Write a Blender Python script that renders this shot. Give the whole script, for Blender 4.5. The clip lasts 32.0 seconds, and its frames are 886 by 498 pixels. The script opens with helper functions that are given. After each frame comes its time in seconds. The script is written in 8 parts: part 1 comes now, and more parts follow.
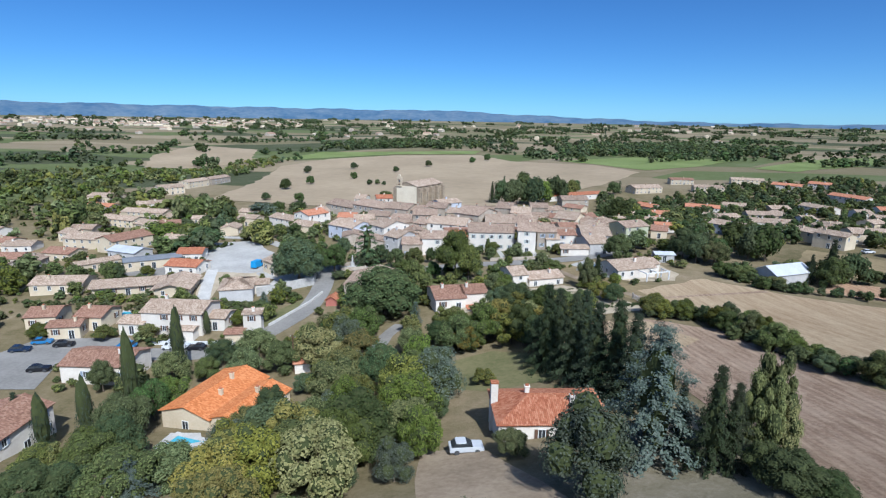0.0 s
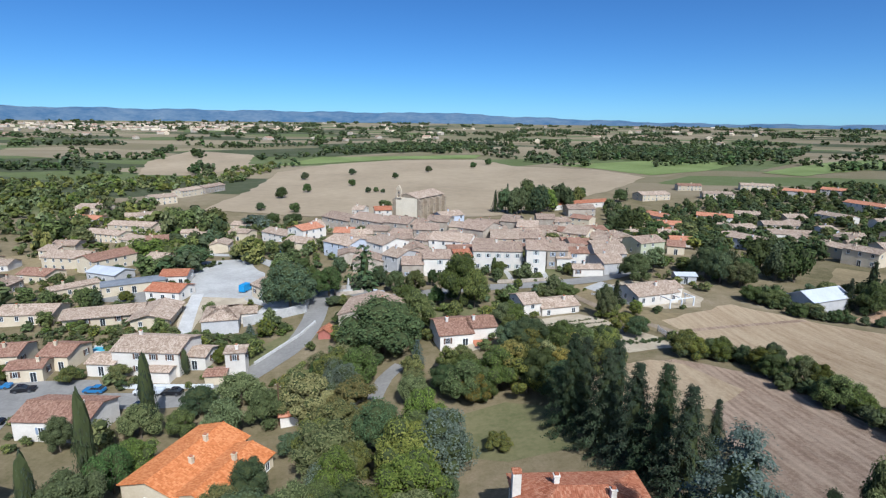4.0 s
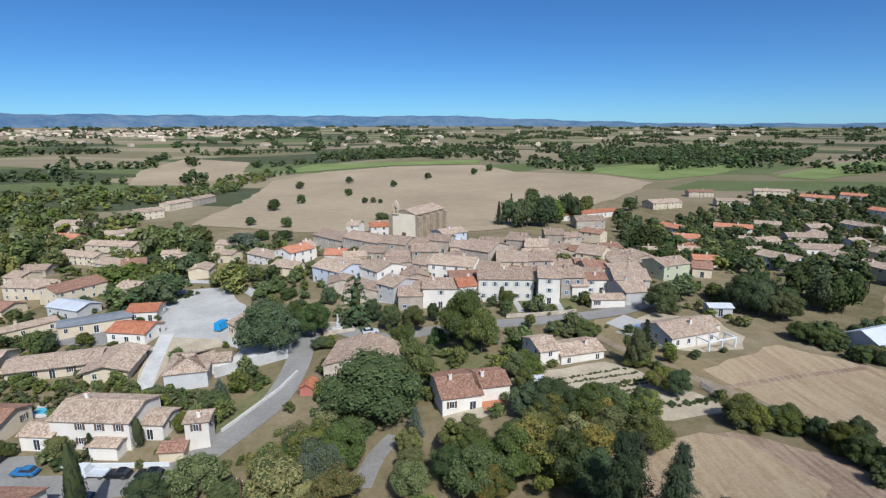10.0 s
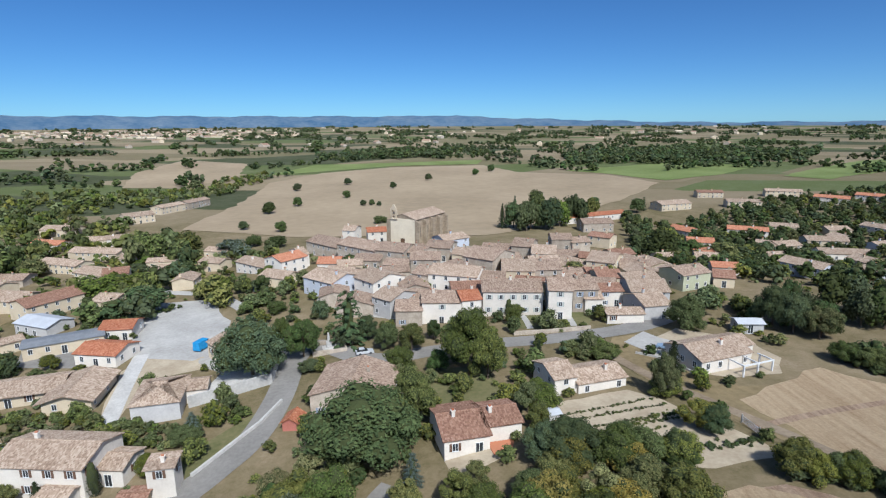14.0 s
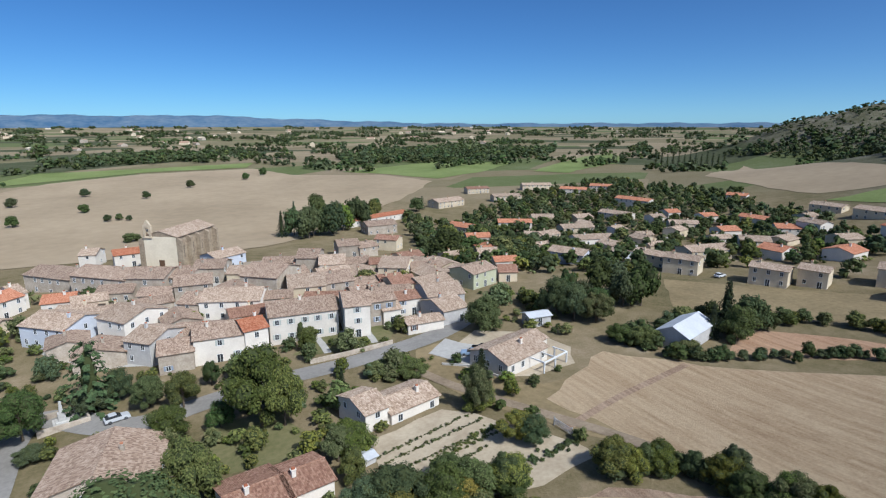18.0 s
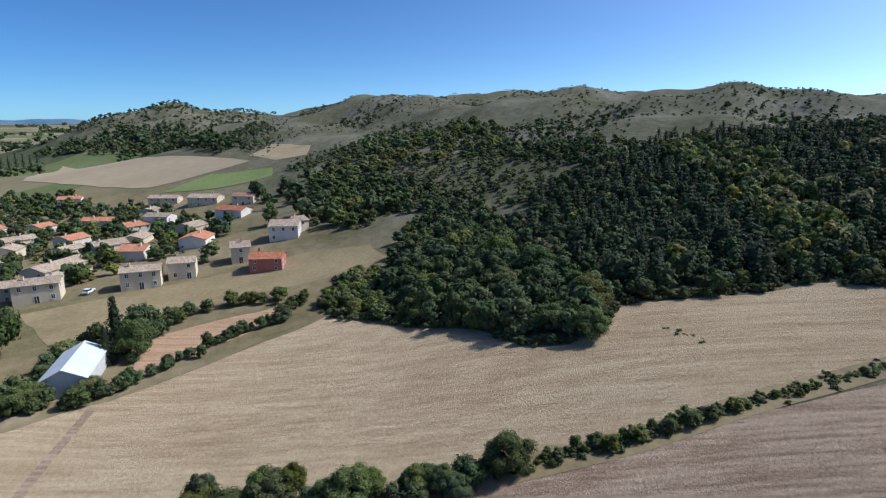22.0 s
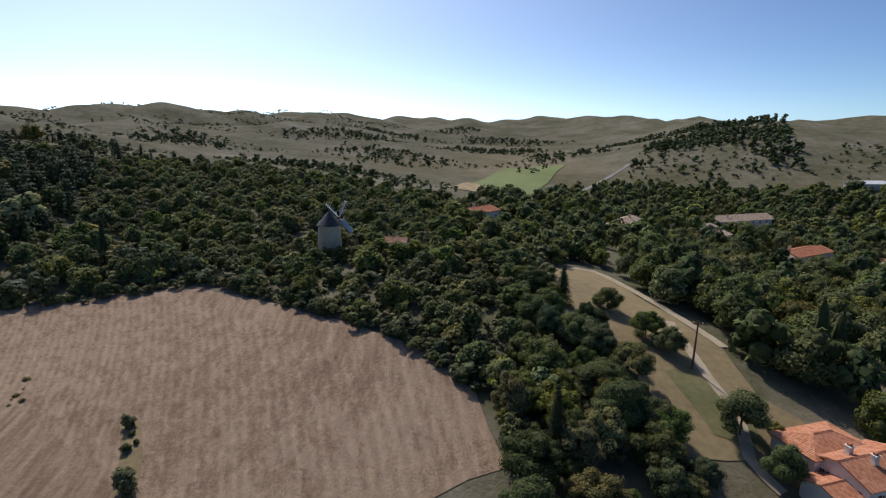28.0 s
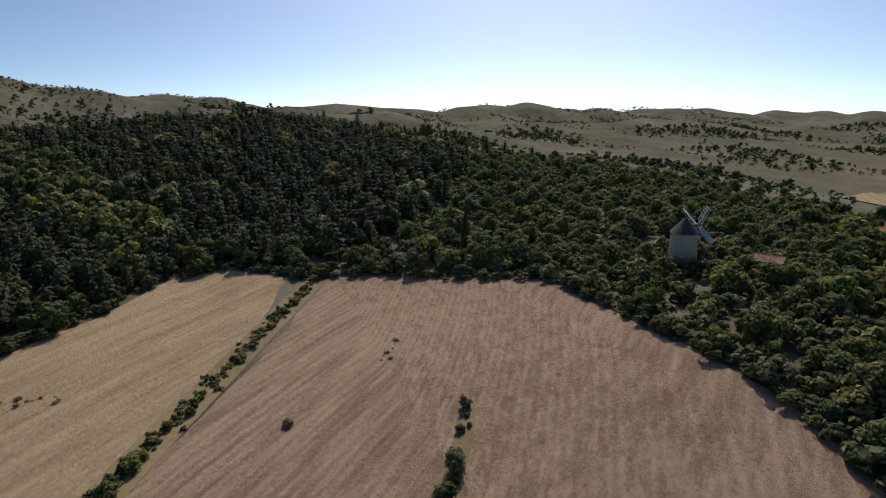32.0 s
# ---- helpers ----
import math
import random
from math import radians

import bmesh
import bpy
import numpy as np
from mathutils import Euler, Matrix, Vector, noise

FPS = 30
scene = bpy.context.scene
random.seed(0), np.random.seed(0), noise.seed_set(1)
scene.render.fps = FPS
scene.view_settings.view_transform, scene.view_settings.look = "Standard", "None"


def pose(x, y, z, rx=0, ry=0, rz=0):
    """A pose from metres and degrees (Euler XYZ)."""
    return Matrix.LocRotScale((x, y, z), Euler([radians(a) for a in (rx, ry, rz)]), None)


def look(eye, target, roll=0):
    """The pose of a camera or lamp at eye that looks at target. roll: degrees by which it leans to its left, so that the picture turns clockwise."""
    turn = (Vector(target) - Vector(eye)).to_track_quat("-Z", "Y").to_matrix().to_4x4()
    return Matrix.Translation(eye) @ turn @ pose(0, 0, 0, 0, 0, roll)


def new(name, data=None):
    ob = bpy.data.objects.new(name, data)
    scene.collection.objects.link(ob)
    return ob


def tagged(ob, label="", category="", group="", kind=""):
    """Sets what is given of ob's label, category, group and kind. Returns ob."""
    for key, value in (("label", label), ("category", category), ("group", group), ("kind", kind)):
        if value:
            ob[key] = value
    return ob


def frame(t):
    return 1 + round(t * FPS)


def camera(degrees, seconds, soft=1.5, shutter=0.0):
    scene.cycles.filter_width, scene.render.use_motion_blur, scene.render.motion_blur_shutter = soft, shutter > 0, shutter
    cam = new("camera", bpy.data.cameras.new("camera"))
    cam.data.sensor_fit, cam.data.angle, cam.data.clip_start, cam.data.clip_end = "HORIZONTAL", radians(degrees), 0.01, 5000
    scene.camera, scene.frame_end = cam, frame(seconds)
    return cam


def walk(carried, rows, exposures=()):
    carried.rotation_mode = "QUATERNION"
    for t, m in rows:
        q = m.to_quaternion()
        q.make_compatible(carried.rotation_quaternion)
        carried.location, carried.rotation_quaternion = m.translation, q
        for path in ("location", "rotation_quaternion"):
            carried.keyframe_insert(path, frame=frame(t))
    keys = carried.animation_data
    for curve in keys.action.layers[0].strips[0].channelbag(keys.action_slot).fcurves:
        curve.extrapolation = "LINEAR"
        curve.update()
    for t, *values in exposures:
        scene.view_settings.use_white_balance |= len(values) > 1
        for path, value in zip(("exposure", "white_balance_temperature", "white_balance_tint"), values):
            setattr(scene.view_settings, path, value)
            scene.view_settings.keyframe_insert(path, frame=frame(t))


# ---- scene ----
cam = camera(77.66, 32.0, soft=1.2)
PATH = [
    (0, pose(-0.00, 0.04, 42.70, 0, 0, 1.13) @ pose(0, 0, 0, 76.50) @ pose(0, 0, 0, 0, 0, 0.97)),
    (1, pose(-0.33, 3.59, 43.26, 0, 0, 1.22) @ pose(0, 0, 0, 76.59) @ pose(0, 0, 0, 0, 0, 0.57)),
    (2, pose(-0.67, 7.15, 43.83, 0, 0, 1.15) @ pose(0, 0, 0, 76.54) @ pose(0, 0, 0, 0, 0, 0.74)),
    (3, pose(-1.02, 10.68, 44.61, 0, 0, 0.89) @ pose(0, 0, 0, 76.51) @ pose(0, 0, 0, 0, 0, 0.46)),
    (4, pose(-1.34, 14.27, 45.35, 0, 0, 1.12) @ pose(0, 0, 0, 76.70) @ pose(0, 0, 0, 0, 0, 0.66)),
    (4.5, pose(-1.46, 16.08, 45.60, 0, 0, 1.16) @ pose(0, 0, 0, 76.83) @ pose(0, 0, 0, 0, 0, 0.49)),
    (6.5, pose(-1.41, 23.29, 47.11, 0, 0, 1.19) @ pose(0, 0, 0, 76.73) @ pose(0, 0, 0, 0, 0, 0.22)),
    (8, pose(-1.55, 28.28, 47.97, 0, 0, 1.12) @ pose(0, 0, 0, 76.83) @ pose(0, 0, 0, 0, 0, 0.14)),
    (9, pose(-1.87, 31.39, 48.34, 0, 0, 0.99) @ pose(0, 0, 0, 76.81) @ pose(0, 0, 0, 0, 0, 0.14)),
    (10, pose(-1.93, 34.76, 48.26, 0, 0, 1.19) @ pose(0, 0, 0, 76.94) @ pose(0, 0, 0, 0, 0, -0.01)),
    (11, pose(-1.97, 38.17, 48.08, 0, 0, 1.27) @ pose(0, 0, 0, 76.92) @ pose(0, 0, 0, 0, 0, -0.07)),
    (12, pose(-2.11, 41.47, 48.05, 0, 0, 1.22) @ pose(0, 0, 0, 76.88) @ pose(0, 0, 0, 0, 0, -0.07)),
    (13, pose(-2.33, 44.80, 48.07, 0, 0, 1.15) @ pose(0, 0, 0, 76.89) @ pose(0, 0, 0, 0, 0, -0.08)),
    (14, pose(-2.21, 48.23, 47.89, 0, 0, 1.30) @ pose(0, 0, 0, 76.94) @ pose(0, 0, 0, 0, 0, -0.30)),
    (14.5, pose(-2.14, 49.96, 47.82, 0, 0, 1.27) @ pose(0, 0, 0, 76.89) @ pose(0, 0, 0, 0, 0, -0.26)),
    (16.5, pose(-2.24, 56.69, 47.53, 0, 0, 0.95) @ pose(0, 0, 0, 77.00) @ pose(0, 0, 0, 0, 0, -0.20)),
    (17, pose(-2.24, 58.55, 47.56, 0, 0, -5.14) @ pose(0, 0, 0, 77.01) @ pose(0, 0, 0, 0, 0, -0.06)),
    (17.5, pose(-2.20, 60.44, 47.59, 0, 0, -13.72) @ pose(0, 0, 0, 76.98) @ pose(0, 0, 0, 0, 0, -0.03)),
    (18, pose(-2.07, 62.26, 47.63, 0, 0, -21.78) @ pose(0, 0, 0, 76.97) @ pose(0, 0, 0, 0, 0, 0.00)),
    (18.5, pose(-1.80, 64.01, 47.65, 0, 0, -29.91) @ pose(0, 0, 0, 76.95) @ pose(0, 0, 0, 0, 0, 0.00)),
    (19, pose(-1.42, 65.72, 47.65, 0, 0, -38.00) @ pose(0, 0, 0, 76.87) @ pose(0, 0, 0, 0, 0, -0.01)),
    (19.5, pose(-0.99, 67.32, 47.61, 0, 0, -46.06) @ pose(0, 0, 0, 76.78) @ pose(0, 0, 0, 0, 0, -0.09)),
    (20, pose(-0.53, 68.78, 47.59, 0, 0, -54.10) @ pose(0, 0, 0, 76.71) @ pose(0, 0, 0, 0, 0, -0.09)),
    (20.5, pose(-0.00, 70.11, 47.60, 0, 0, -62.30) @ pose(0, 0, 0, 76.68) @ pose(0, 0, 0, 0, 0, 0.03)),
    (21, pose(0.65, 71.32, 47.65, 0, 0, -70.43) @ pose(0, 0, 0, 76.67) @ pose(0, 0, 0, 0, 0, 0.10)),
    (21.5, pose(1.41, 72.44, 47.70, 0, 0, -78.27) @ pose(0, 0, 0, 76.69) @ pose(0, 0, 0, 0, 0, 0.13)),
    (22, pose(2.27, 73.47, 47.70, 0, 0, -85.17) @ pose(0, 0, 0, 76.70) @ pose(0, 0, 0, 0, 0, 0.11)),
    (22.5, pose(3.21, 74.32, 47.67, 0, 0, -92.06) @ pose(0, 0, 0, 76.75) @ pose(0, 0, 0, 0, 0, 0.17)),
    (23, pose(4.29, 75.04, 47.63, 0, 0, -99.56) @ pose(0, 0, 0, 76.80) @ pose(0, 0, 0, 0, 0, 0.12)),
    (23.5, pose(5.35, 75.55, 47.58, 0, 0, -107.24) @ pose(0, 0, 0, 76.84) @ pose(0, 0, 0, 0, 0, 0.15)),
    (24, pose(6.38, 75.96, 47.52, 0, 0, -115.08) @ pose(0, 0, 0, 76.85) @ pose(0, 0, 0, 0, 0, 0.18)),
    (24.5, pose(7.32, 76.24, 47.44, 0, 0, -122.81) @ pose(0, 0, 0, 76.90) @ pose(0, 0, 0, 0, 0, 0.19)),
    (25, pose(8.23, 76.37, 47.34, 0, 0, -131.06) @ pose(0, 0, 0, 76.92) @ pose(0, 0, 0, 0, 0, 0.08)),
    (25.5, pose(9.13, 76.41, 47.26, 0, 0, -139.31) @ pose(0, 0, 0, 76.95) @ pose(0, 0, 0, 0, 0, 0.02)),
    (26, pose(9.93, 76.40, 47.24, 0, 0, -147.58) @ pose(0, 0, 0, 76.92) @ pose(0, 0, 0, 0, 0, 0.05)),
    (26.5, pose(10.78, 76.23, 47.24, 0, 0, -155.87) @ pose(0, 0, 0, 76.95) @ pose(0, 0, 0, 0, 0, -0.03)),
    (28.5, pose(13.87, 74.75, 46.85, 0, 0, -188.88) @ pose(0, 0, 0, 77.15) @ pose(0, 0, 0, 0, 0, 0.64)),
    (29, pose(14.28, 74.26, 46.75, 0, 0, -188.50) @ pose(0, 0, 0, 77.14) @ pose(0, 0, 0, 0, 0, 0.60)),
    (29.5, pose(14.60, 73.68, 46.63, 0, 0, -188.21) @ pose(0, 0, 0, 77.11) @ pose(0, 0, 0, 0, 0, 0.60)),
    (30, pose(14.88, 73.02, 46.55, 0, 0, -181.75) @ pose(0, 0, 0, 77.04) @ pose(0, 0, 0, 0, 0, 0.59)),
    (30.5, pose(15.11, 72.31, 46.50, 0, 0, -167.36) @ pose(0, 0, 0, 76.99) @ pose(0, 0, 0, 0, 0, 0.22)),
    (31, pose(15.32, 71.42, 46.49, 0, 0, -153.15) @ pose(0, 0, 0, 76.91) @ pose(0, 0, 0, 0, 0, -0.02)),
    (31.5, pose(15.63, 70.44, 46.49, 0, 0, -150.28) @ pose(0, 0, 0, 76.88) @ pose(0, 0, 0, 0, 0, -0.15)),
    (32, pose(16.03, 69.42, 46.50, 0, 0, -150.64) @ pose(0, 0, 0, 76.80) @ pose(0, 0, 0, 0, 0, -0.24)),
]
walk(cam, PATH, exposures=((0, -0.08, 5350, 8), (4, -0.1, 5450, 8), (9, -0.2, 5600, 8), (17, -0.22, 5650, 8), (20, -0.15, 5550, 8), (22, 0.03, 5550, 8), (23, 0.08, 5550, 9), (24, 0.04, 5650, 9), (26, -0.2, 6200, 11), (29, -0.22, 6550, 13), (30.2, -0.35, 6750, 13), (32, -0.42, 6800, 13)))

# ---- light ----
SUN_HEADING, SUN_HEIGHT = 160.0, 47.0
world = bpy.data.worlds.new("world")
scene.world = world
world.use_nodes = True
wn = world.node_tree
sky = wn.nodes.new("ShaderNodeTexSky")
sky.sky_type = "NISHITA"
sky.sun_disc = False
sky.sun_elevation, sky.sun_rotation = radians(SUN_HEIGHT), radians(SUN_HEADING)
sky.altitude, sky.air_density, sky.dust_density, sky.ozone_density = 0, 0.75, 0.0, 4.0
clear_air = wn.nodes.new("ShaderNodeMix")
clear_air.data_type, clear_air.blend_type = "RGBA", "MULTIPLY"
clear_air.inputs[0].default_value, clear_air.inputs[7].default_value = 1.0, (0.46, 0.91, 1.3, 1)
wn.links.new(sky.outputs[0], clear_air.inputs[6])
# fine dust brightens the sky round the sun
dust = wn.nodes.new("ShaderNodeTexSky")
dust.sky_type = "NISHITA"
dust.sun_disc = False
dust.sun_elevation, dust.sun_rotation = sky.sun_elevation, sky.sun_rotation
dust.altitude, dust.air_density, dust.dust_density, dust.ozone_density = 0, 0.0, 1.5, 0.0
whole = wn.nodes.new("ShaderNodeMix")
whole.data_type, whole.blend_type = "RGBA", "ADD"
whole.inputs[0].default_value = 1.0
wn.links.new(clear_air.outputs[2], whole.inputs[6])
haze = wn.nodes.new("ShaderNodeMix")
haze.data_type, haze.blend_type = "RGBA", "MULTIPLY"
haze.inputs[0].default_value, haze.inputs[7].default_value = 1.0, (2.2, 2.6, 2.85, 1)
wn.links.new(dust.outputs[0], haze.inputs[6])
wn.links.new(haze.outputs[2], whole.inputs[7])
wn.links.new(whole.outputs[2], wn.nodes["Background"].inputs[0])
wn.nodes["Background"].inputs[1].default_value = 0.07
sun_data = bpy.data.lights.new("sun", "SUN")
sun_data.energy, sun_data.angle, sun_data.color = 4.8, radians(0.53), (1.0, 0.93, 0.83)
sun = new("sun", sun_data)
to_sun = Vector((math.sin(radians(SUN_HEADING)) * math.cos(radians(SUN_HEIGHT)), math.cos(radians(SUN_HEADING)) * math.cos(radians(SUN_HEIGHT)), math.sin(radians(SUN_HEIGHT))))
sun.matrix_world = look(to_sun * 300, (0, 0, 0))

# ---- materials ----
MATS = {}


def nodes_of(name, rough=0.9, spec=0.2):
    m = bpy.data.materials.new(name)
    m.use_nodes = True
    nt = m.node_tree
    b = nt.nodes["Principled BSDF"]
    b.inputs["Roughness"].default_value = rough
    b.inputs["Specular IOR Level"].default_value = spec
    b.inputs["Diffuse Roughness"].default_value = 0.35 if rough >= 0.8 else 0.0
    MATS[name] = m
    return m, nt, b


def node(nt, kind, **inputs):
    n = nt.nodes.new(kind)
    for k, v in inputs.items():
        n.inputs[k.replace("_", " ")].default_value = v
    return n


def noise_tex(nt, coord, scale, detail=4.0, rough=0.6):
    n = node(nt, "ShaderNodeTexNoise", Scale=scale, Detail=detail, Roughness=rough)
    nt.links.new(coord, n.inputs["Vector"])
    return n.outputs["Fac"]


def ramp(nt, fac, stops):
    r = nt.nodes.new("ShaderNodeValToRGB")
    e = r.color_ramp.elements
    while len(e) < len(stops):
        e.new(0.5)
    for el, (p, c) in zip(e, stops):
        el.position, el.color = p, (*c, 1)
    nt.links.new(fac, r.inputs[0])
    return r.outputs[0]


def mix(nt, fac, a, b, mode="MIX"):
    m = nt.nodes.new("ShaderNodeMix")
    m.data_type, m.blend_type = "RGBA", mode
    for sock, v in ((m.inputs[0], fac), (m.inputs[6], a), (m.inputs[7], b)):
        if isinstance(v, (int, float)):
            sock.default_value = v
        elif isinstance(v, tuple):
            sock.default_value = (*v, 1)
        else:
            nt.links.new(v, sock)
    return m.outputs[2]


def calc(nt, op, a, b=0.0):
    m = nt.nodes.new("ShaderNodeMath")
    m.operation = op
    for sock, v in ((m.inputs[0], a), (m.inputs[1], b)):
        if isinstance(v, (int, float)):
            sock.default_value = v
        else:
            nt.links.new(v, sock)
    return m.outputs[0]


def bump(nt, b, height, strength, dist):
    n = node(nt, "ShaderNodeBump", Strength=strength, Distance=dist)
    nt.links.new(height, n.inputs["Height"])
    nt.links.new(n.outputs[0], b.inputs["Normal"])


def plain(name, c1, c2, big=0.3, fine=4.0, rough=0.9, relief=0.02, spec=0.2, metal=0.0, vary=0.0):
    """A surface of two tones that vary at two scales, with fine relief; vary: how much things differ."""
    m, nt, b = nodes_of(name, rough, spec)
    co = nt.nodes.new("ShaderNodeTexCoord").outputs["Object"]
    f1, f2 = noise_tex(nt, co, big), noise_tex(nt, co, fine)
    col = ramp(nt, calc(nt, "ADD", calc(nt, "MULTIPLY", f1, 0.6), calc(nt, "MULTIPLY", f2, 0.4)), [(0.36, c1), (0.64, c2)])
    if vary:
        rnd = nt.nodes.new("ShaderNodeObjectInfo").outputs["Random"]
        h = node(nt, "ShaderNodeHueSaturation")
        nt.links.new(calc(nt, "ADD", calc(nt, "MULTIPLY", rnd, vary), 1 - vary / 2), h.inputs["Value"])
        nt.links.new(col, h.inputs["Color"])
        col = h.outputs[0]
    nt.links.new(col, b.inputs["Base Color"])
    b.inputs["Metallic"].default_value = metal
    if relief:
        bump(nt, b, f2, 0.6, relief)
    return m


def tiles(name, tones, vary=0.25):
    """Canal tiles laid in rows: the map runs along the ridge and down the slope, in metres."""
    m, nt, b = nodes_of(name, 0.9, 0.15)
    uv = nt.nodes.new("ShaderNodeTexCoord").outputs["UV"]
    sep = nt.nodes.new("ShaderNodeSeparateXYZ")
    nt.links.new(uv, sep.inputs[0])
    u, v = calc(nt, "DIVIDE", sep.outputs[0], 0.24), calc(nt, "DIVIDE", sep.outputs[1], 0.38)
    cell = nt.nodes.new("ShaderNodeCombineXYZ")
    nt.links.new(calc(nt, "FLOOR", u), cell.inputs[0])
    nt.links.new(calc(nt, "FLOOR", v), cell.inputs[1])
    rnd = nt.nodes.new("ShaderNodeObjectInfo").outputs["Random"]
    nt.links.new(calc(nt, "MULTIPLY", rnd, 37.0), cell.inputs[2])
    white = nt.nodes.new("ShaderNodeTexWhiteNoise")
    nt.links.new(cell.outputs[0], white.inputs["Vector"])
    f1, f2 = noise_tex(nt, uv, 0.35, 5), noise_tex(nt, uv, 2.2, 4)
    fac = calc(nt, "ADD", calc(nt, "MULTIPLY", white.outputs["Value"], 0.36), calc(nt, "ADD", calc(nt, "MULTIPLY", f1, 0.4), calc(nt, "MULTIPLY", f2, 0.24)))
    col = ramp(nt, fac, [(0.3, tones[0]), (0.5, tones[1]), (0.7, tones[2])])
    h = node(nt, "ShaderNodeHueSaturation")
    nt.links.new(calc(nt, "ADD", calc(nt, "MULTIPLY", rnd, vary), 1 - vary / 2), h.inputs["Value"])
    nt.links.new(col, h.inputs["Color"])
    nt.links.new(h.outputs[0], b.inputs["Base Color"])
    wave = calc(nt, "SINE", calc(nt, "MULTIPLY", u, 2 * math.pi))
    steps = calc(nt, "FRACT", v)
    bump(nt, b, calc(nt, "ADD", calc(nt, "MULTIPLY", wave, 0.5), calc(nt, "MULTIPLY", steps, 0.6)), 0.75, 0.07)
    return m


def leaves(name, tones, thin=0.25, stand=0.4):
    """Foliage: tone by clump, by tree and by stand. tone: 1 to 2 for plants joined into one body, none for single trees."""
    m, nt, b = nodes_of(name, 0.8, 0.1)
    isl = nt.nodes.new("ShaderNodeNewGeometry").outputs["Random Per Island"]
    rnd = nt.nodes.new("ShaderNodeObjectInfo").outputs["Random"]
    co = nt.nodes.new("ShaderNodeTexCoord").outputs["Object"]
    at = nt.nodes.new("ShaderNodeAttribute")
    at.attribute_name = "tone"
    joined = calc(nt, "GREATER_THAN", at.outputs["Fac"], 0.5)
    each = nt.nodes.new("ShaderNodeMix")
    nt.links.new(joined, each.inputs[0])
    nt.links.new(rnd, each.inputs[2])
    nt.links.new(calc(nt, "SUBTRACT", at.outputs["Fac"], 1.0), each.inputs[3])
    one = each.outputs[0]
    fac = calc(nt, "ADD", calc(nt, "MULTIPLY", isl, 0.3), calc(nt, "ADD", calc(nt, "MULTIPLY", noise_tex(nt, co, 0.4), 0.7 - stand), calc(nt, "MULTIPLY", noise_tex(nt, co, 0.022, 3), stand)))
    col = ramp(nt, fac, [(0.3, tones[0]), (0.5, tones[1]), (0.7, tones[2])])
    h = node(nt, "ShaderNodeHueSaturation")
    nt.links.new(calc(nt, "ADD", calc(nt, "MULTIPLY", one, 0.7), 0.65), h.inputs["Value"])
    other = calc(nt, "FRACT", calc(nt, "MULTIPLY", one, 7.31))
    nt.links.new(calc(nt, "ADD", calc(nt, "MULTIPLY", other, 0.06), 0.472), h.inputs["Hue"])
    nt.links.new(calc(nt, "SUBTRACT", 1.1, calc(nt, "MULTIPLY", calc(nt, "FRACT", calc(nt, "MULTIPLY", one, 3.17)), 0.35)), h.inputs["Saturation"])
    nt.links.new(col, h.inputs["Color"])
    nt.links.new(h.outputs[0], b.inputs["Base Color"])
    tr = nt.nodes.new("ShaderNodeBsdfTranslucent")
    nt.links.new(h.outputs[0], tr.inputs[0])
    ms = nt.nodes.new("ShaderNodeMixShader")
    ms.inputs[0].default_value = thin
    nt.links.new(b.outputs[0], ms.inputs[1])
    nt.links.new(tr.outputs[0], ms.inputs[2])
    nt.links.new(ms.outputs[0], nt.nodes["Material Output"].inputs[0])
    return m


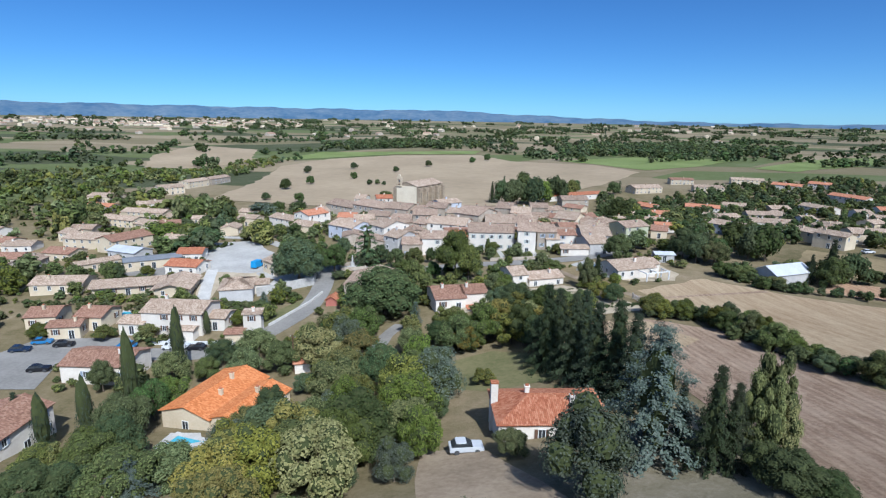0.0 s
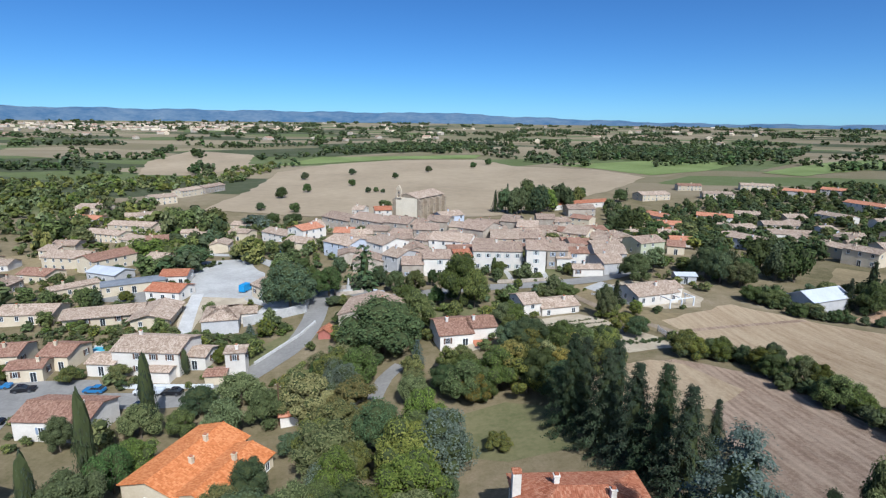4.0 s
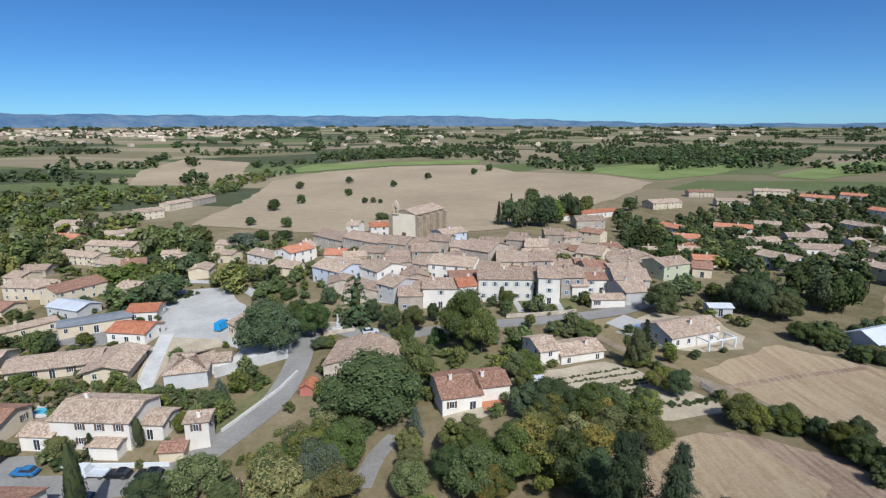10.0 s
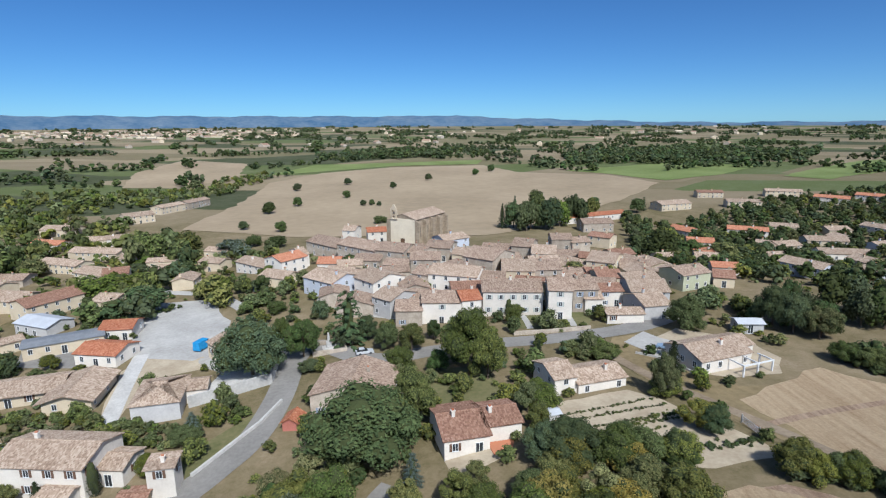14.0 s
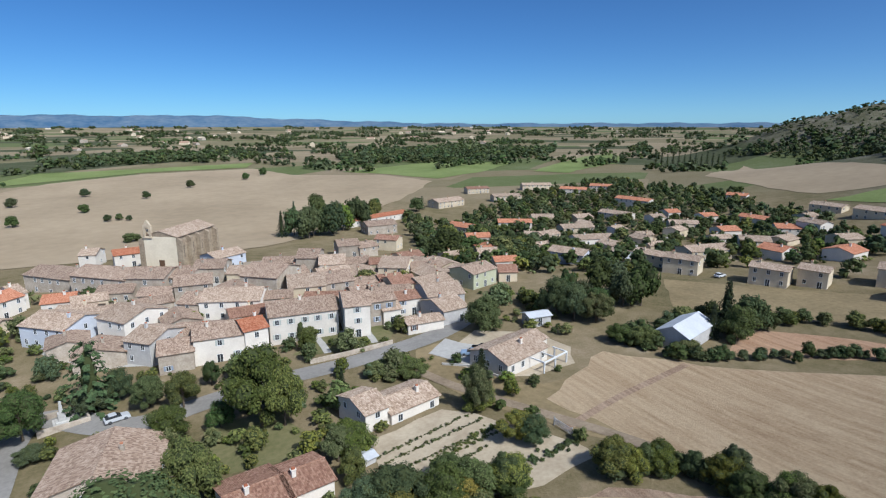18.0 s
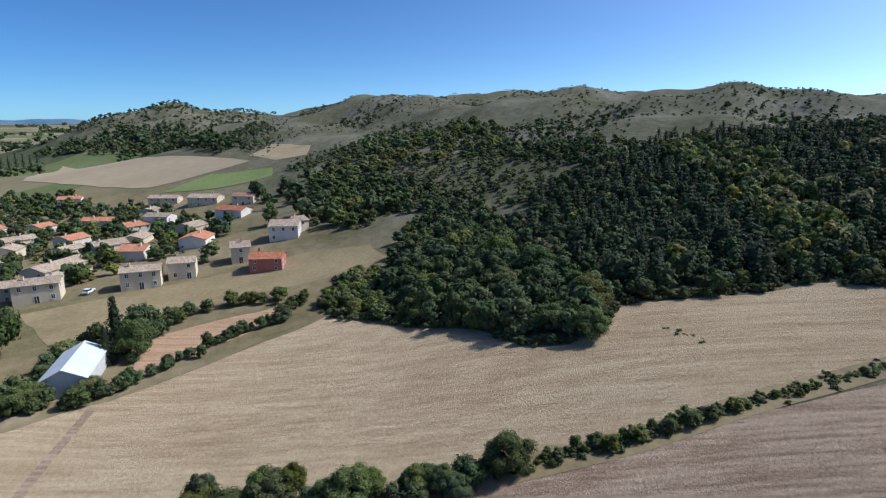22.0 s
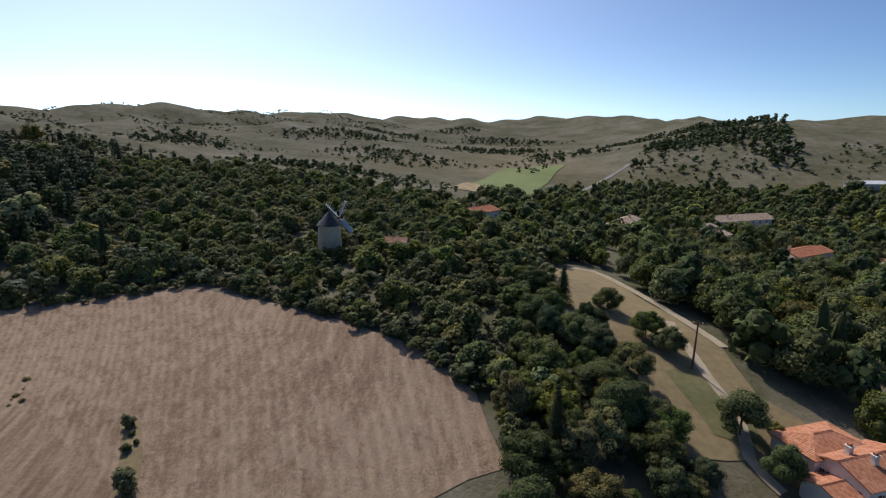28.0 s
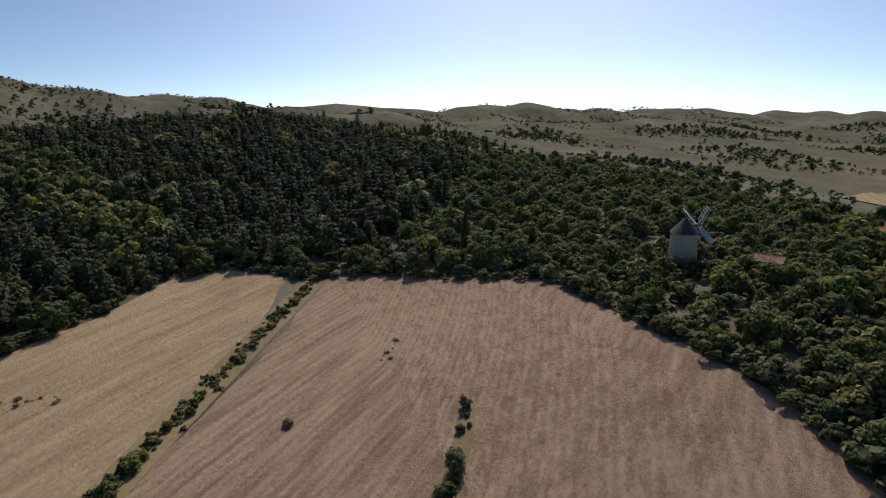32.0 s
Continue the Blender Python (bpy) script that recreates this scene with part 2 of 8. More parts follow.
def soil(name, c1, c2, c3, angle, furrow=1.4, relief=0.3, bend=None, comb=0.05):
    """Worked earth or stubble, with drill lines along an angle."""
    m, nt, b = nodes_of(name, 1.0, 0.05)
    co = nt.nodes.new("ShaderNodeTexCoord").outputs["Object"]
    mp = nt.nodes.new("ShaderNodeMapping")
    mp.inputs["Rotation"].default_value = (0, 0, radians(angle))
    mp.inputs["Scale"].default_value = (1.0, 0.03, 1.0)
    nt.links.new(co, mp.inputs[0])
    line = mp.outputs[0]
    if bend:
        # towards one edge the lines turn to run along it
        turned, ax, ay, off = bend
        mp2 = nt.nodes.new("ShaderNodeMapping")
        mp2.inputs["Rotation"].default_value = (0, 0, radians(turned))
        mp2.inputs["Scale"].default_value = (1.0, 0.03, 1.0)
        nt.links.new(co, mp2.inputs[0])
        sp = nt.nodes.new("ShaderNodeSeparateXYZ")
        nt.links.new(co, sp.inputs[0])
        away = calc(nt, "SUBTRACT", calc(nt, "ADD", calc(nt, "MULTIPLY", sp.outputs[0], ax), calc(nt, "MULTIPLY", sp.outputs[1], ay)), off)
        near_edge = node(nt, "ShaderNodeMapRange", From_Min=32.0, From_Max=4.0)
        nt.links.new(away, near_edge.inputs[0])
        vm = nt.nodes.new("ShaderNodeMix")
        vm.data_type = "VECTOR"
        nt.links.new(near_edge.outputs[0], vm.inputs[0])
        nt.links.new(line, vm.inputs[4])
        nt.links.new(mp2.outputs[0], vm.inputs[5])
        line = vm.outputs[1]
    streak, clods, big = calc(nt, "ADD", calc(nt, "MULTIPLY", noise_tex(nt, line, furrow * 0.4, 2, 0.5), 0.55), calc(nt, "MULTIPLY", noise_tex(nt, line, furrow * 1.3, 4, 0.6), 0.45)), noise_tex(nt, co, 2.2, 8, 0.8), noise_tex(nt, co, 0.03, 5, 0.6)
    fac = calc(nt, "ADD", calc(nt, "MULTIPLY", streak, 0.56), calc(nt, "ADD", calc(nt, "MULTIPLY", clods, 0.3), calc(nt, "MULTIPLY", big, 0.22)))
    sx = nt.nodes.new("ShaderNodeSeparateXYZ")
    nt.links.new(line, sx.inputs[0])
    grain = calc(nt, "ADD", calc(nt, "MULTIPLY", noise_tex(nt, co, 3.4, 7, 0.85), 0.6), calc(nt, "MULTIPLY", noise_tex(nt, co, 1.1, 4, 0.7), 0.4))
    ridges = calc(nt, "SINE", calc(nt, "ADD", calc(nt, "MULTIPLY", sx.outputs[0], 5.2), calc(nt, "MULTIPLY", big, 9.0)))
    value = calc(nt, "ADD", calc(nt, "ADD", calc(nt, "MULTIPLY", grain, 0.9), 0.55), calc(nt, "MULTIPLY", ridges, comb))
    rows = noise_tex(nt, line, furrow * 1.1, 2, 0.5)
    value = calc(nt, "ADD", value, calc(nt, "MULTIPLY", calc(nt, "SUBTRACT", rows, 0.5), comb * 5))
    hs = node(nt, "ShaderNodeHueSaturation")
    nt.links.new(value, hs.inputs["Value"])
    nt.links.new(ramp(nt, fac, [(0.41, c1), (0.5, c2), (0.59, c3)]), hs.inputs["Color"])
    nt.links.new(hs.outputs[0], b.inputs["Base Color"])
    bump(nt, b, calc(nt, "ADD", clods, streak), 1.0, relief)
    return m


plain("render_white", (0.64, 0.58, 0.5), (0.77, 0.71, 0.62), 0.3, 3, vary=0.15)
plain("render_cream", (0.56, 0.46, 0.32), (0.68, 0.58, 0.42), 0.3, 3, vary=0.2)
plain("render_grey", (0.44, 0.42, 0.4), (0.56, 0.54, 0.51), 0.4, 3, vary=0.15)
plain("render_blue", (0.5, 0.52, 0.56), (0.6, 0.62, 0.66), 0.3, 3)
plain("render_red", (0.42, 0.15, 0.11), (0.5, 0.2, 0.15), 0.3, 3)
plain("render_green", (0.42, 0.42, 0.28), (0.52, 0.52, 0.36), 0.3, 3)
plain("stone_wall", (0.32, 0.26, 0.2), (0.52, 0.45, 0.36), 0.5, 2.5, relief=0.06, vary=0.3)
plain("church_stone", (0.46, 0.37, 0.26), (0.62, 0.52, 0.38), 0.3, 1.6, relief=0.06)
plain("church_plaster", (0.7, 0.6, 0.44), (0.82, 0.72, 0.55), 0.3, 1.6, relief=0.02)
plain("church_dark", (0.25, 0.19, 0.13), (0.42, 0.34, 0.24), 0.4, 1.6, relief=0.08)
plain("concrete", (0.42, 0.4, 0.37), (0.58, 0.56, 0.52), 0.25, 2)
plain("metal_roof", (0.56, 0.57, 0.58), (0.68, 0.69, 0.7), 0.3, 2, rough=0.55, relief=0.01, metal=0.15)
plain("zinc_roof", (0.2, 0.21, 0.22), (0.3, 0.31, 0.32), 0.3, 2, rough=0.7, relief=0.01, metal=0.1)
plain("dark_metal", (0.06, 0.06, 0.065), (0.1, 0.1, 0.1), 1, 5, rough=0.5)
plain("wood_dark", (0.1, 0.06, 0.035), (0.17, 0.1, 0.06), 1, 8)
plain("bark", (0.1, 0.075, 0.05), (0.2, 0.16, 0.12), 1, 6, relief=0.05)
plain("shutter_blue", (0.25, 0.3, 0.38), (0.32, 0.37, 0.45), 1, 6)
plain("shutter_brown", (0.12, 0.07, 0.045), (0.2, 0.12, 0.08), 1, 6)
plain("shutter_green", (0.42, 0.44, 0.4), (0.54, 0.56, 0.5), 1, 6)
plain("frame_white", (0.72, 0.72, 0.7), (0.8, 0.8, 0.78), 1, 6, rough=0.5)
plain("asphalt", (0.2, 0.186, 0.166), (0.29, 0.272, 0.245), 0.12, 1.5, relief=0.02)
plain("gravel", (0.34, 0.32, 0.29), (0.48, 0.46, 0.42), 0.12, 1.2, relief=0.03)
plain("pale_track", (0.36, 0.29, 0.2), (0.5, 0.42, 0.3), 0.2, 1.5, relief=0.05)
plain("lawn", (0.11, 0.115, 0.045), (0.2, 0.175, 0.085), 0.1, 1.2, relief=0.08)
plain("dry_grass", (0.185, 0.14, 0.072), (0.31, 0.238, 0.128), 0.06, 0.9, relief=0.12)
plain("garden_earth", (0.2, 0.15, 0.1), (0.33, 0.26, 0.18), 0.2, 1.5, relief=0.1)
plain("crop_green", (0.13, 0.165, 0.045), (0.21, 0.245, 0.085), 0.02, 0.5, relief=0.05)
plain("stubble_far", (0.28, 0.215, 0.135), (0.38, 0.295, 0.19), 0.012, 0.15, relief=0.03)
plain("glass_dark", (0.03, 0.035, 0.04), (0.06, 0.065, 0.07), 1, 3, rough=0.12, relief=0, spec=0.5)
plain("pool_blue", (0.1, 0.4, 0.5), (0.15, 0.5, 0.6), 1, 3, rough=0.1, relief=0.01)
plain("tarp_blue", (0.03, 0.25, 0.55), (0.06, 0.35, 0.65), 1, 3, rough=0.5)
soil("earth_pale", (0.3, 0.207, 0.122), (0.388, 0.282, 0.172), (0.468, 0.356, 0.226), -24, comb=0.018)
soil("earth_brown", (0.215, 0.142, 0.096), (0.305, 0.212, 0.145), (0.41, 0.3, 0.21), -21, bend=(-50, 0.64, 0.77, 15), comb=0.08)
soil("earth_red", (0.29, 0.165, 0.098), (0.385, 0.235, 0.142), (0.46, 0.3, 0.19), 40)
soil("stubble", (0.24, 0.175, 0.1), (0.34, 0.26, 0.155), (0.42, 0.33, 0.2), 40)
tiles("tiles_pale", ((0.27, 0.19, 0.13), (0.42, 0.31, 0.225), (0.55, 0.44, 0.335)))
tiles("tiles_old", ((0.22, 0.15, 0.108), (0.35, 0.25, 0.18), (0.48, 0.37, 0.28)))
tiles("tiles_brown", ((0.21, 0.11, 0.073), (0.31, 0.172, 0.115), (0.4, 0.25, 0.175)))
tiles("tiles_orange", ((0.5, 0.16, 0.05), (0.62, 0.22, 0.075), (0.7, 0.3, 0.12)), 0.1)
tiles("tiles_salmon", ((0.4, 0.16, 0.085), (0.52, 0.225, 0.125), (0.6, 0.3, 0.19)), 0.1)
tiles("tiles_red", ((0.3, 0.1, 0.05), (0.42, 0.16, 0.085), (0.5, 0.24, 0.14)), 0.15)
leaves("leaf_broad", ((0.085, 0.104, 0.027), (0.15, 0.175, 0.046), (0.25, 0.252, 0.072)), 0.25)
leaves("leaf_dark", ((0.046, 0.064, 0.024), (0.075, 0.102, 0.037), (0.12, 0.148, 0.052)), 0.1)
leaves("leaf_yellow", ((0.14, 0.14, 0.034), (0.23, 0.216, 0.058), (0.36, 0.315, 0.095)), 0.25)
leaves("leaf_fir", ((0.042, 0.042, 0.026), (0.05, 0.066, 0.032), (0.07, 0.096, 0.046)), 0.15, 0.5)
# inner foliage and twigs, with the shade inside a crown painted in as darker green
plain("leaf_inner_shade", (0.046, 0.056, 0.02), (0.075, 0.088, 0.031), 0.5, 5, relief=0.1)
leaves("leaf_blue", ((0.05, 0.075, 0.052), (0.09, 0.122, 0.09), (0.145, 0.175, 0.138)), 0.1)
leaves("leaf_silver", ((0.075, 0.1, 0.0625), (0.138, 0.169, 0.112), (0.237, 0.263, 0.2)))
leaves("leaf_shrub", ((0.0713, 0.0851, 0.031), (0.129, 0.14, 0.0529), (0.207, 0.207, 0.0862)))
plain("slate", (0.03, 0.033, 0.04), (0.055, 0.06, 0.07), 1, 5, rough=0.6)
plain("sail_blue", (0.4, 0.55, 0.72), (0.5, 0.64, 0.8), 1, 5)
plain("town_roof", (0.3, 0.19, 0.13), (0.42, 0.29, 0.2), 0.01, 0.1)
# wooded hills with the blue haze of distance put into their colour
plain("hazed_hill", (0.05, 0.11, 0.19), (0.15, 0.2, 0.25), 0.006, 0.03, relief=0)
for name, c in (("paint_blue", (0.05, 0.2, 0.42)), ("paint_white", (0.75, 0.75, 0.74)), ("paint_black", (0.02, 0.02, 0.022)), ("paint_dark_blue", (0.02, 0.035, 0.07)), ("paint_silver", (0.6, 0.61, 0.62)), ("paint_silver_blue", (0.3, 0.4, 0.52))):
    plain(name, tuple(0.93 * k for k in c), c, 1, 4, rough=0.25, relief=0, spec=0.5)

# ---- ground ----
RISES = []


def rise(x, y, amount, reach):
    RISES.append((x, y, amount, reach))


rise(-38, 86, -4.58, 46)
rise(-32, 70, -5.43, 46)
rise(-47, 62, -3.59, 46)
rise(5.5, 64, -2.37, 46)
rise(-61, 109, 0.96, 46)
rise(-72, 124, 1.37, 46)
rise(-67, 147, -1.73, 46)
rise(3, 127, 4.03, 46)
rise(3, 113, 2.61, 46)
rise(22, 146, 1.25, 46)
rise(47, 161, -1.35, 46)
rise(62, 213, 5.73, 46)
rise(-19, 262, 8.44, 46)
rise(92, 155, 0.49, 46)
rise(139, 202, 3.92, 46)
rise(167, 135, 0.07, 46)
rise(89, 53, 3.67, 46)
rise(64, 31, 0.95, 46)
rise(63, 45, 2.81, 46)
rise(40, 21, -0.23, 46)
rise(86, -1.5, -4.92, 46)
rise(46, -16, -2.14, 46)
rise(4, 27, 3.39, 46)
rise(-31, 34, 2.88, 46)
rise(-24, 17, 4.97, 46)
rise(26, -30, 1.29, 46)
rise(10, -32, 0.96, 46)
rise(22, 215, -0.64, 46)
rise(-50, 213, 0.71, 46)
rise(-105, 180, 3.89, 46)
rise(-90, 173, -0.20, 46)
rise(-100, 286, 0.30, 103)
rise(124, -109, 14.89, 103)
rise(143, -81, 7.35, 103)
rise(419, 21, 11.06, 103)
rise(585, 205, 30.73, 161)
rise(552, 304, 18.55, 161)
rise(430, -78, 26.70, 161)
rise(384, -170, 12.23, 103)
rise(290, -207, 6.04, 103)
rise(236, -250, 18.33, 103)
rise(141, -552, 19.35, 161)
rise(-16, -91, 12.59, 103)
rise(-111, -103, -1.44, 103)
rise(-89, -211, -10.96, 103)
rise(-196, -269, 30.56, 103)
rise(0, -10, 2.11, 46)
rise(-60, 20, 2.43, 46)
rise(-70, -40, -3.47, 46)
rise(120, 100, -3.05, 46)
rise(110, 70, 0.62, 46)
rise(200, 80, 6.27, 103)
rise(300, 100, 6.13, 103)
rise(300, 0, 10.73, 103)
rise(250, 160, -1.29, 103)
rise(300, 300, -10.52, 161)
rise(-200, 100, -7.42, 103)
rise(-250, 300, -4.43, 103)
rise(-150, -20, 11.95, 103)
rise(-200, -150, -7.41, 103)
rise(0, 500, -1.82, 161)
rise(200, 500, 1.81, 161)
rise(-300, 600, -8.33, 161)
rise(400, 450, 2.98, 161)
rise(-300, 0, -1.70, 103)
rise(180, -30, 0.57, 103)
rise(0, -200, 12.35, 103)
rise(0, -400, 20.43, 103)
rise(300, -500, 26.25, 161)
rise(-400, -300, 36.84, 161)
rise(-350, -500, 25.10, 161)
rise(-120, -420, -15.24, 161)
rise(450, 150, 2.09, 161)
rise(450, 300, 7.91, 161)
rise(754, 561, 55.66, 86)
rise(690, 600, -0.58, 161)
rise(830, 440, 13.63, 161)
rise(900, 500, 32.91, 161)
rise(0, -900, 16.04, 230)
rise(-250, -950, 27.69, 230)
rise(250, -850, 44.66, 230)
rise(-500, -800, 42.67, 230)
rise(600, -500, 48.82, 161)
rise(650, -200, 48.67, 161)
rise(650, 50, 15.96, 161)
rise(800, 250, 46.98, 161)
rise(600, 500, -20.75, 161)
rise(500, 650, 12.20, 161)
rise(700, 400, -24.45, 161)
rise(0, 124, 1.2, 12)
SWELL = np.array(RISES)


def land(x, y):
    """Height of the land, for arrays or numbers."""
    x, y = np.asarray(x, float), np.asarray(y, float)
    z = -9.0 + 0 * x
    for cx, cy, a, r in SWELL:
        z = z + a * np.exp(-((x - cx) ** 2 + (y - cy) ** 2) / (2 * r * r))
    far = np.hypot(x, y - 90)
    z = z + 26 * np.clip((far - 1500) / 3300, 0, 1) ** 1.5
    # gullies and knolls on the hills, none on the worked land
    rough = np.clip((z - 24) / 25, 0, 1) * np.clip((far - 170) / 200, 0, 1)
    z = z + rough * (7 * np.sin(x / 31 + 1.7 * np.sin(y / 57)) * np.sin(y / 43 + 0.6) + 3 * np.sin(x / 13 + y / 19) * np.sin(y / 15 - x / 37))
    return z


def ground_z(x, y):
    return float(land(x, y))


def mesh_from(name, verts, faces, mats=(), smooth=False, which=None):
    me = bpy.data.meshes.new(name)
    me.from_pydata(verts, [], faces)
    for m in mats:
        me.materials.append(MATS[m])
    if which:
        me.polygons.foreach_set("material_index", which)
    if smooth:
        me.shade_smooth()
    return me


def spaced(lo, hi, near_lo, near_hi, step, grow):
    a = list(np.arange(near_lo, near_hi + 0.1, step))
    s = step
    while a[-1] < hi:
        s *= grow
        a.append(min(hi, a[-1] + s))
    s = step
    while a[0] > lo:
        s *= grow
        a.insert(0, max(lo, a[0] - s))
    return np.array(a)


gx, gy = spaced(-4400, 4400, -160, 260, 4.0, 1.06), spaced(-3000, 4700, -120, 340, 4.0, 1.06)
GX, GY = np.meshgrid(gx, gy)
GZ = land(GX, GY)
gw = len(gx)
cells = [(j * gw + i, j * gw + i + 1, (j + 1) * gw + i + 1, (j + 1) * gw + i) for j in range(len(gy) - 1) for i in range(gw - 1)]


def ground_material():
    """Dry grass with scrub tones near; the plain in large fields of stubble, pasture and wood."""
    m, nt, b = nodes_of("ground", 1.0, 0.05)
    co = nt.nodes.new("ShaderNodeTexCoord").outputs["Object"]
    f1, f2, f3 = noise_tex(nt, co, 0.02, 6, 0.65), noise_tex(nt, co, 0.22, 6, 0.7), noise_tex(nt, co, 1.8, 4, 0.7)
    fac = calc(nt, "ADD", calc(nt, "MULTIPLY", f1, 0.5), calc(nt, "ADD", calc(nt, "MULTIPLY", f2, 0.32), calc(nt, "MULTIPLY", f3, 0.18)))
    near = ramp(nt, fac, [(0.34, (0.06, 0.066, 0.032)), (0.45, (0.108, 0.103, 0.06)), (0.55, (0.17, 0.155, 0.11)), (0.66, (0.265, 0.243, 0.19))])
    mp = nt.nodes.new("ShaderNodeMapping")
    mp.inputs["Rotation"].default_value = (0, 0, 0.5)
    mp.inputs["Scale"].default_value = (0.0042, 0.0075, 0)
    nt.links.new(co, mp.inputs[0])
    vor = nt.nodes.new("ShaderNodeTexVoronoi")
    vor.distance = "CHEBYCHEV"
    vor.inputs["Scale"].default_value = 1.0
    nt.links.new(mp.outputs[0], vor.inputs["Vector"])
    sepc = nt.nodes.new("ShaderNodeSeparateColor")
    nt.links.new(vor.outputs["Color"], sepc.inputs[0])
    r = nt.nodes.new("ShaderNodeValToRGB")
    r.color_ramp.interpolation = "CONSTANT"
    tones = [(0, (0.27, 0.21, 0.13)), (0.2, (0.21, 0.17, 0.095)), (0.38, (0.11, 0.14, 0.045)), (0.54, (0.32, 0.25, 0.155)), (0.7, (0.05, 0.065, 0.028)), (0.86, (0.2, 0.17, 0.09))]
    e = r.color_ramp.elements
    while len(e) < len(tones):
        e.new(0.9)
    for el, (p, c) in zip(e, tones):
        el.position, el.color = p, (*c, 1)
    nt.links.new(sepc.outputs[0], r.inputs[0])
    patch = mix(nt, 0.3, r.outputs[0], near)
    sep = nt.nodes.new("ShaderNodeSeparateXYZ")
    nt.links.new(co, sep.inputs[0])
    low = node(nt, "ShaderNodeMapRange", From_Min=24.0, From_Max=14.0)
    nt.links.new(sep.outputs[2], low.inputs[0])
    d = nt.nodes.new("ShaderNodeVectorMath")
    d.operation = "DISTANCE"
    d.inputs[1].default_value = (20, 90, 0)
    nt.links.new(co, d.inputs[0])
    out = node(nt, "ShaderNodeMapRange", From_Min=330.0, From_Max=420.0)
    nt.links.new(d.outputs["Value"], out.inputs[0])
    garden = ramp(nt, fac, [(0.36, (0.1, 0.09, 0.04)), (0.46, (0.175, 0.142, 0.076)), (0.56, (0.245, 0.192, 0.115)), (0.66, (0.32, 0.26, 0.18))])
    flat = node(nt, "ShaderNodeMapRange", From_Min=13.0, From_Max=4.0)
    nt.links.new(sep.outputs[2], flat.inputs[0])
    near = mix(nt, flat.outputs[0], near, garden)
    nt.links.new(mix(nt, calc(nt, "MULTIPLY", low.outputs[0], out.outputs[0]), near, patch), b.inputs["Base Color"])
    bump(nt, b, calc(nt, "ADD", f2, f3), 0.8, 0.25)


ground_material()
ground = tagged(new("ground", mesh_from("ground", np.stack([GX.ravel(), GY.ravel(), GZ.ravel()], 1).tolist(), cells, ("ground",), True)), "dry grassy hillside and farmed plain reaching the horizon", "ground", kind="structure")


PLOTS, ROADS = [], []


def drape(name, points, material, lift=0.06, step=4.0, label="", category=""):
    """A piece of ground cover inside a closed outline, laid on the land."""
    PLOTS.append((name, points))
    if material not in ("concrete", "asphalt"):
        # worn edges are never straight
        rng = random.Random(name)
        worn = []
        for (x0, y0), (x1, y1) in zip(points, points[1:] + points[:1]):
            far = math.hypot(x1 - x0, y1 - y0)
            n = max(1, int(far / (step * 1.1)))
            for k in range(n):
                t, off = k / n, rng.gauss(0, 0.085 * step) if k else 0.0
                worn.append((x0 + (x1 - x0) * t - (y1 - y0) / far * off, y0 + (y1 - y0) * t + (x1 - x0) / far * off))
        points = worn
    bm = bmesh.new()
    bm.faces.new([bm.verts.new((x, y, 0)) for x, y in points])
    bmesh.ops.triangulate(bm, faces=bm.faces[:])
    xs, ys = [p[0] for p in points], [p[1] for p in points]
    for axis, lo, hi in ((0, min(xs), max(xs)), (1, min(ys), max(ys))):
        s = max(step, (hi - lo) / 60)
        k = math.ceil(lo / s) * s
        while k < hi:
            co, no = [0, 0, 0], [0, 0, 0]
            co[axis], no[axis] = k, 1
            bmesh.ops.bisect_plane(bm, geom=bm.verts[:] + bm.edges[:] + bm.faces[:], plane_co=co, plane_no=no)
            k += s
    for v in bm.verts:
        v.co.z = ground_z(v.co.x, v.co.y) + lift
    bmesh.ops.recalc_face_normals(bm, faces=bm.faces[:])
    if sum(f.normal.z for f in bm.faces) < 0:
        bmesh.ops.reverse_faces(bm, faces=bm.faces[:])
    me = bpy.data.meshes.new(name)
    bm.to_mesh(me)
    bm.free()
    me.materials.append(MATS[material])
    me.shade_smooth()
    return tagged(new(name, me), label, category, kind="structure")


def strip(name, points, width, material, lift=0.1, label="", category="road"):
    """A road or track of one width along a line, laid on the land."""
    ROADS.append((points, width))
    pts = [Vector((x, y)) for x, y in points]
    fine = []
    for i in range(len(pts) - 1):
        p0, p1, p2, p3 = pts[max(i - 1, 0)], pts[i], pts[i + 1], pts[min(i + 2, len(pts) - 1)]
        n = max(2, int((p2 - p1).length / 3))
        for k in range(n):
            t = k / n
            fine.append(0.5 * (2 * p1 + (p2 - p0) * t + (2 * p0 - 5 * p1 + 4 * p2 - p3) * t * t + (3 * p1 - p0 - 3 * p2 + p3) * t ** 3))
    fine.append(pts[-1])
    verts, faces = [], []
    for i, p in enumerate(fine):
        d = (fine[min(i + 1, len(fine) - 1)] - fine[max(i - 1, 0)]).normalized()
        nrm = Vector((-d.y, d.x))
        for k in (-0.5, -0.17, 0.17, 0.5):
            q = p + nrm * width * k
            verts.append((q.x, q.y, ground_z(q.x, q.y) + lift))
        if i:
            for k in range(3):
                a = (i - 1) * 4 + k
                faces.append((a + 1, a, a + 4, a + 5))
    return tagged(new(name, mesh_from(name, verts, faces, (material,), True)), label, category, kind="structure")


# ---- parts and shapes ----
def part(name, bm, material, parent, label=""):
    me = bpy.data.meshes.new(name)
    bm.to_mesh(me)
    bm.free()
    for m in (material if isinstance(material, (tuple, list)) else (material,)):
        me.materials.append(MATS[m])
    ob = new(name, me)
    ob.parent = parent
    if label:
        ob["label"] = label
    return ob


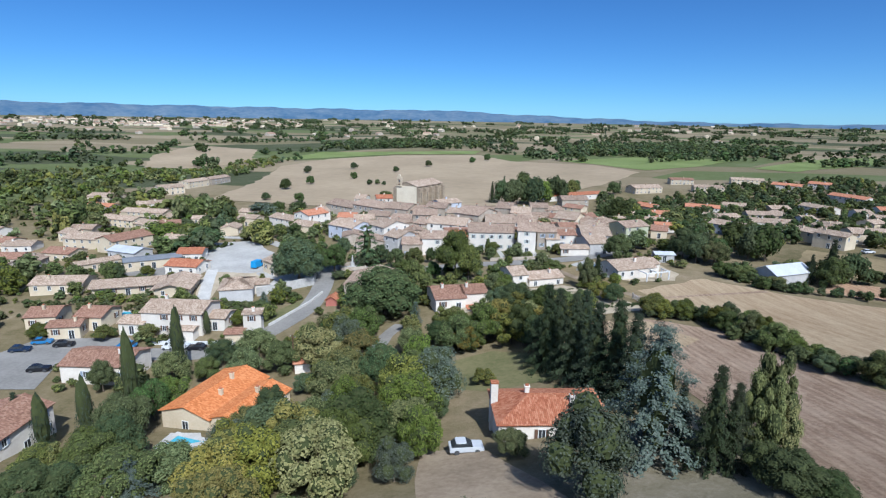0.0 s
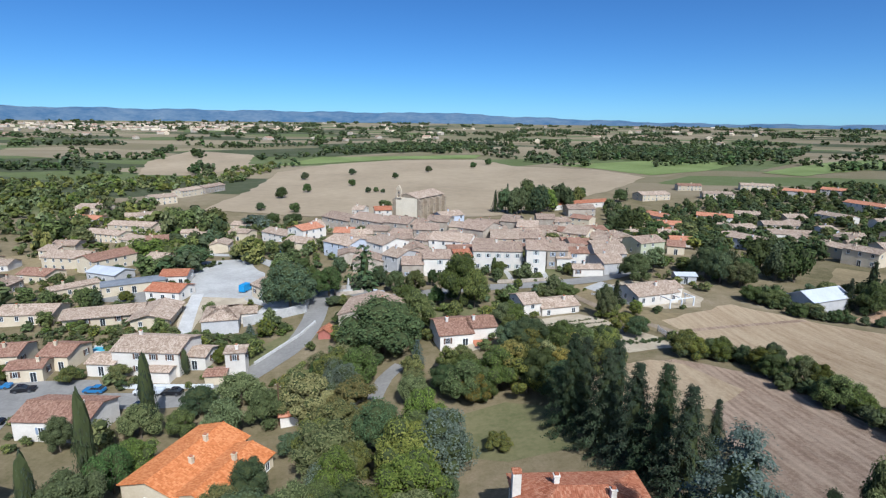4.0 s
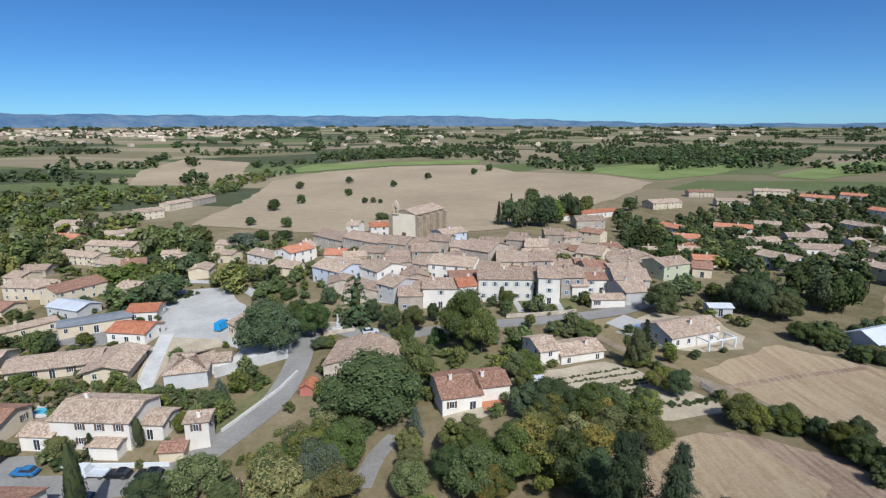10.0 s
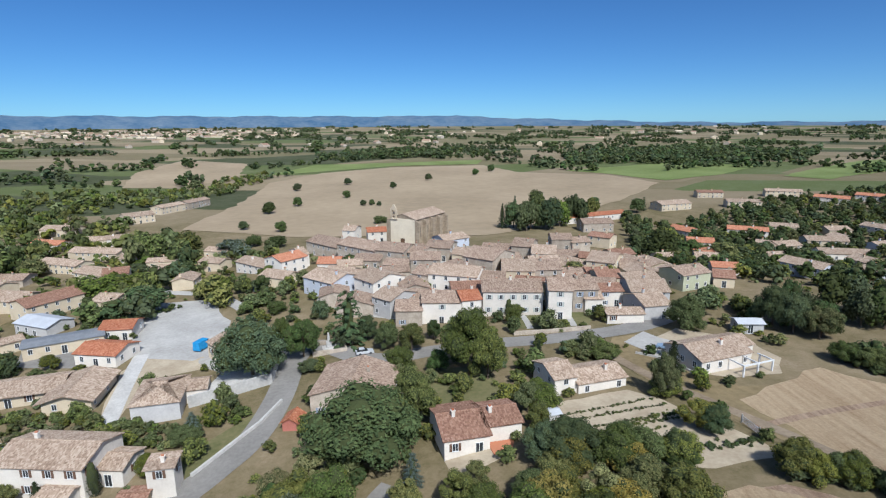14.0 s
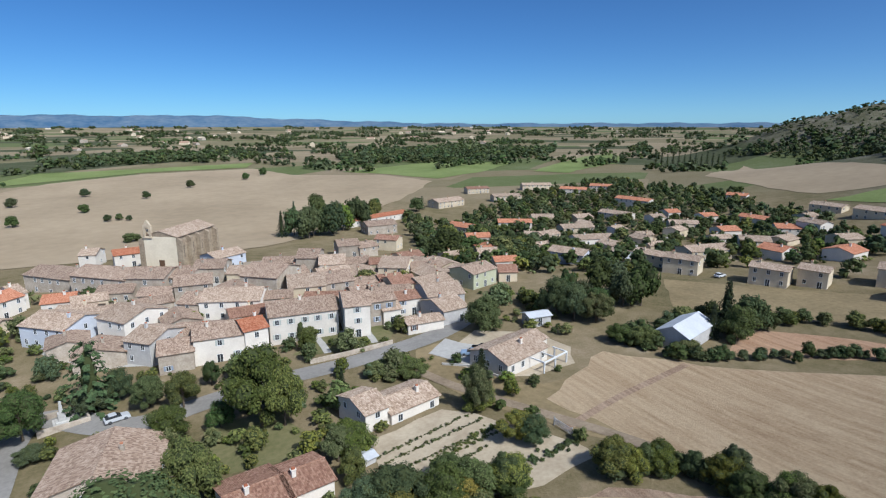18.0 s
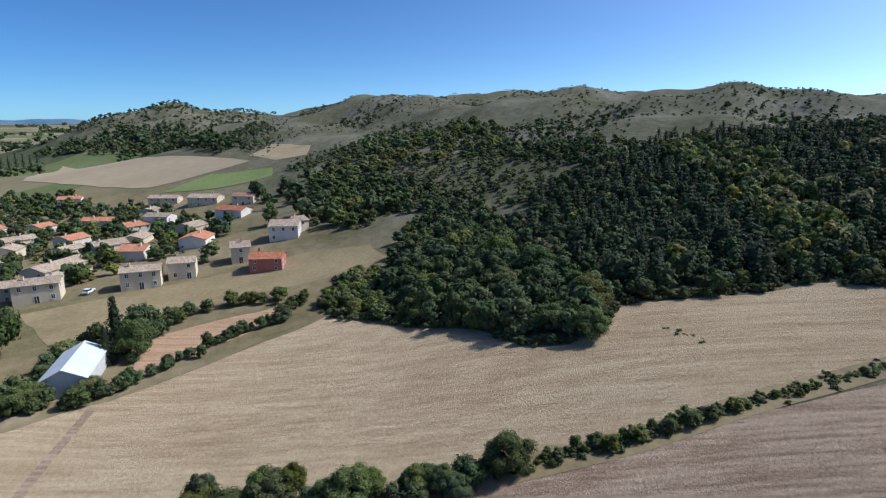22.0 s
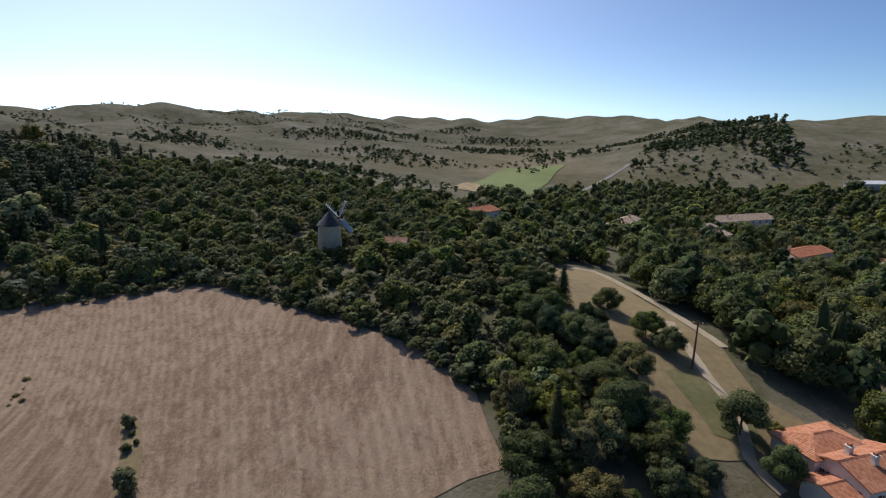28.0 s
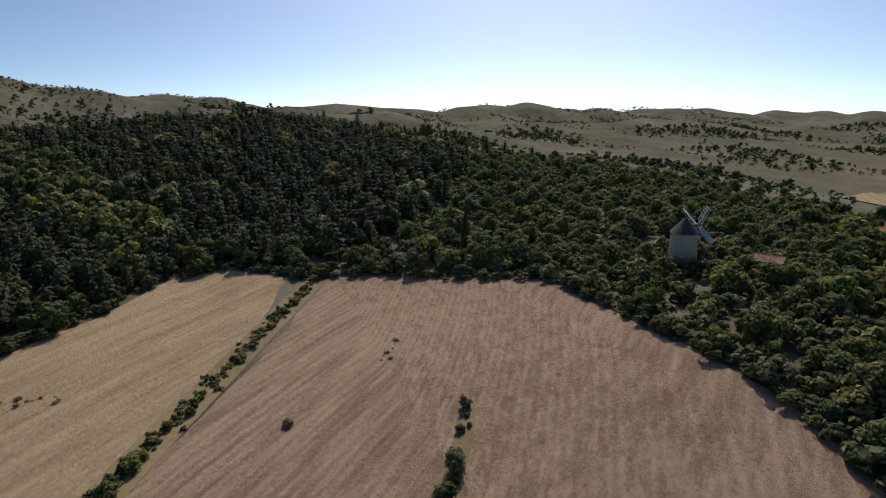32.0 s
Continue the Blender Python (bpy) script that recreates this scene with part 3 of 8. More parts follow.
def shared(name, me, parent, m=None, label=""):
    ob = new(name, me)
    ob.parent = parent
    if m is not None:
        ob.matrix_basis = m
    if label:
        ob["label"] = label
    return ob


def block(bm, x0, x1, y0, y1, z0, z1, mat=0):
    vs = [bm.verts.new((x, y, z)) for z in (z0, z1) for x, y in ((x0, y0), (x1, y0), (x1, y1), (x0, y1))]
    for f in ((3, 2, 1, 0), (4, 5, 6, 7), (0, 1, 5, 4), (1, 2, 6, 5), (2, 3, 7, 6), (3, 0, 4, 7)):
        bm.faces.new([vs[i] for i in f]).material_index = mat
    return vs


def slab(bm, a, b, c, d, thick, mat=0):
    """A roof slope with thickness. a, b: the eave, c, d: the ridge above b and a. The map is in metres."""
    uv = bm.loops.layers.uv.verify()
    a, b, c, d = (Vector(p) for p in (a, b, c, d))
    n = (b - a).cross(d - a).normalized()
    if n.z < 0:
        n = -n
    along = (b - a).normalized()
    down = n.cross(along)
    top = [bm.verts.new(p) for p in (a, b, c, d)]
    low = [bm.verts.new(p - n * thick) for p in (a, b, c, d)]
    quads = [top, low[::-1]] + [[low[i], low[(i + 1) % 4], top[(i + 1) % 4], top[i]] for i in range(4)]
    for q in quads:
        f = bm.faces.new(q)
        f.material_index = mat
        for lp in f.loops:
            p = lp.vert.co - a
            lp[uv].uv = (p.dot(along) + a.x * 0.37, p.dot(down) + a.y * 0.21)


WINDOW_MESHES = {}


def window_meshes(w, h, shutter):
    key = (round(w, 2), round(h, 2), shutter)
    if key not in WINDOW_MESHES:
        def made(n, m, boxes):
            bm = bmesh.new()
            for bx in boxes:
                block(bm, *bx)
            me = bpy.data.meshes.new(n)
            bm.to_mesh(me)
            bm.free()
            me.materials.append(MATS[m])
            return me
        fr = made("window", "frame_white", [(-w / 2 - 0.08, -w / 2, -0.07, 0.1, -0.08, h + 0.08), (w / 2, w / 2 + 0.08, -0.07, 0.1, -0.08, h + 0.08), (-w / 2, w / 2, -0.07, 0.1, h, h + 0.08), (-w / 2 - 0.06, w / 2 + 0.06, -0.13, 0.1, -0.1, 0), (-0.03, 0.03, -0.05, 0.1, 0, h)])
        pn = made("pane", "glass_dark", [(-w / 2, w / 2, -0.015, 0.05, 0, h)])
        sh = made("shutter", shutter, [(-w / 2 - 0.09 - w * 0.5, -w / 2 - 0.09, -0.09, -0.005, -0.03, h + 0.03)] + [(-w / 2 - 0.05 - w * 0.5, -w / 2 - 0.13, -0.105, -0.09, h * k, h * k + 0.1) for k in (0.15, 0.8)]) if shutter else None
        WINDOW_MESHES[key] = (fr, pn, sh)
    return WINDOW_MESHES[key]


def window(parent, x, y, z, turn, w=1.0, h=1.2, shutter="shutter_brown"):
    fr, pn, sh = window_meshes(w, h, shutter)
    win = shared("window", fr, parent, pose(x, y, z, 0, 0, turn))
    shared("pane", pn, win)
    if sh:
        shared("shutter", sh, win)
        shared("shutter", sh, win, pose(0, 0, 0) @ Matrix.Diagonal((-1, 1, 1, 1)))
    return win


STYLES = {
    "": ("render_cream", "tiles_pale", "shutter_brown"), "white": ("render_white", "tiles_pale", "shutter_brown"), "cream": ("render_cream", "tiles_pale", "shutter_brown"),
    "grey": ("render_grey", "tiles_pale", ""), "brick": ("render_cream", "tiles_pale", ""), "metal": ("render_grey", "metal_roof", ""), "orange_top": ("render_white", "tiles_red", ""),
    "orange": ("render_white", "tiles_salmon", "shutter_brown"), "brown": ("render_cream", "tiles_brown", "shutter_brown"), "blue": ("render_blue", "tiles_pale", "shutter_blue"),
    "stone": ("stone_wall", "tiles_old", "shutter_blue"), "row": ("render_white", "tiles_old", "shutter_green"), "M": ("render_white", "tiles_brown", "shutter_brown"), "W": ("render_white", "tiles_pale", ""),
    "green": ("render_green", "tiles_old", "shutter_green"), "red": ("render_red", "tiles_red", ""), "N": ("render_white", "tiles_pale", ""), "O": ("render_cream", "tiles_orange", ""),
    "zinc": ("render_cream", "zinc_roof", ""), "A": ("render_white", "tiles_red", "shutter_brown"), "Z": ("render_white", "tiles_salmon", "shutter_brown"), "white_red": ("render_white", "tiles_brown", "shutter_blue"),
}
WORDS = {
    "render_white": "white rendered", "render_cream": "cream rendered", "render_grey": "grey rendered", "render_blue": "pale blue rendered", "stone_wall": "old stone", "render_green": "greenish rendered", "render_red": "red rendered",
    "zinc_roof": "dull blue-grey metal", "tiles_pale": "pale clay tile", "tiles_red": "red clay tile", "tiles_salmon": "orange-pink tile", "metal_roof": "grey metal", "tiles_orange": "bright orange tile", "tiles_brown": "brown tile", "tiles_old": "weathered grey-brown tile",
}


FOOTPRINTS = []


def volume(root, at, wide, deep, high, style, gable="side", pitch=0.3, sides=True, chimneys=1, storeys=0, over=0.35, windows=True, seed=0, foot=2.5, shutters=True):
    """One body of a house under root: walls up to the eaves, tiled slopes, ridge, chimneys and windows."""
    wall, roof, shut = STYLES[style]
    shut = shut if shutters else ""
    w, d = wide / 2, deep / 2
    across, hip = gable == "depth", gable == "hip"
    run = w if across else d
    top = high + run * pitch
    rnd = random.Random(seed)

    def put(name, bm, material, parent=root, label=""):
        ob = part(name, bm, material, parent, label)
        if parent is root:
            ob.matrix_basis = at
        return ob

    bm = bmesh.new()
    block(bm, -w, w, -d, d, -foot, high)
    ends = (((-w, -d), (w, -d), (0, -d)), ((w, d), (-w, d), (0, d))) if across else (((w, -d), (w, d), (w, 0)), ((-w, d), (-w, -d), (-w, 0)))
    for p, q, r in (() if hip else ends):
        inw = Vector((-r[0], -r[1], 0)).normalized() * 0.3
        tri = [Vector((*p, high)), Vector((*q, high)), Vector((*r, top - 0.12))]
        f1 = [bm.verts.new(v) for v in tri]
        f2 = [bm.verts.new(v + inw) for v in tri]
        bm.faces.new(f1)
        bm.faces.new(f2[::-1])
        for i in range(3):
            bm.faces.new((f1[i], f2[i], f2[(i + 1) % 3], f1[(i + 1) % 3]))
    put("wall", bm, wall)
    o, e = over, over * pitch
    z0, z1 = high - e + 0.1, top + 0.1
    inset = run if hip else -o
    for s in (-1, 1):
        bm = bmesh.new()
        if across:
            slab(bm, (s * (w + o), -d - o, z0), (s * (w + o), d + o, z0), (0, d + o, z1), (0, -d - o, z1), 0.16)
        else:
            slab(bm, (-w - o, s * (d + o), z0), (w + o, s * (d + o), z0), (w - inset, 0, z1), (-w + inset, 0, z1), 0.16)
        put("roof_slope", bm, roof)
        if hip:
            bm = bmesh.new()
            slab(bm, (s * (w + o), -d - o, z0), (s * (w + o), d + o, z0), (s * (w - inset), 0.01, z1), (s * (w - inset), -0.01, z1), 0.16)
            put("roof_slope", bm, roof)
    if roof not in ("metal_roof", "zinc_roof"):
        bm = bmesh.new()
        half = d + o if across else w - inset
        n = 1
        for i in range(n):
            a0, a1 = half * (-1 + 2 * i / n), half * (-1 + 2 * (i + 1) / n) + 0.05
            lo, hi = z1 - 0.03, z1 + 0.09
            if across:
                slab(bm, (-0.17, a0, lo), (-0.17, a1, lo), (0, a1, hi), (0, a0, hi), 0.05)
                slab(bm, (0.17, a1, lo), (0.17, a0, lo), (0, a0, hi), (0, a1, hi), 0.05)
            else:
                slab(bm, (a0, -0.17, lo), (a1, -0.17, lo), (a1, 0, hi), (a0, 0, hi), 0.05)
                slab(bm, (a1, 0.17, lo), (a0, 0.17, lo), (a0, 0, hi), (a1, 0, hi), 0.05)
        put("ridge_cap", bm, roof)
    for k in range(chimneys if roof not in ("metal_roof", "zinc_roof") else 0):
        cx, cy = rnd.uniform(-0.6, 0.6) * w, rnd.uniform(0.05, 0.4) * d * (1 if k else rnd.choice((-1, 1)))
        cz = high + ((w - abs(cx)) if across else (d - abs(cy))) * pitch
        bm = bmesh.new()
        block(bm, cx - 0.28, cx + 0.28, cy - 0.28, cy + 0.28, cz - 0.4, cz + 1.0)
        block(bm, cx - 0.36, cx + 0.36, cy - 0.36, cy + 0.36, cz + 1.0, cz + 1.1)
        ch = put("chimney", bm, wall)
        bm = bmesh.new()
        block(bm, cx - 0.22, cx + 0.22, cy - 0.16, cy + 0.16, cz + 1.1, cz + 1.34)
        put("chimney_pot", bm, "tiles_red", ch)
    levels = storeys or max(1, round(high / 2.8))
    lh = high / levels
    walls = ([(0, wide, 0, -d)] + ([(90, deep, w, 0), (-90, deep, -w, 0)] if sides else [])) if windows else []
    for turn_w, length, px, py in walls:
        n = max(1, int(length / 3.1))
        for lv in range(levels):
            for i in range(n):
                if rnd.random() < ((0.4 if wall == "stone_wall" else 0.2) if turn_w == 0 else 0.5):
                    continue
                s = (i + 0.5) / n * length - length / 2 + rnd.uniform(-0.15, 0.15)
                zz, hh, ww = lv * lh + lh * 0.4, min(1.2, lh * 0.44), 0.82
                closed = shut
                if lv == 0 and i == n // 2 and turn_w == 0:
                    zz, hh, ww, closed = 0.08, 2.05, 1.1, ""
                c, sn = math.cos(radians(turn_w)), math.sin(radians(turn_w))
                win = window(root, 0, 0, 0, 0, ww, hh, closed)
                win.matrix_basis = at @ pose(px + c * s, py + sn * s, zz, 0, 0, turn_w)


def house(x, y, z, turn, wide, deep, high, style="", label="", name="house", **more):
    """A house with its front on -y, as one thing."""
    wall, roof, _ = STYLES[style]
    root = tagged(new(name), label or f"{WORDS[wall]} house with a {WORDS[roof]} roof", "house" if name == "house" else name)
    root.matrix_basis = pose(x, y, z, 0, 0, turn)
    more.setdefault("shutters", math.hypot(x - 5, y - 50) < 155)
    volume(root, Matrix(), wide, deep, high, style, seed=int(x * 7 + y * 13 + wide * 31), **more)
    FOOTPRINTS.append((x, y, (wide + deep) * 0.27))
    return root


def wing(root, dx, dy, dz, turn, wide, deep, high, style, **more):
    """A further body of the same house, placed from its own foot."""
    volume(root, pose(dx, dy, dz, 0, 0, turn), wide, deep, high, style, seed=int(dx * 17 + dy * 5 + wide * 3), **more)
    p = root.matrix_basis @ Vector((dx, dy, 0))
    FOOTPRINTS.append((p.x, p.y, (wide + deep) * 0.27))


# ---- plants ----
LEAF = random.Random(5)


def lobe(verts, faces, mats, c, r, rng, rings=4, segs=7, mat=1):
    """A lumpy closed body, the dense inside of a crown."""
    base = len(verts)
    verts.append((c[0], c[1], c[2] + r[2]))
    for i in range(1, rings):
        a = math.pi * i / rings
        for j in range(segs):
            b = 2 * math.pi * (j + 0.5 * (i % 2)) / segs
            k = rng.uniform(0.82, 1.1)
            verts.append((c[0] + r[0] * k * math.sin(a) * math.cos(b), c[1] + r[1] * k * math.sin(a) * math.sin(b), c[2] + r[2] * k * math.cos(a)))
    verts.append((c[0], c[1], c[2] - r[2]))
    last = len(verts) - 1
    for j in range(segs):
        faces.append((base, base + 1 + j, base + 1 + (j + 1) % segs))
        faces.append((last, last - 1 - j, last - 1 - (j + 1) % segs))
    for i in range(rings - 2):
        for j in range(segs):
            a, b = base + 1 + i * segs + j, base + 1 + i * segs + (j + 1) % segs
            faces.append((a, a + segs, b + segs, b))
    while len(mats) < len(faces):
        mats.append(mat)


def tuft(verts, faces, mats, p, n, size, rng, mat=0):
    """A small bent clump of leaves."""
    n = Vector(n).normalized()
    t = n.orthogonal().normalized()
    t = (Matrix.Rotation(rng.uniform(0, 6.28), 3, n) @ t)
    s = n.cross(t)
    a, b = size * rng.uniform(0.7, 1.3), size * rng.uniform(0.5, 1.0)
    base = len(verts)
    p = Vector(p)
    for u, v, k in ((-1, 0, -0.3), (0.15, -0.8, 0.1), (1, 0.1, -0.35), (-0.1, 0.85, 0.12)):
        verts.append(tuple(p + t * u * a + s * v * b + n * k * size))
    faces.append((base, base + 1, base + 3))
    faces.append((base + 1, base + 2, base + 3))
    mats += [mat, mat]


def crown_broad(rng, n_lobes=10, per=105, size=0.056, squash=0.85, rings=4, segs=7, least=0.17, most=0.26):
    """A round uneven crown, about 1 high and 1 wide, with its foot at 0."""
    v, f, m = [], [], []
    for k in range(n_lobes):
        a = k * 2.4 + rng.uniform(-0.4, 0.4)
        h = 0.3 + 0.5 * (k / n_lobes) + rng.uniform(-0.08, 0.08)
        out = (0.27 if h < 0.65 else 0.14) * rng.uniform(0.6, 1.15) * (0.43 - most) / 0.17
        r = rng.uniform(least, most)
        c = (out * math.cos(a), out * math.sin(a), h)
        lobe(v, f, m, c, (r * 0.76, r * 0.76, r * 0.7), rng, rings, segs)
        for _ in range(per):
            d = Vector((rng.gauss(0, 1), rng.gauss(0, 1), rng.gauss(0.15, 1))).normalized()
            p = Vector(c) + Vector((d.x * r, d.y * r, d.z * r * squash)) * rng.uniform(0.8, 1.13)
            tuft(v, f, m, p, d + Vector((rng.gauss(0, 0.32), rng.gauss(0, 0.32), rng.gauss(0.25, 0.32))), size * rng.uniform(0.6, 1.2), rng)
    return v, f, m


def crown_cone(rng, tiers=15, per=110, size=0.046, power=1.0, droop=0.35, gap=0.0):
    """A conifer: whorls of boughs, wide below; about 1 high and 1 wide."""
    v, f, m = [], [], []
    lobe(v, f, m, (0, 0, 0.42), (0.12, 0.12, 0.38), rng, 6, 7)
    for k in range(tiers):
        h = 0.06 + 0.9 * k / tiers
        r = 0.5 * (1 - h) ** power
        boughs = max(4, int(9 * (1 - 0.6 * k / tiers)))
        for b in range(boughs):
            a = 2 * math.pi * (b + 0.5 * (k % 2)) / boughs + rng.uniform(-0.2, 0.2)
            rr = r * rng.uniform(0.75, 1.12)
            for _ in range(max(2, per // boughs)):
                q = rng.uniform(0.25, 1) ** 0.7
                p = (rr * q * math.cos(a) + rng.gauss(0, 0.022), rr * q * math.sin(a) + rng.gauss(0, 0.022), h - droop * rr * q * 0.5 + rng.gauss(0, 0.014 - gap))
                tuft(v, f, m, p, (math.cos(a) * 0.5, math.sin(a) * 0.5, 0.9), size * rng.uniform(0.5, 1.1) * (1.1 - 0.5 * h), rng)
    return v, f, m


def crown_column(rng, n=900, size=0.036, width=0.5):
    """A narrow cypress: a closed spindle."""
    v, f, m = [], [], []
    lobe(v, f, m, (0, 0, 0.5), (0.36 * width * 2, 0.36 * width * 2, 0.47), rng, 8, 8)
    for _ in range(n):
        h = rng.uniform(0.02, 0.99)
        r = width * min(1, h / 0.16) ** 0.5 * (1 - max(0, (h - 0.3) / 0.7) ** 1.6) * rng.uniform(0.82, 1.08)
        a = rng.uniform(0, 6.283)
        tuft(v, f, m, (r * math.cos(a), r * math.sin(a), h), (math.cos(a), math.sin(a), 0.5), size * rng.uniform(0.6, 1.2), rng)
    return v, f, m


def trunk_shape(rng, high, thick, limbs=5, reach=0.3):
    """A tapered trunk with rising limbs, for a tree 1 high and 1 wide."""
    v, f = [], []

    def pipe(p, q, r0, r1, n=7, bend=0.02):
        b = len(v)
        p, q = Vector(p), Vector(q)
        d = (q - p).normalized()
        s = d.orthogonal().normalized()
        t = d.cross(s)
        for k in range(4):
            c = p.lerp(q, k / 3) + (s * rng.uniform(-bend, bend) if 0 < k < 3 else Vector())
            r = r0 + (r1 - r0) * k / 3
            for j in range(n):
                a = 2 * math.pi * j / n
                v.append(tuple(c + (s * math.cos(a) + t * math.sin(a)) * r))
            if k:
                for j in range(n):
                    a0, a1 = b + (k - 1) * n + j, b + (k - 1) * n + (j + 1) % n
                    f.append((a0, a1, a1 + n, a0 + n))
    pipe((0, 0, -0.06), (0, 0, high), thick, thick * 0.35)
    for k in range(limbs):
        a = k * 2.4
        pipe((0, 0, high * rng.uniform(0.35, 0.8)), (reach * math.cos(a), reach * math.sin(a), high * rng.uniform(0.85, 1.1)), thick * 0.45, thick * 0.12, 5)
    return v, f


KINDS = {
    "broad": ("leaf_broad", "green leafy tree with a rounded uneven crown", lambda r: crown_broad(r), (0.62, 0.03, 6, 0.3), 3),
    "dark": ("leaf_dark", "dark green leafy tree with a dense crown", lambda r: crown_broad(r, 12, 100, 0.054), (0.6, 0.03, 6, 0.3), 3),
    "yellow": ("leaf_yellow", "yellow-green leafy tree turning in autumn", lambda r: crown_broad(r, 10, 100, 0.054), (0.6, 0.025, 6, 0.3), 2),
    "silver": ("leaf_silver", "grey-green olive-like tree with a rounded crown", lambda r: crown_broad(r, 11, 120, 0.045), (0.5, 0.03, 5, 0.3), 2),
    "cypress": ("leaf_fir", "tall narrow dark green cypress", lambda r: crown_column(r), (0.5, 0.06, 0, 0), 2),
    "fir": ("leaf_fir", "dark green conifer with tiered boughs", lambda r: crown_cone(r), (0.9, 0.03, 0, 0), 3),
    "blue": ("leaf_blue", "blue-grey cedar with tiered drooping boughs", lambda r: crown_cone(r, 13, 170, 0.042, 0.8, 0.5), (0.9, 0.03, 0, 0), 2),
    "cedar": ("leaf_dark", "dark cedar with wide flat boughs", lambda r: crown_cone(r, 8, 120, 0.055, 0.55, 0.1, 0.004), (0.9, 0.03, 0, 0), 1),
    "shrub": ("leaf_shrub", "low dusty green shrub", lambda r: crown_broad(r, 7, 45, 0.1), (0.35, 0.03, 4, 0.25), 3),
}
PLANTS = {}
for kind, (leaf, words, shape, stem, count) in KINDS.items():
    PLANTS[kind] = []
    for k in range(count):
        rng = random.Random(f"{kind}{k}")
        v, f, w = shape(rng)
        tv, tf = trunk_shape(rng, *stem)
        PLANTS[kind].append((mesh_from("crown", v, f, (leaf, "leaf_inner_shade"), which=w), mesh_from("trunk", tv, tf, ("bark",), True), np.array(v), f, w))
# finer leaves for the trees that the way passes over
FINE = {
    "broad": (lambda r: crown_broad(r, 30, 250, 0.023, 0.8, 4, 7, 0.09, 0.2), 4), "dark": (lambda r: crown_broad(r, 30, 260, 0.022, 0.8, 4, 7, 0.1, 0.21), 3), "yellow": (lambda r: crown_broad(r, 28, 230, 0.023, 0.8, 4, 7, 0.08, 0.18), 3),
    "silver": (lambda r: crown_broad(r, 22, 360, 0.019, 0.8, 4, 7, 0.12, 0.22), 1), "blue": (lambda r: crown_cone(r, 12, 900, 0.0155, 0.85, 0.55), 1), "fir": (lambda r: crown_cone(r, 16, 620, 0.018), 2),
}
FINE_PLANTS = {}
for kind, (shape, count) in FINE.items():
    FINE_PLANTS[kind] = []
    for k in range(count):
        v, f, w = shape(random.Random(f"fine{kind}{k}"))
        FINE_PLANTS[kind].append((mesh_from("crown", v, f, (KINDS[kind][0], "leaf_inner_shade"), which=w), PLANTS[kind][0][1]))
PICK = random.Random(11)


def tree(kind, x, y, high, wide, group="", label="", sink=0.0):
    """One tree or shrub on the land: an empty at its foot with a trunk and a crown."""
    close = kind in FINE_PLANTS and math.hypot(x - 4, y - 62) < 135
    crown, trunk = PICK.choice(FINE_PLANTS[kind] if close else PLANTS[kind])[:2]
    root = tagged(new("shrub" if kind == "shrub" else "tree"), label or KINDS[kind][1], "shrub" if kind == "shrub" else "tree", group)
    root.matrix_basis = pose(x, y, ground_z(x, y) - sink, 0, 0, PICK.uniform(0, 360))
    m = Matrix.Diagonal((wide, wide, high, 1))
    shared("trunk", trunk, root, m)
    shared("crown", crown, root, m)
    return root


FAR_TREES = {}


def far_tree(kind, x, y, high, wide):
    """A tree too far off to tell apart: joined with its like below."""
    FAR_TREES.setdefault(kind, []).append((x, y, high, wide))


def thicket(name, places, kind, label, category="woods", level=0):
    """Many plants nobody could count, as one body. places: rows of x, y, height, width."""
    if not len(places):
        return None
    allv, allf, allw, n = [], [], [], 0
    rng = random.Random(name)
    shapes = SIMPLE[kind, level] if level else [p[2:] for p in PLANTS[kind]]
    arrs = [(np.asarray(v), f, np.array(w)) for v, f, w in shapes]
    arrs = [(v, np.array([tuple(q) if len(q) == 4 else (*q, -1) for q in f]), w) for v, f, w in arrs]
    zz = land(np.array([p[0] for p in places]), np.array([p[1] for p in places]))
    tone = []
    for (x, y, h, w), z in zip(places, zz):
        v, f, which = arrs[rng.randrange(len(arrs))]
        tone.append(np.full(len(v), 1.0 + rng.random(), dtype=np.float32))
        allw.append(which)
        a = rng.uniform(0, 6.283)
        c, s = math.cos(a) * w, math.sin(a) * w
        allv.append(np.stack([x + v[:, 0] * c - v[:, 1] * s, y + v[:, 0] * s + v[:, 1] * c, z + v[:, 2] * h - 0.02 * h], 1))
        allf.append(np.where(f < 0, -1, f + n))
        n += len(v)
    V, F = np.concatenate(allv), np.concatenate(allf)
    me = bpy.data.meshes.new(name)
    sizes = np.where(F[:, 3] < 0, 3, 4)
    me.vertices.add(len(V))
    me.vertices.foreach_set("co", V.ravel())
    loops = F.ravel()
    loops = loops[loops >= 0]
    me.loops.add(len(loops))
    me.loops.foreach_set("vertex_index", loops.astype(np.int32))
    me.polygons.add(len(F))
    starts = np.concatenate([[0], np.cumsum(sizes)[:-1]])
    me.polygons.foreach_set("loop_start", starts.astype(np.int32))
    me.polygons.foreach_set("material_index", np.concatenate(allw).astype(np.int32))
    me.update(calc_edges=True)
    me.validate()
    me.attributes.new("tone", "FLOAT", "POINT").data.foreach_set("value", np.concatenate(tone))
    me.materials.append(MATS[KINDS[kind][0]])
    me.materials.append(MATS["leaf_inner_shade"])
    return tagged(new(name, me), label, category, kind="stuff")


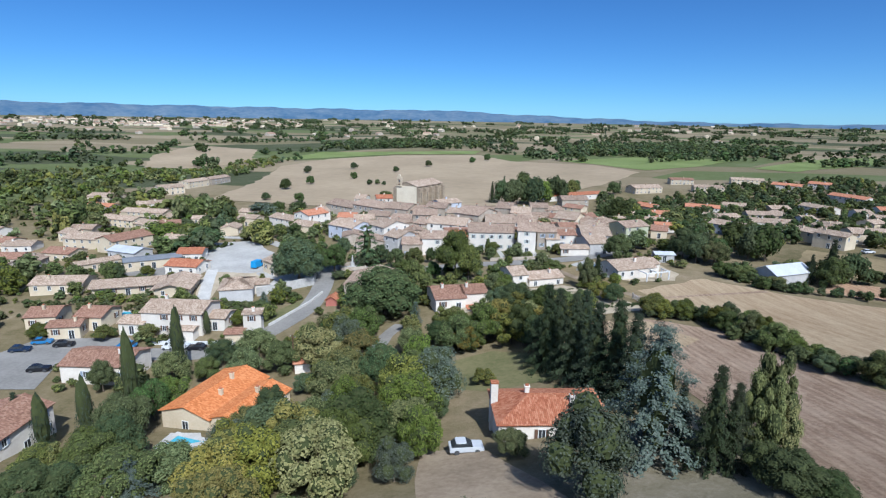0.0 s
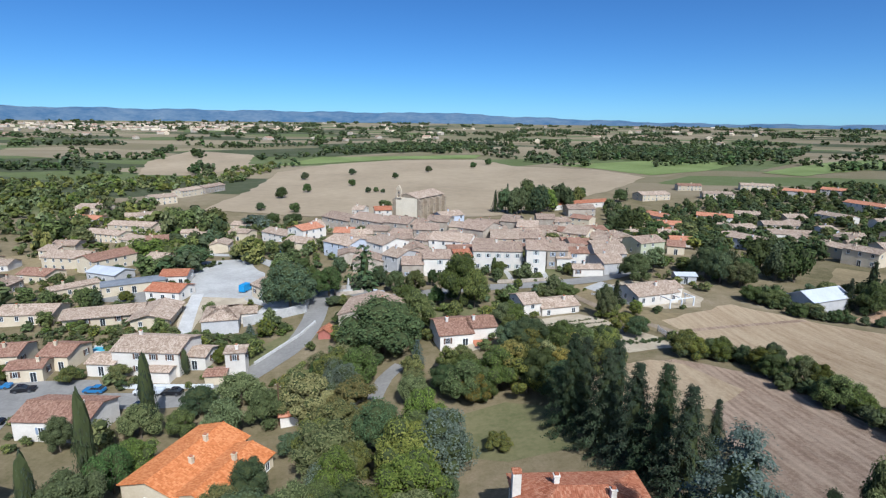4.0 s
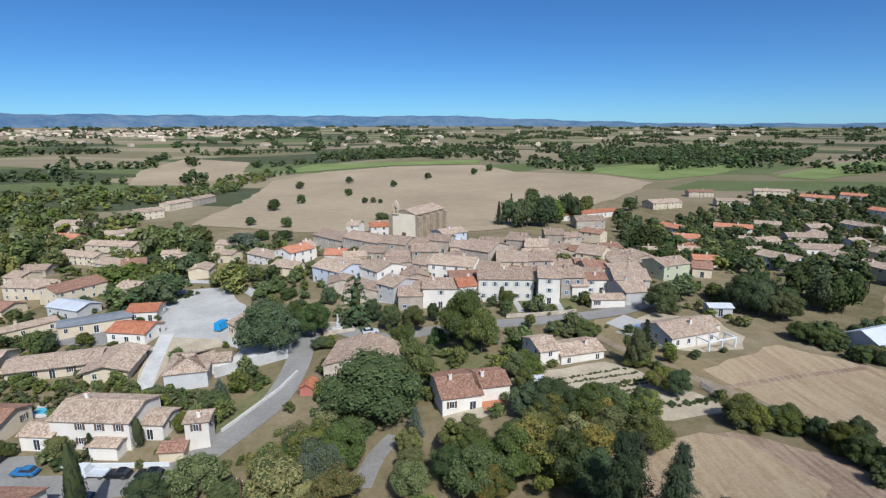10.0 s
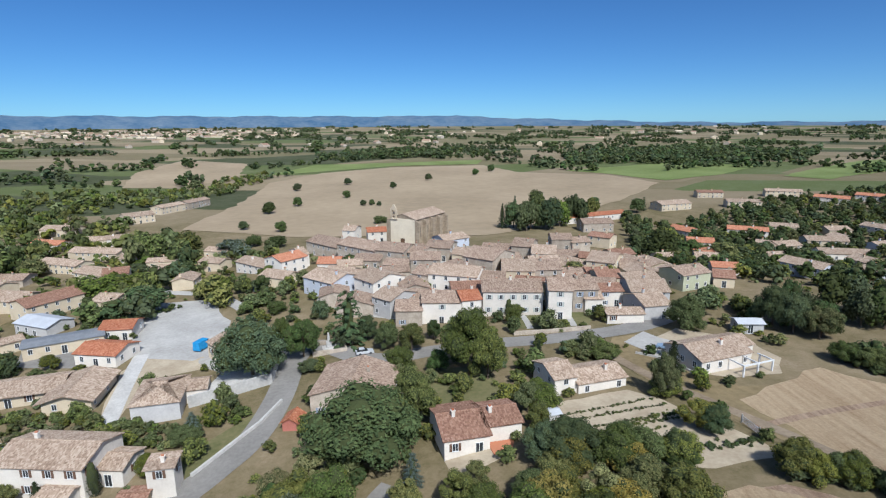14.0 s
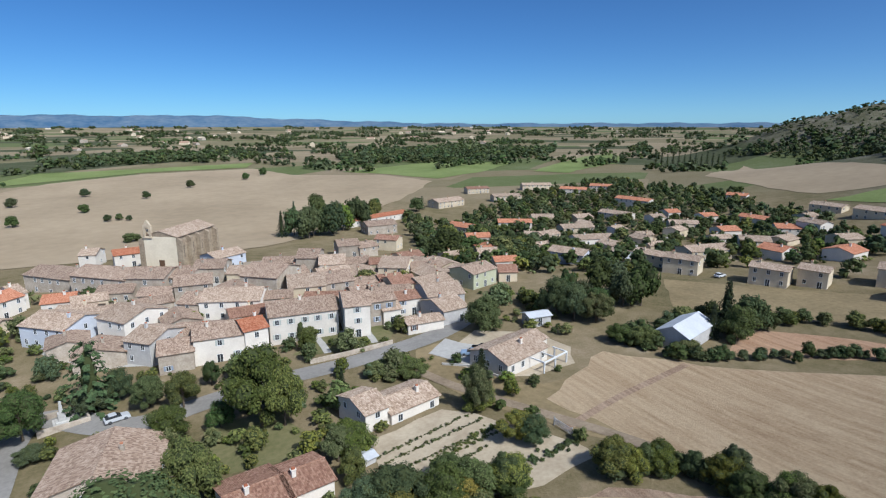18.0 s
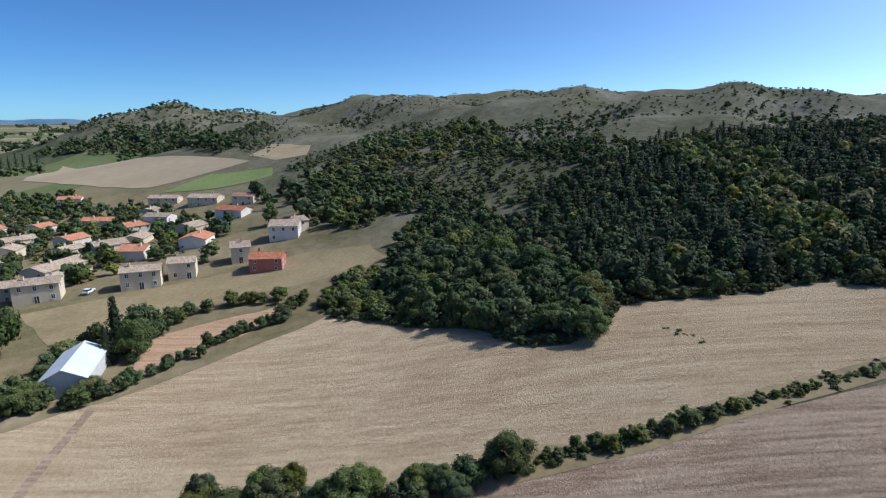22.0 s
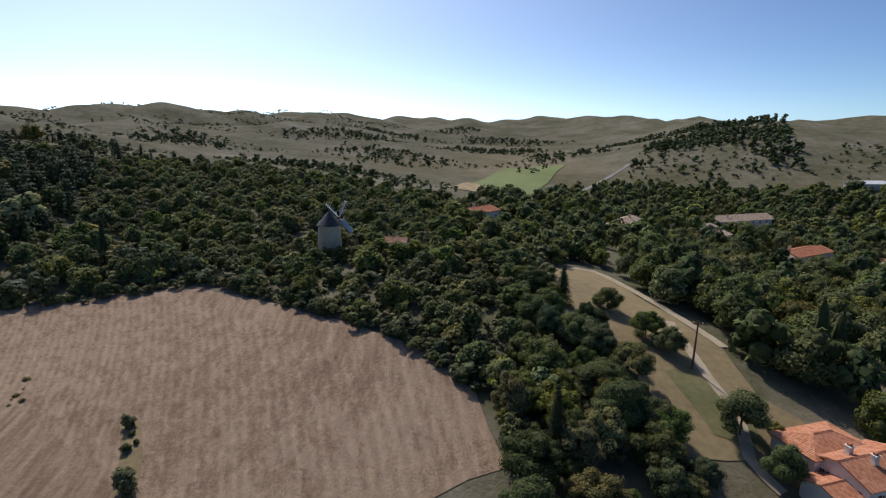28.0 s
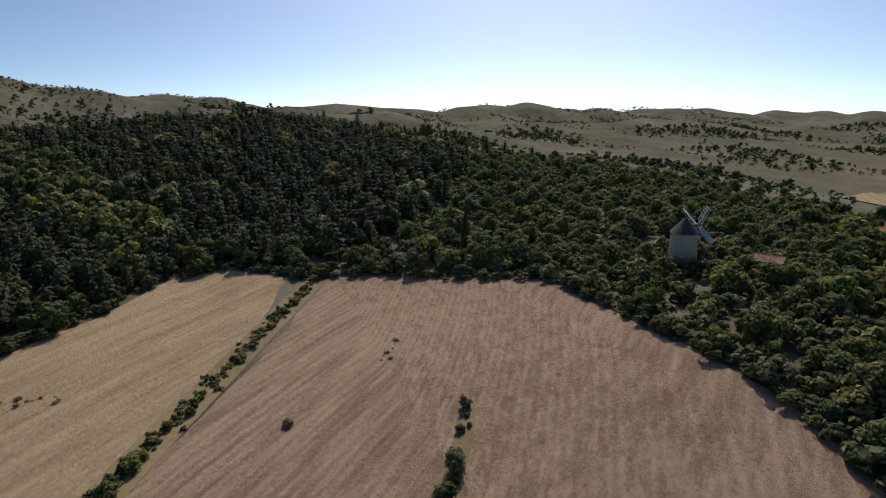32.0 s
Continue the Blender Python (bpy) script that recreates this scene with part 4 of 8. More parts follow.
def simple_shape(kind, k, level):
    """Crowns with fewer leaves, for plants that stay far: 1 middle, 2 far, 3 near, 4 nearest."""
    rng = random.Random(f"simple{kind}{k}{level}")
    if kind == "fir":
        v, f, w = crown_cone(rng, *((7, 34, 0.1, 0.62, 0.3) if level != 2 else (4, 10, 0.24, 0.7, 0.3)))
    elif level == 2:
        v, f, w = crown_broad(rng, 3, 9, 0.2, 0.85, 3, 5)
    elif kind == "shrub":
        v, f, w = crown_broad(rng, 4, 16, 0.14, 0.85, 3, 6)
    else:
        v, f, w = crown_broad(rng, *{1: (7, 24, 0.1), 3: (9, 56, 0.062), 4: (11, 105, 0.04)}[level], 0.85, 3, 6)
    return v, f, w


SIMPLE = {(k, n): [simple_shape(k, i, n) for i in range(4)] for k in ("broad", "dark", "yellow", "fir", "shrub", "silver") for n in (1, 2, 3, 4)}


def inside(x, y, poly):
    hit = False
    j = len(poly) - 1
    for i in range(len(poly)):
        (xi, yi), (xj, yj) = poly[i], poly[j]
        if (yi > y) != (yj > y) and x < (xj - xi) * (y - yi) / (yj - yi) + xi:
            hit = not hit
        j = i
    return hit


def scatter(poly, spacing, hmin, hmax, ratio, seed, keep=1.0):
    """Plants at uneven spacing inside an outline: rows of x, y, height, width."""
    rng = random.Random(seed)
    xs, ys = [p[0] for p in poly], [p[1] for p in poly]
    rows = []
    y = min(ys)
    while y < max(ys):
        x = min(xs)
        while x < max(xs):
            px, py = x + rng.uniform(-0.5, 0.5) * spacing, y + rng.uniform(-0.5, 0.5) * spacing
            if inside(px, py, poly) and rng.random() < keep:
                h = rng.uniform(hmin, hmax)
                rows.append((px, py, h, h * ratio * rng.uniform(0.8, 1.25)))
            x += spacing
        y += spacing
    return rows


def hedge(line, spacing, hmin, hmax, ratio, seed, spread=1.0):
    """Plants along a line."""
    rng = random.Random(seed)
    rows = []
    for (x0, y0), (x1, y1) in zip(line, line[1:]):
        n = max(1, int(math.hypot(x1 - x0, y1 - y0) / spacing))
        for k in range(n):
            t = (k + rng.random()) / n
            h = rng.uniform(hmin, hmax)
            rows.append((x0 + (x1 - x0) * t + rng.gauss(0, spread), y0 + (y1 - y0) * t + rng.gauss(0, spread), h, h * ratio * rng.uniform(0.8, 1.25)))
    return rows


# ---- fields, lawns, roads ----
drape("field_1", [(48.3, 138.6), (72.1, 153.5), (85.0, 139.4), (105.9, 123.4), (120.6, 111.0), (106.3, 86.2), (101.9, 75.7), (90.3, 66.7), (89.7, 59.4), (104.8, 48.2), (105.2, 24.8), (109.2, 8.1), (103.6, -0.6), (90.6, -3.4), (71.0, 30.4), (65.6, 44.3), (63.4, 54.7), (59, 66), (56, 83.5), (53.8, 118.9)], "earth_pale", label="harvested pale brown field", category="field")
drape("field_2", [(62, 52), (67.7, 33.6), (75.3, 12.1), (84.2, -6.7), (77.6, -10.8), (62.6, -16.4), (46.7, -18.8), (45.5, -17.6), (30.3, -7.9), (15.5, 3.1), (7.9, 10.1), (3.6, 16.6), (2, 27), (34.4, 42.0), (34.1, 49.3), (32.7, 57.5), (33.5, 72.1), (42.0, 107.8), (33.5, 111.4), (41.3, 112.7), (53, 104), (56, 80)], "earth_brown", label="ploughed brown field", category="field")
drape("field_3", [(95.9, 142.0), (110.3, 151.0), (122.2, 138.2), (132.3, 121.9), (120.0, 122.5), (104.5, 134.3)], "earth_red", label="reddish stubble strip", category="field")
drape("meadow_1", [(124.2, 191.2), (147.4, 163.8), (171.7, 133.7), (173.6, 111.7), (156.4, 101.9), (143.5, 127.1), (138.2, 139.7), (118.1, 152.5), (107.1, 169.3)], "dry_grass", label="dry brown meadow slope", category="meadow")
drape("lawn_1", [(-11.0, 144.4), (-7.6, 156.9), (3.5, 155.9), (8.5, 143.7), (6.9, 138.1), (-4.7, 139.9)], "lawn", label="worn garden lawn", category="lawn")
drape("lawn_2", [(0.2, 96.8), (7.8, 99.3), (13.9, 96.4), (17.2, 82.4), (6.6, 80.5), (1.2, 83.1)], "lawn", label="dry garden lawn", category="lawn")
drape("yard_1", [(-3.1, 45.7), (-3.4, 59.5), (3.7, 59.1), (9.2, 47.6), (11.0, 43.2), (4.7, 36.0), (-0.5, 36.6)], "garden_earth", label="bare earth yard", category="yard")
drape("lawn_3", [(-49.4, 130.7), (-41.5, 142.6), (-37.3, 147.4), (-39.2, 133.1), (-45.0, 124.4)], "lawn", label="green verge lawn", category="lawn")
drape("meadow_2", [(-218.4, 235.4), (-182.6, 246.7), (-140.2, 213.7), (-132.0, 173.4), (-168.5, 179.4)], "dry_grass", label="dry meadow", category="meadow")
drape("court_1", [(-79.3, 169.8), (-91.7, 190.5), (-95.7, 212.2), (-80.9, 212.2), (-64.9, 192.4), (-59.4, 174.5), (-64.0, 167.3)], "gravel", lift=0.1, label="pale gravel court", category="court")
drape("yard_2", [(-105.7, 165.4), (-114.4, 180.4), (-97.8, 183.3), (-83.8, 169.0), (-90.0, 164.5)], "asphalt", lift=0.1, label="grey school yard", category="yard")
drape("terrace_1", [(-54.5, 147.8), (-41.6, 155.3), (-43.2, 164.5), (-53.0, 162.0)], "concrete", lift=1.2, label="pale concrete terrace", category="terrace")
drape("yard_3", [(39.7, 166.2), (51.6, 175.9), (64.8, 168.6), (66.9, 158.1), (62.6, 150.3), (51.9, 147.9), (45.2, 150.4), (40.6, 157.7)], "pale_track", lift=0.1, label="bare earth round the new house", category="yard")
drape("drive_1", [(36.5, 167.2), (43.1, 173.9), (48.9, 166.5), (44.0, 157.1), (41.5, 158.3)], "gravel", lift=0.16, label="pale gravel drive", category="drive")
drape("garden_1", [(15.8, 138.4), (29.8, 142.7), (34.5, 138.9), (38.0, 132.4), (42.2, 127.4), (44.3, 123.6), (45.3, 119.6), (34.1, 116.8), (25.0, 118.7), (15.3, 126.1)], "pale_track", lift=0.08, label="dug kitchen garden with pale soil", category="garden")
drape("waste_1", [(34.6, 170.4), (40.8, 172.3), (44.7, 160.7), (44.4, 148.6), (51.3, 144.3), (61.9, 145.6), (56.4, 134.0), (54.7, 121.4), (51.1, 120.4), (44.4, 128.3), (39.5, 138.1), (33.6, 150.8), (32.2, 163.2)], "dry_grass", lift=0.05, label="bare tan ground round the new house", category="yard")
drape("field_4", [(-164.5, 366.0), (-175.8, 495.7), (-203.0, 639.5), (-166.1, 724.7), (-86.4, 776.1), (35.7, 789.6), (67.4, 687.3), (156.1, 631.6), (183.7, 553.8), (128.0, 470.0), (102.4, 439.0), (69.1, 393.2), (42.7, 359.4), (14.0, 322.0), (-2.0, 308.0), (-30.0, 312.0), (-62.0, 322.0), (-100.0, 338.0), (-120.2, 349.0)], "stubble_far", lift=0.25, step=12, label="wide harvested beige field", category="field")
drape("field_5", [(-343.4, 603.4), (-403.3, 732.2), (-427.2, 913.4), (-305.6, 853.3), (-260.2, 699.0), (-283.4, 609.3)], "stubble_far", lift=0.3, step=12, label="beige stubble field", category="field")
drape("field_6", [(-232.3, 708.8), (-198.0, 827.3), (-85.9, 846.6), (40.3, 886.6), (28.7, 809.5), (-88.2, 792.5), (-176.6, 738.9)], "crop_green", lift=0.4, step=12, label="green crop field", category="field")
drape("field_7", [(125.0, 692.8), (273.5, 770.9), (351.1, 693.6), (265.3, 606.1), (194.7, 569.9), (159.2, 643.7)], "crop_green", lift=0.3, step=12, label="green crop field", category="field")
drape("field_8", [(306.0, 575.8), (512.6, 764.9), (625.9, 848.8), (509.6, 668.5), (328.6, 542.4)], "crop_green", lift=0.35, step=12, label="green crop field", category="field")
drape("field_9", [(382.2, 419.3), (572.1, 540.4), (436.4, 346.3), (382.5, 258.4), (364.9, 234.5), (345.4, 257.6), (324.1, 281.2), (334.9, 321.9)], "stubble_far", lift=0.25, step=10, label="beige stubble field", category="field")
drape("field_10", [(381.7, 242.7), (407.2, 236.2), (379.4, 196.9), (356.7, 192.7), (356.4, 213.8)], "stubble", lift=0.25, step=10, label="tan stubble field", category="field")
drape("field_11", [(308.4, 266.4), (341.4, 251.5), (336.4, 208.0), (315.2, 200.0), (304.5, 227.3)], "crop_green", lift=0.25, step=10, label="green pasture", category="field")
drape("slope_1", [(-9.0, -21.0), (-19.0, -28.8), (-27.7, -29.7), (-30.3, -12.1), (-35.4, 3.0), (-33.8, 14.0), (-39.2, 21.6), (-31.8, 24.1), (-22.7, 25.0), (-18.0, 24.8), (-16.3, 15.6), (-17.6, 7.4), (-9.9, -2.1)], "dry_grass", lift=0.08, label="mown grass slope", category="meadow")
drape("lawn_4", [(-22.6, 10.7), (-26.9, 9.0), (-29.6, 18.9), (-29.3, 23.5), (-23.4, 21.5)], "lawn", lift=0.14, label="green grass on the slope", category="lawn")
drape("field_12", [(-28.9, -225.9), (-63.4, -301.5), (-107.8, -301.7), (-88.1, -262.9), (-54.2, -187.5)], "crop_green", lift=0.3, step=8, label="green valley field", category="field")
drape("field_13", [(-12.8, -190.3), (-30.3, -235.7), (-54.2, -187.5), (-44.9, -137.9), (-27.1, -176.1)], "stubble", lift=0.35, step=8, label="tan valley field", category="field")
drape("mill_yard", [(32.0, -41.6), (31.7, -48.6), (27.5, -48.5), (26.7, -40.3)], "gravel", lift=0.1, label="pale gravel round the mill", category="yard")
strip("road_1", [(-85.3, 110.5), (-77.1, 110.9), (-65.9, 111.3), (-53.9, 112.2), (-47.8, 115.5), (-44.3, 121.3), (-41.2, 127.3), (-38.1, 135.2), (-37.7, 148.9), (-39.8, 167.2), (-39.5, 175.2)], 6.0, "asphalt", label="grey asphalt village road")
strip("road_2", [(-39.7, 161.7), (-36.9, 174.2), (-21.0, 163.7), (-8.0, 166.0), (4.1, 168.6), (19.2, 170.1), (36.7, 174.7), (48.6, 181.0), (57.2, 188.3)], 6.0, "asphalt", lift=0.12, label="grey asphalt village street")
strip("drive_2", [(-11.7, 118.4), (-14.5, 113.5), (-15.7, 106.4)], 3.4, "asphalt", lift=0.12, label="grey garden drive", category="drive")
strip("track_1", [(31.4, 160.2), (35.7, 149.8), (45.7, 132.7), (52.2, 120.7), (55.5, 109.2)], 2.5, "garden_earth", lift=0.12, label="rutted earth track", category="track")
strip("track_2", [(45.0, 128.0), (61.3, 134.3), (83.1, 140.8)], 1.6, "earth_brown", lift=0.12, label="dark rut across the field", category="track")
strip("ramp_1", [(-78.3, 171.1), (-74.3, 158.4), (-68.4, 141.2)], 3.5, "concrete", lift=0.15, label="pale concrete ramp", category="path")
strip("track_3", [(-21.1, -27.9), (-27.1, -28.0), (-31.3, -14.1), (-36.0, 2.7)], 1.8, "pale_track", lift=0.15, label="pale path along the slope", category="path")
strip("track_4", [(-30.6, -4.0), (-29.4, 3.7), (-28.5, 11.2), (-28.3, 18.5), (-25.8, 24.5), (-27.0, 28.6)], 1.5, "pale_track", lift=0.15, label="stony white drive", category="drive")
strip("road_3", [(-139.0, -268.7), (-90.8, -213.0), (-81.4, -186.5), (-73.2, -146.4), (-76.6, -136.5)], 2.6, "asphalt", lift=0.3, label="grey valley road")
strip("road_4", [(158.8, 247.6), (182.8, 258.1), (213.2, 272.4), (238.2, 285.3)], 5.0, "gravel", lift=0.2, label="pale estate street")
drape("parking_1", [(-90.5, 91.8), (-101.1, 103.8), (-97.9, 108.6), (-95.3, 116.8), (-75.7, 119.3), (-72.0, 115.3), (-84.2, 110.3), (-78.9, 93.4)], "asphalt", lift=0.13, label="grey asphalt car park", category="road")
drape("meadow_3", [(22.4, 104.6), (29.9, 110.4), (36.6, 112.7), (41.8, 109.9), (44.2, 102.3), (46.2, 97.0), (37.8, 90.2), (23.4, 92.0), (17.9, 97.0)], "earth_pale", lift=0.13, label="golden stubble below the hedge", category="field")
strip("lane_1", [(-63.6, 200.5), (-80.1, 216.7), (-95.0, 223.4), (-108.7, 229.7)], 4.0, "gravel", lift=0.12, label="pale village lane", category="road")
drape("meadow_4", [(-107.9, 245.5), (-117.1, 277.7), (-112.7, 295.3), (-89.2, 249.7), (-86.9, 223.3)], "dry_grass", lift=0.08, label="dry grass plot", category="meadow")
drape("yard_4", [(-71.7, 144.7), (-78.3, 162.5), (-75.8, 170.2), (-61.6, 171.7), (-60.1, 162.8), (-69.5, 157.7), (-67.3, 143.5)], "pale_track", lift=0.08, label="bare pale bank", category="yard")
drape("garden_2", [(-33.2, 110.5), (-34.0, 116.5), (-29.2, 120.9), (-24.1, 115.7), (-23.5, 106.7)], "pale_track", lift=0.08, label="dug garden plot", category="garden")
drape("yard_5", [(-3.8, 121.9), (3.7, 127.3), (5.7, 121.9), (-2.3, 117.3)], "pale_track", lift=0.09, label="worn earth beside the house", category="yard")
drape("yard_6", [(-69.9, 180.2), (-54.2, 185.4), (-41.7, 177.9), (-40.5, 160.1), (-52.4, 159.2), (-60.7, 164.1)], "gravel", lift=0.08, label="pale village square", category="square")
drape("terrace_2", [(-44.0, 71.5), (-44.3, 77.3), (-39.2, 76.7), (-35.7, 70.3), (-37.9, 67.1)], "concrete", lift=0.12, label="pale paved terrace by the house", category="terrace")

# ---- houses ----
house(-149.5, 218.8, -12.8, -5, 17.1, 11.0, 5.2)
house(-130.5, 210.6, -10.5, 63, 16.4, 11.0, 5.0, "brown")
house(-117.3, 191.4, -9.4, -18, 12.5, 8.0, 3.5, "metal")
house(-118.1, 173.8, -8.8, 51, 13.1, 5.0, 3.2)
house(-231.4, 359.2, -15.9, -2, 19.2, 12.0, 4.1)
house(-209.5, 319.4, -15.8, -13, 18.5, 9.0, 4.2, "orange")
house(-170.5, 275.0, -14.9, -17, 22.0, 9.0, 4.4)
house(-141.6, 253.7, -13.3, -21, 16.6, 10.0, 4.6)
house(-132.5, 250.0, -12.0, 26, 8.6, 10.0, 4.3, "brown")
house(-169.5, 297.0, -15.0, -8, 25.3, 10.0, 4.4)
house(-189.1, 326.5, -15.3, 9, 11.4, 9.0, 4.1)
house(-180.6, 329.4, -15.0, 30, 10.3, 9.0, 4.1, "white")
house(-126.7, 273.6, -12.5, 13, 11.8, 7.0, 3.4)
house(-209.2, 397.7, -15.5, 48, 17.7, 12.0, 5.1)
house(-210.4, 439.9, -15.7, 72, 21.9, 10.0, 5.1)
house(-203.4, 465.1, -15.8, 76, 24.7, 10.0, 5.1, "stone")
house(-75.4, 247.0, -7.7, -34, 17.6, 9.0, 4.4, "white")
house(-61.1, 225.6, -5.7, -22, 10.5, 9.0, 3.8)
house(-54.0, 168.1, -6.7, -43, 11.6, 8.0, 4.0)
house(-63.8, 241.2, -5.2, 54, 11.1, 10.0, 5.4, "orange")
house(67.6, 174.0, -1.4, -0, 5.9, 4.0, 2.5, "metal")
house(149.2, 332.0, -11.4, -23, 18.6, 9.0, 4.2, "orange")
house(171.4, 338.8, -11.0, -21, 12.8, 9.0, 4.2)
house(136.6, 289.6, -9.9, -33, 9.4, 9.0, 4.3)
house(142.7, 288.8, -9.8, 14, 11.3, 9.0, 4.3, "cream")
house(167.9, 300.2, -10.1, -9, 17.4, 9.0, 4.3, "cream")
house(115.6, 229.5, -3.7, -58, 13.6, 9.0, 4.6, "blue")
house(154.0, 267.9, -8.1, -11, 18.5, 9.0, 3.9, "white")
house(249.9, 351.4, -7.7, -71, 24.2, 9.0, 5.5, "orange")
house(213.7, 324.4, -9.5, -68, 19.2, 9.0, 4.4, "white")
house(193.0, 423.9, -10.1, -8, 21.7, 9.0, 4.3)
house(252.3, 423.2, -7.7, -45, 20.3, 9.0, 4.4, "orange")
house(277.4, 422.5, -6.3, -48, 16.3, 9.0, 4.4, "orange")
house(240.8, 461.1, -7.9, -16, 24.2, 9.0, 4.4)
house(189.8, 468.5, -9.3, -4, 18.7, 9.0, 4.2, "brown")
house(137.2, 210.0, -2.0, -72, 12.4, 7.0, 4.5, "cream")
house(135.9, 195.4, -0.8, -60, 10.8, 7.0, 5.3, "cream")
house(158.4, 208.3, -1.5, -6, 17.3, 9.0, 4.4)
house(147.0, 172.7, 0.4, -64, 10.2, 7.0, 5.3, "cream")
house(155.2, 165.0, 1.1, -66, 7.5, 7.0, 5.2, "cream")
house(189.9, 213.7, -1.8, -37, 10.8, 9.0, 4.5)
house(225.6, 226.8, -1.8, -34, 9.7, 9.0, 4.6, "orange")
house(232.1, 219.0, -0.9, -90, 10.8, 8.0, 6.7, "white")
house(245.6, 258.1, -3.9, -80, 13.8, 8.0, 4.7, "orange")
house(296.2, 312.3, -1.6, -62, 11.5, 8.0, 4.7, "orange")
house(273.9, 219.4, 3.4, -88, 15.4, 9.0, 5.1)
house(263.0, 192.9, 6.1, -90, 10.7, 9.0, 4.9, "brown")
house(237.6, 187.3, 3.7, -101, 13.2, 9.0, 4.8, "orange_top")
house(192.9, 146.8, 5.0, -80, 10.1, 10.0, 5.7, "white")
house(199.5, 144.6, 6.8, -44, 4.8, 8.0, 4.4)
house(169.5, 153.4, 2.7, -65, 5.7, 8.0, 5.3)
house(282.7, 246.8, 1.5, -81, 15.0, 8.0, 5.0)
house(214.9, 274.6, -7.2, -31, 14.0, 8.0, 4.6)
house(-11.0, -75.7, 19.2, -138, 10.2, 7.0, 4.1, "orange_top")
house(-7.4, -48.2, 20.3, -145, 5.5, 6.0, 3.3, "white")
house(-120.3, -124.5, 7.4, -166, 28.9, 10.0, 4.5, "white")
house(-98.2, -110.3, 8.3, -153, 9.1, 6.0, 3.2, "white")
house(-92.4, -94.3, 8.1, -146, 15.2, 6.0, 3.4, "cream")
house(-110.6, -76.3, 6.1, -157, 18.0, 8.0, 3.9, "orange_top")
house(-135.4, -65.3, 4.5, 165, 13.8, 9.0, 3.9, "orange_top")
house(-220.1, -175.8, 16.3, 180, 17.3, 8.0, 3.7, "metal")
house(-62.8, -97.4, 11.2, -131, 18.6, 6.0, 4.7, "cream")
house(-96.3, -68.2, 7.1, -149, 9.7, 5.0, 3.3, "white")
house(160.2, 140.5, 2.8, -79, 9.5, 8.0, 4.2, "red")
house(-69.6, 101.4, -9.4, -0, 13.0, 9.0, 4.0, "white_red")
house(-67.9, 70.4, -7.6, 89, 15.2, 9.0, 5.0, "white_red")
house(-99.0, 125.4, -8.7, 11, 6.8, 8.0, 3.5, "brown")
house(-87.4, 126.5, -8.8, -1, 6.6, 8.0, 3.5, "brown")
house(-90.2, 119.6, -8.9, 12, 6.8, 5.0, 3.1, "brown")

house(-40.9, 214.3, -4.8, -36, 13.0, 12.2, 5.5, "blue")
house(-25.3, 209.8, -4.1, -45, 9.5, 12.2, 6.0, "white")
house(-19.1, 194.7, -4.4, -38, 7.0, 10.8, 5.5, "grey")
house(-14.4, 187.6, -4.2, 2, 6.8, 9.5, 4.5, "stone")
house(-5.7, 189.5, -3.9, 1, 10.4, 10.8, 6.0, "row")
house(1.0, 188.6, -3.4, 15, 5.2, 8.8, 6.2, "orange_top")
house(13.1, 193.9, -3.1, 0, 15.9, 12.2, 7.0, "row")
house(25.4, 189.9, -2.5, -5, 6.0, 12.2, 8.0, "row")
house(32.3, 194.5, -2.3, 3, 6.7, 10.8, 6.5, "stone")
house(40.0, 196.6, -2.1, 5, 6.7, 7.7, 4.6, "white_red")
house(34.6, 191.8, -2.2, 2, 4.6, 6.8, 4.0, "white")
house(50.5, 196.7, -1.9, -2, 10.1, 12.2, 5.0, "grey")
house(48.3, 187.8, -1.8, 13, 7.4, 10.8, 3.8, "grey")
house(40.5, 182.7, -2.0, 3, 9.3, 5.5, 2.6, "white")
house(68.1, 212.6, -1.8, 24, 10.8, 9.9, 5.0, "green")
house(80.7, 214.3, -1.8, -20, 5.8, 8.8, 3.2, "brown")
house(-1.5, 214.3, -3.0, -16, 15.2, 12.2, 5.5, "white")
house(-10.8, 216.9, -3.1, -27, 5.5, 10.8, 5.0, "stone")
house(-12.3, 232.4, -2.3, 0, 9.8, 10.8, 5.0, "stone")
house(-35.0, 248.4, -3.3, -37, 20.0, 12.2, 6.5, "stone")
house(-23.1, 241.1, -2.3, -22, 11.0, 12.2, 6.0, "stone")
house(-14.5, 239.7, -1.9, -32, 7.4, 10.8, 5.0, "stone")
house(-52.2, 309.0, -7.4, -8, 5.9, 10.8, 5.0, "white")
house(-37.4, 288.5, -4.1, 13, 8.2, 8.8, 5.0, "orange_top")
house(-51.7, 265.5, -5.5, -40, 19.7, 12.2, 6.0, "stone")
house(-46.4, 236.8, -4.0, 2, 7.7, 8.8, 4.0, "orange")
house(-7.2, 247.2, -1.6, -15, 9.1, 10.8, 5.0, "stone")
house(-4.1, 263.1, -2.0, 35, 11.5, 9.5, 5.0, "blue")
house(9.3, 231.0, -2.2, -35, 11.9, 14.9, 6.0, "stone")
house(17.9, 220.2, -2.4, -3, 10.1, 13.5, 5.0, "cream")
house(26.3, 220.6, -2.3, 5, 8.5, 12.2, 5.0, "stone")
house(23.7, 249.0, -2.4, -20, 7.1, 12.2, 6.0, "stone")
house(29.5, 240.3, -2.5, -10, 8.2, 12.2, 5.5, "white")
house(43.6, 284.6, -6.5, -1, 8.7, 10.8, 5.0, "stone")
house(50.5, 283.9, -7.2, 16, 8.5, 9.5, 4.5, "stone")
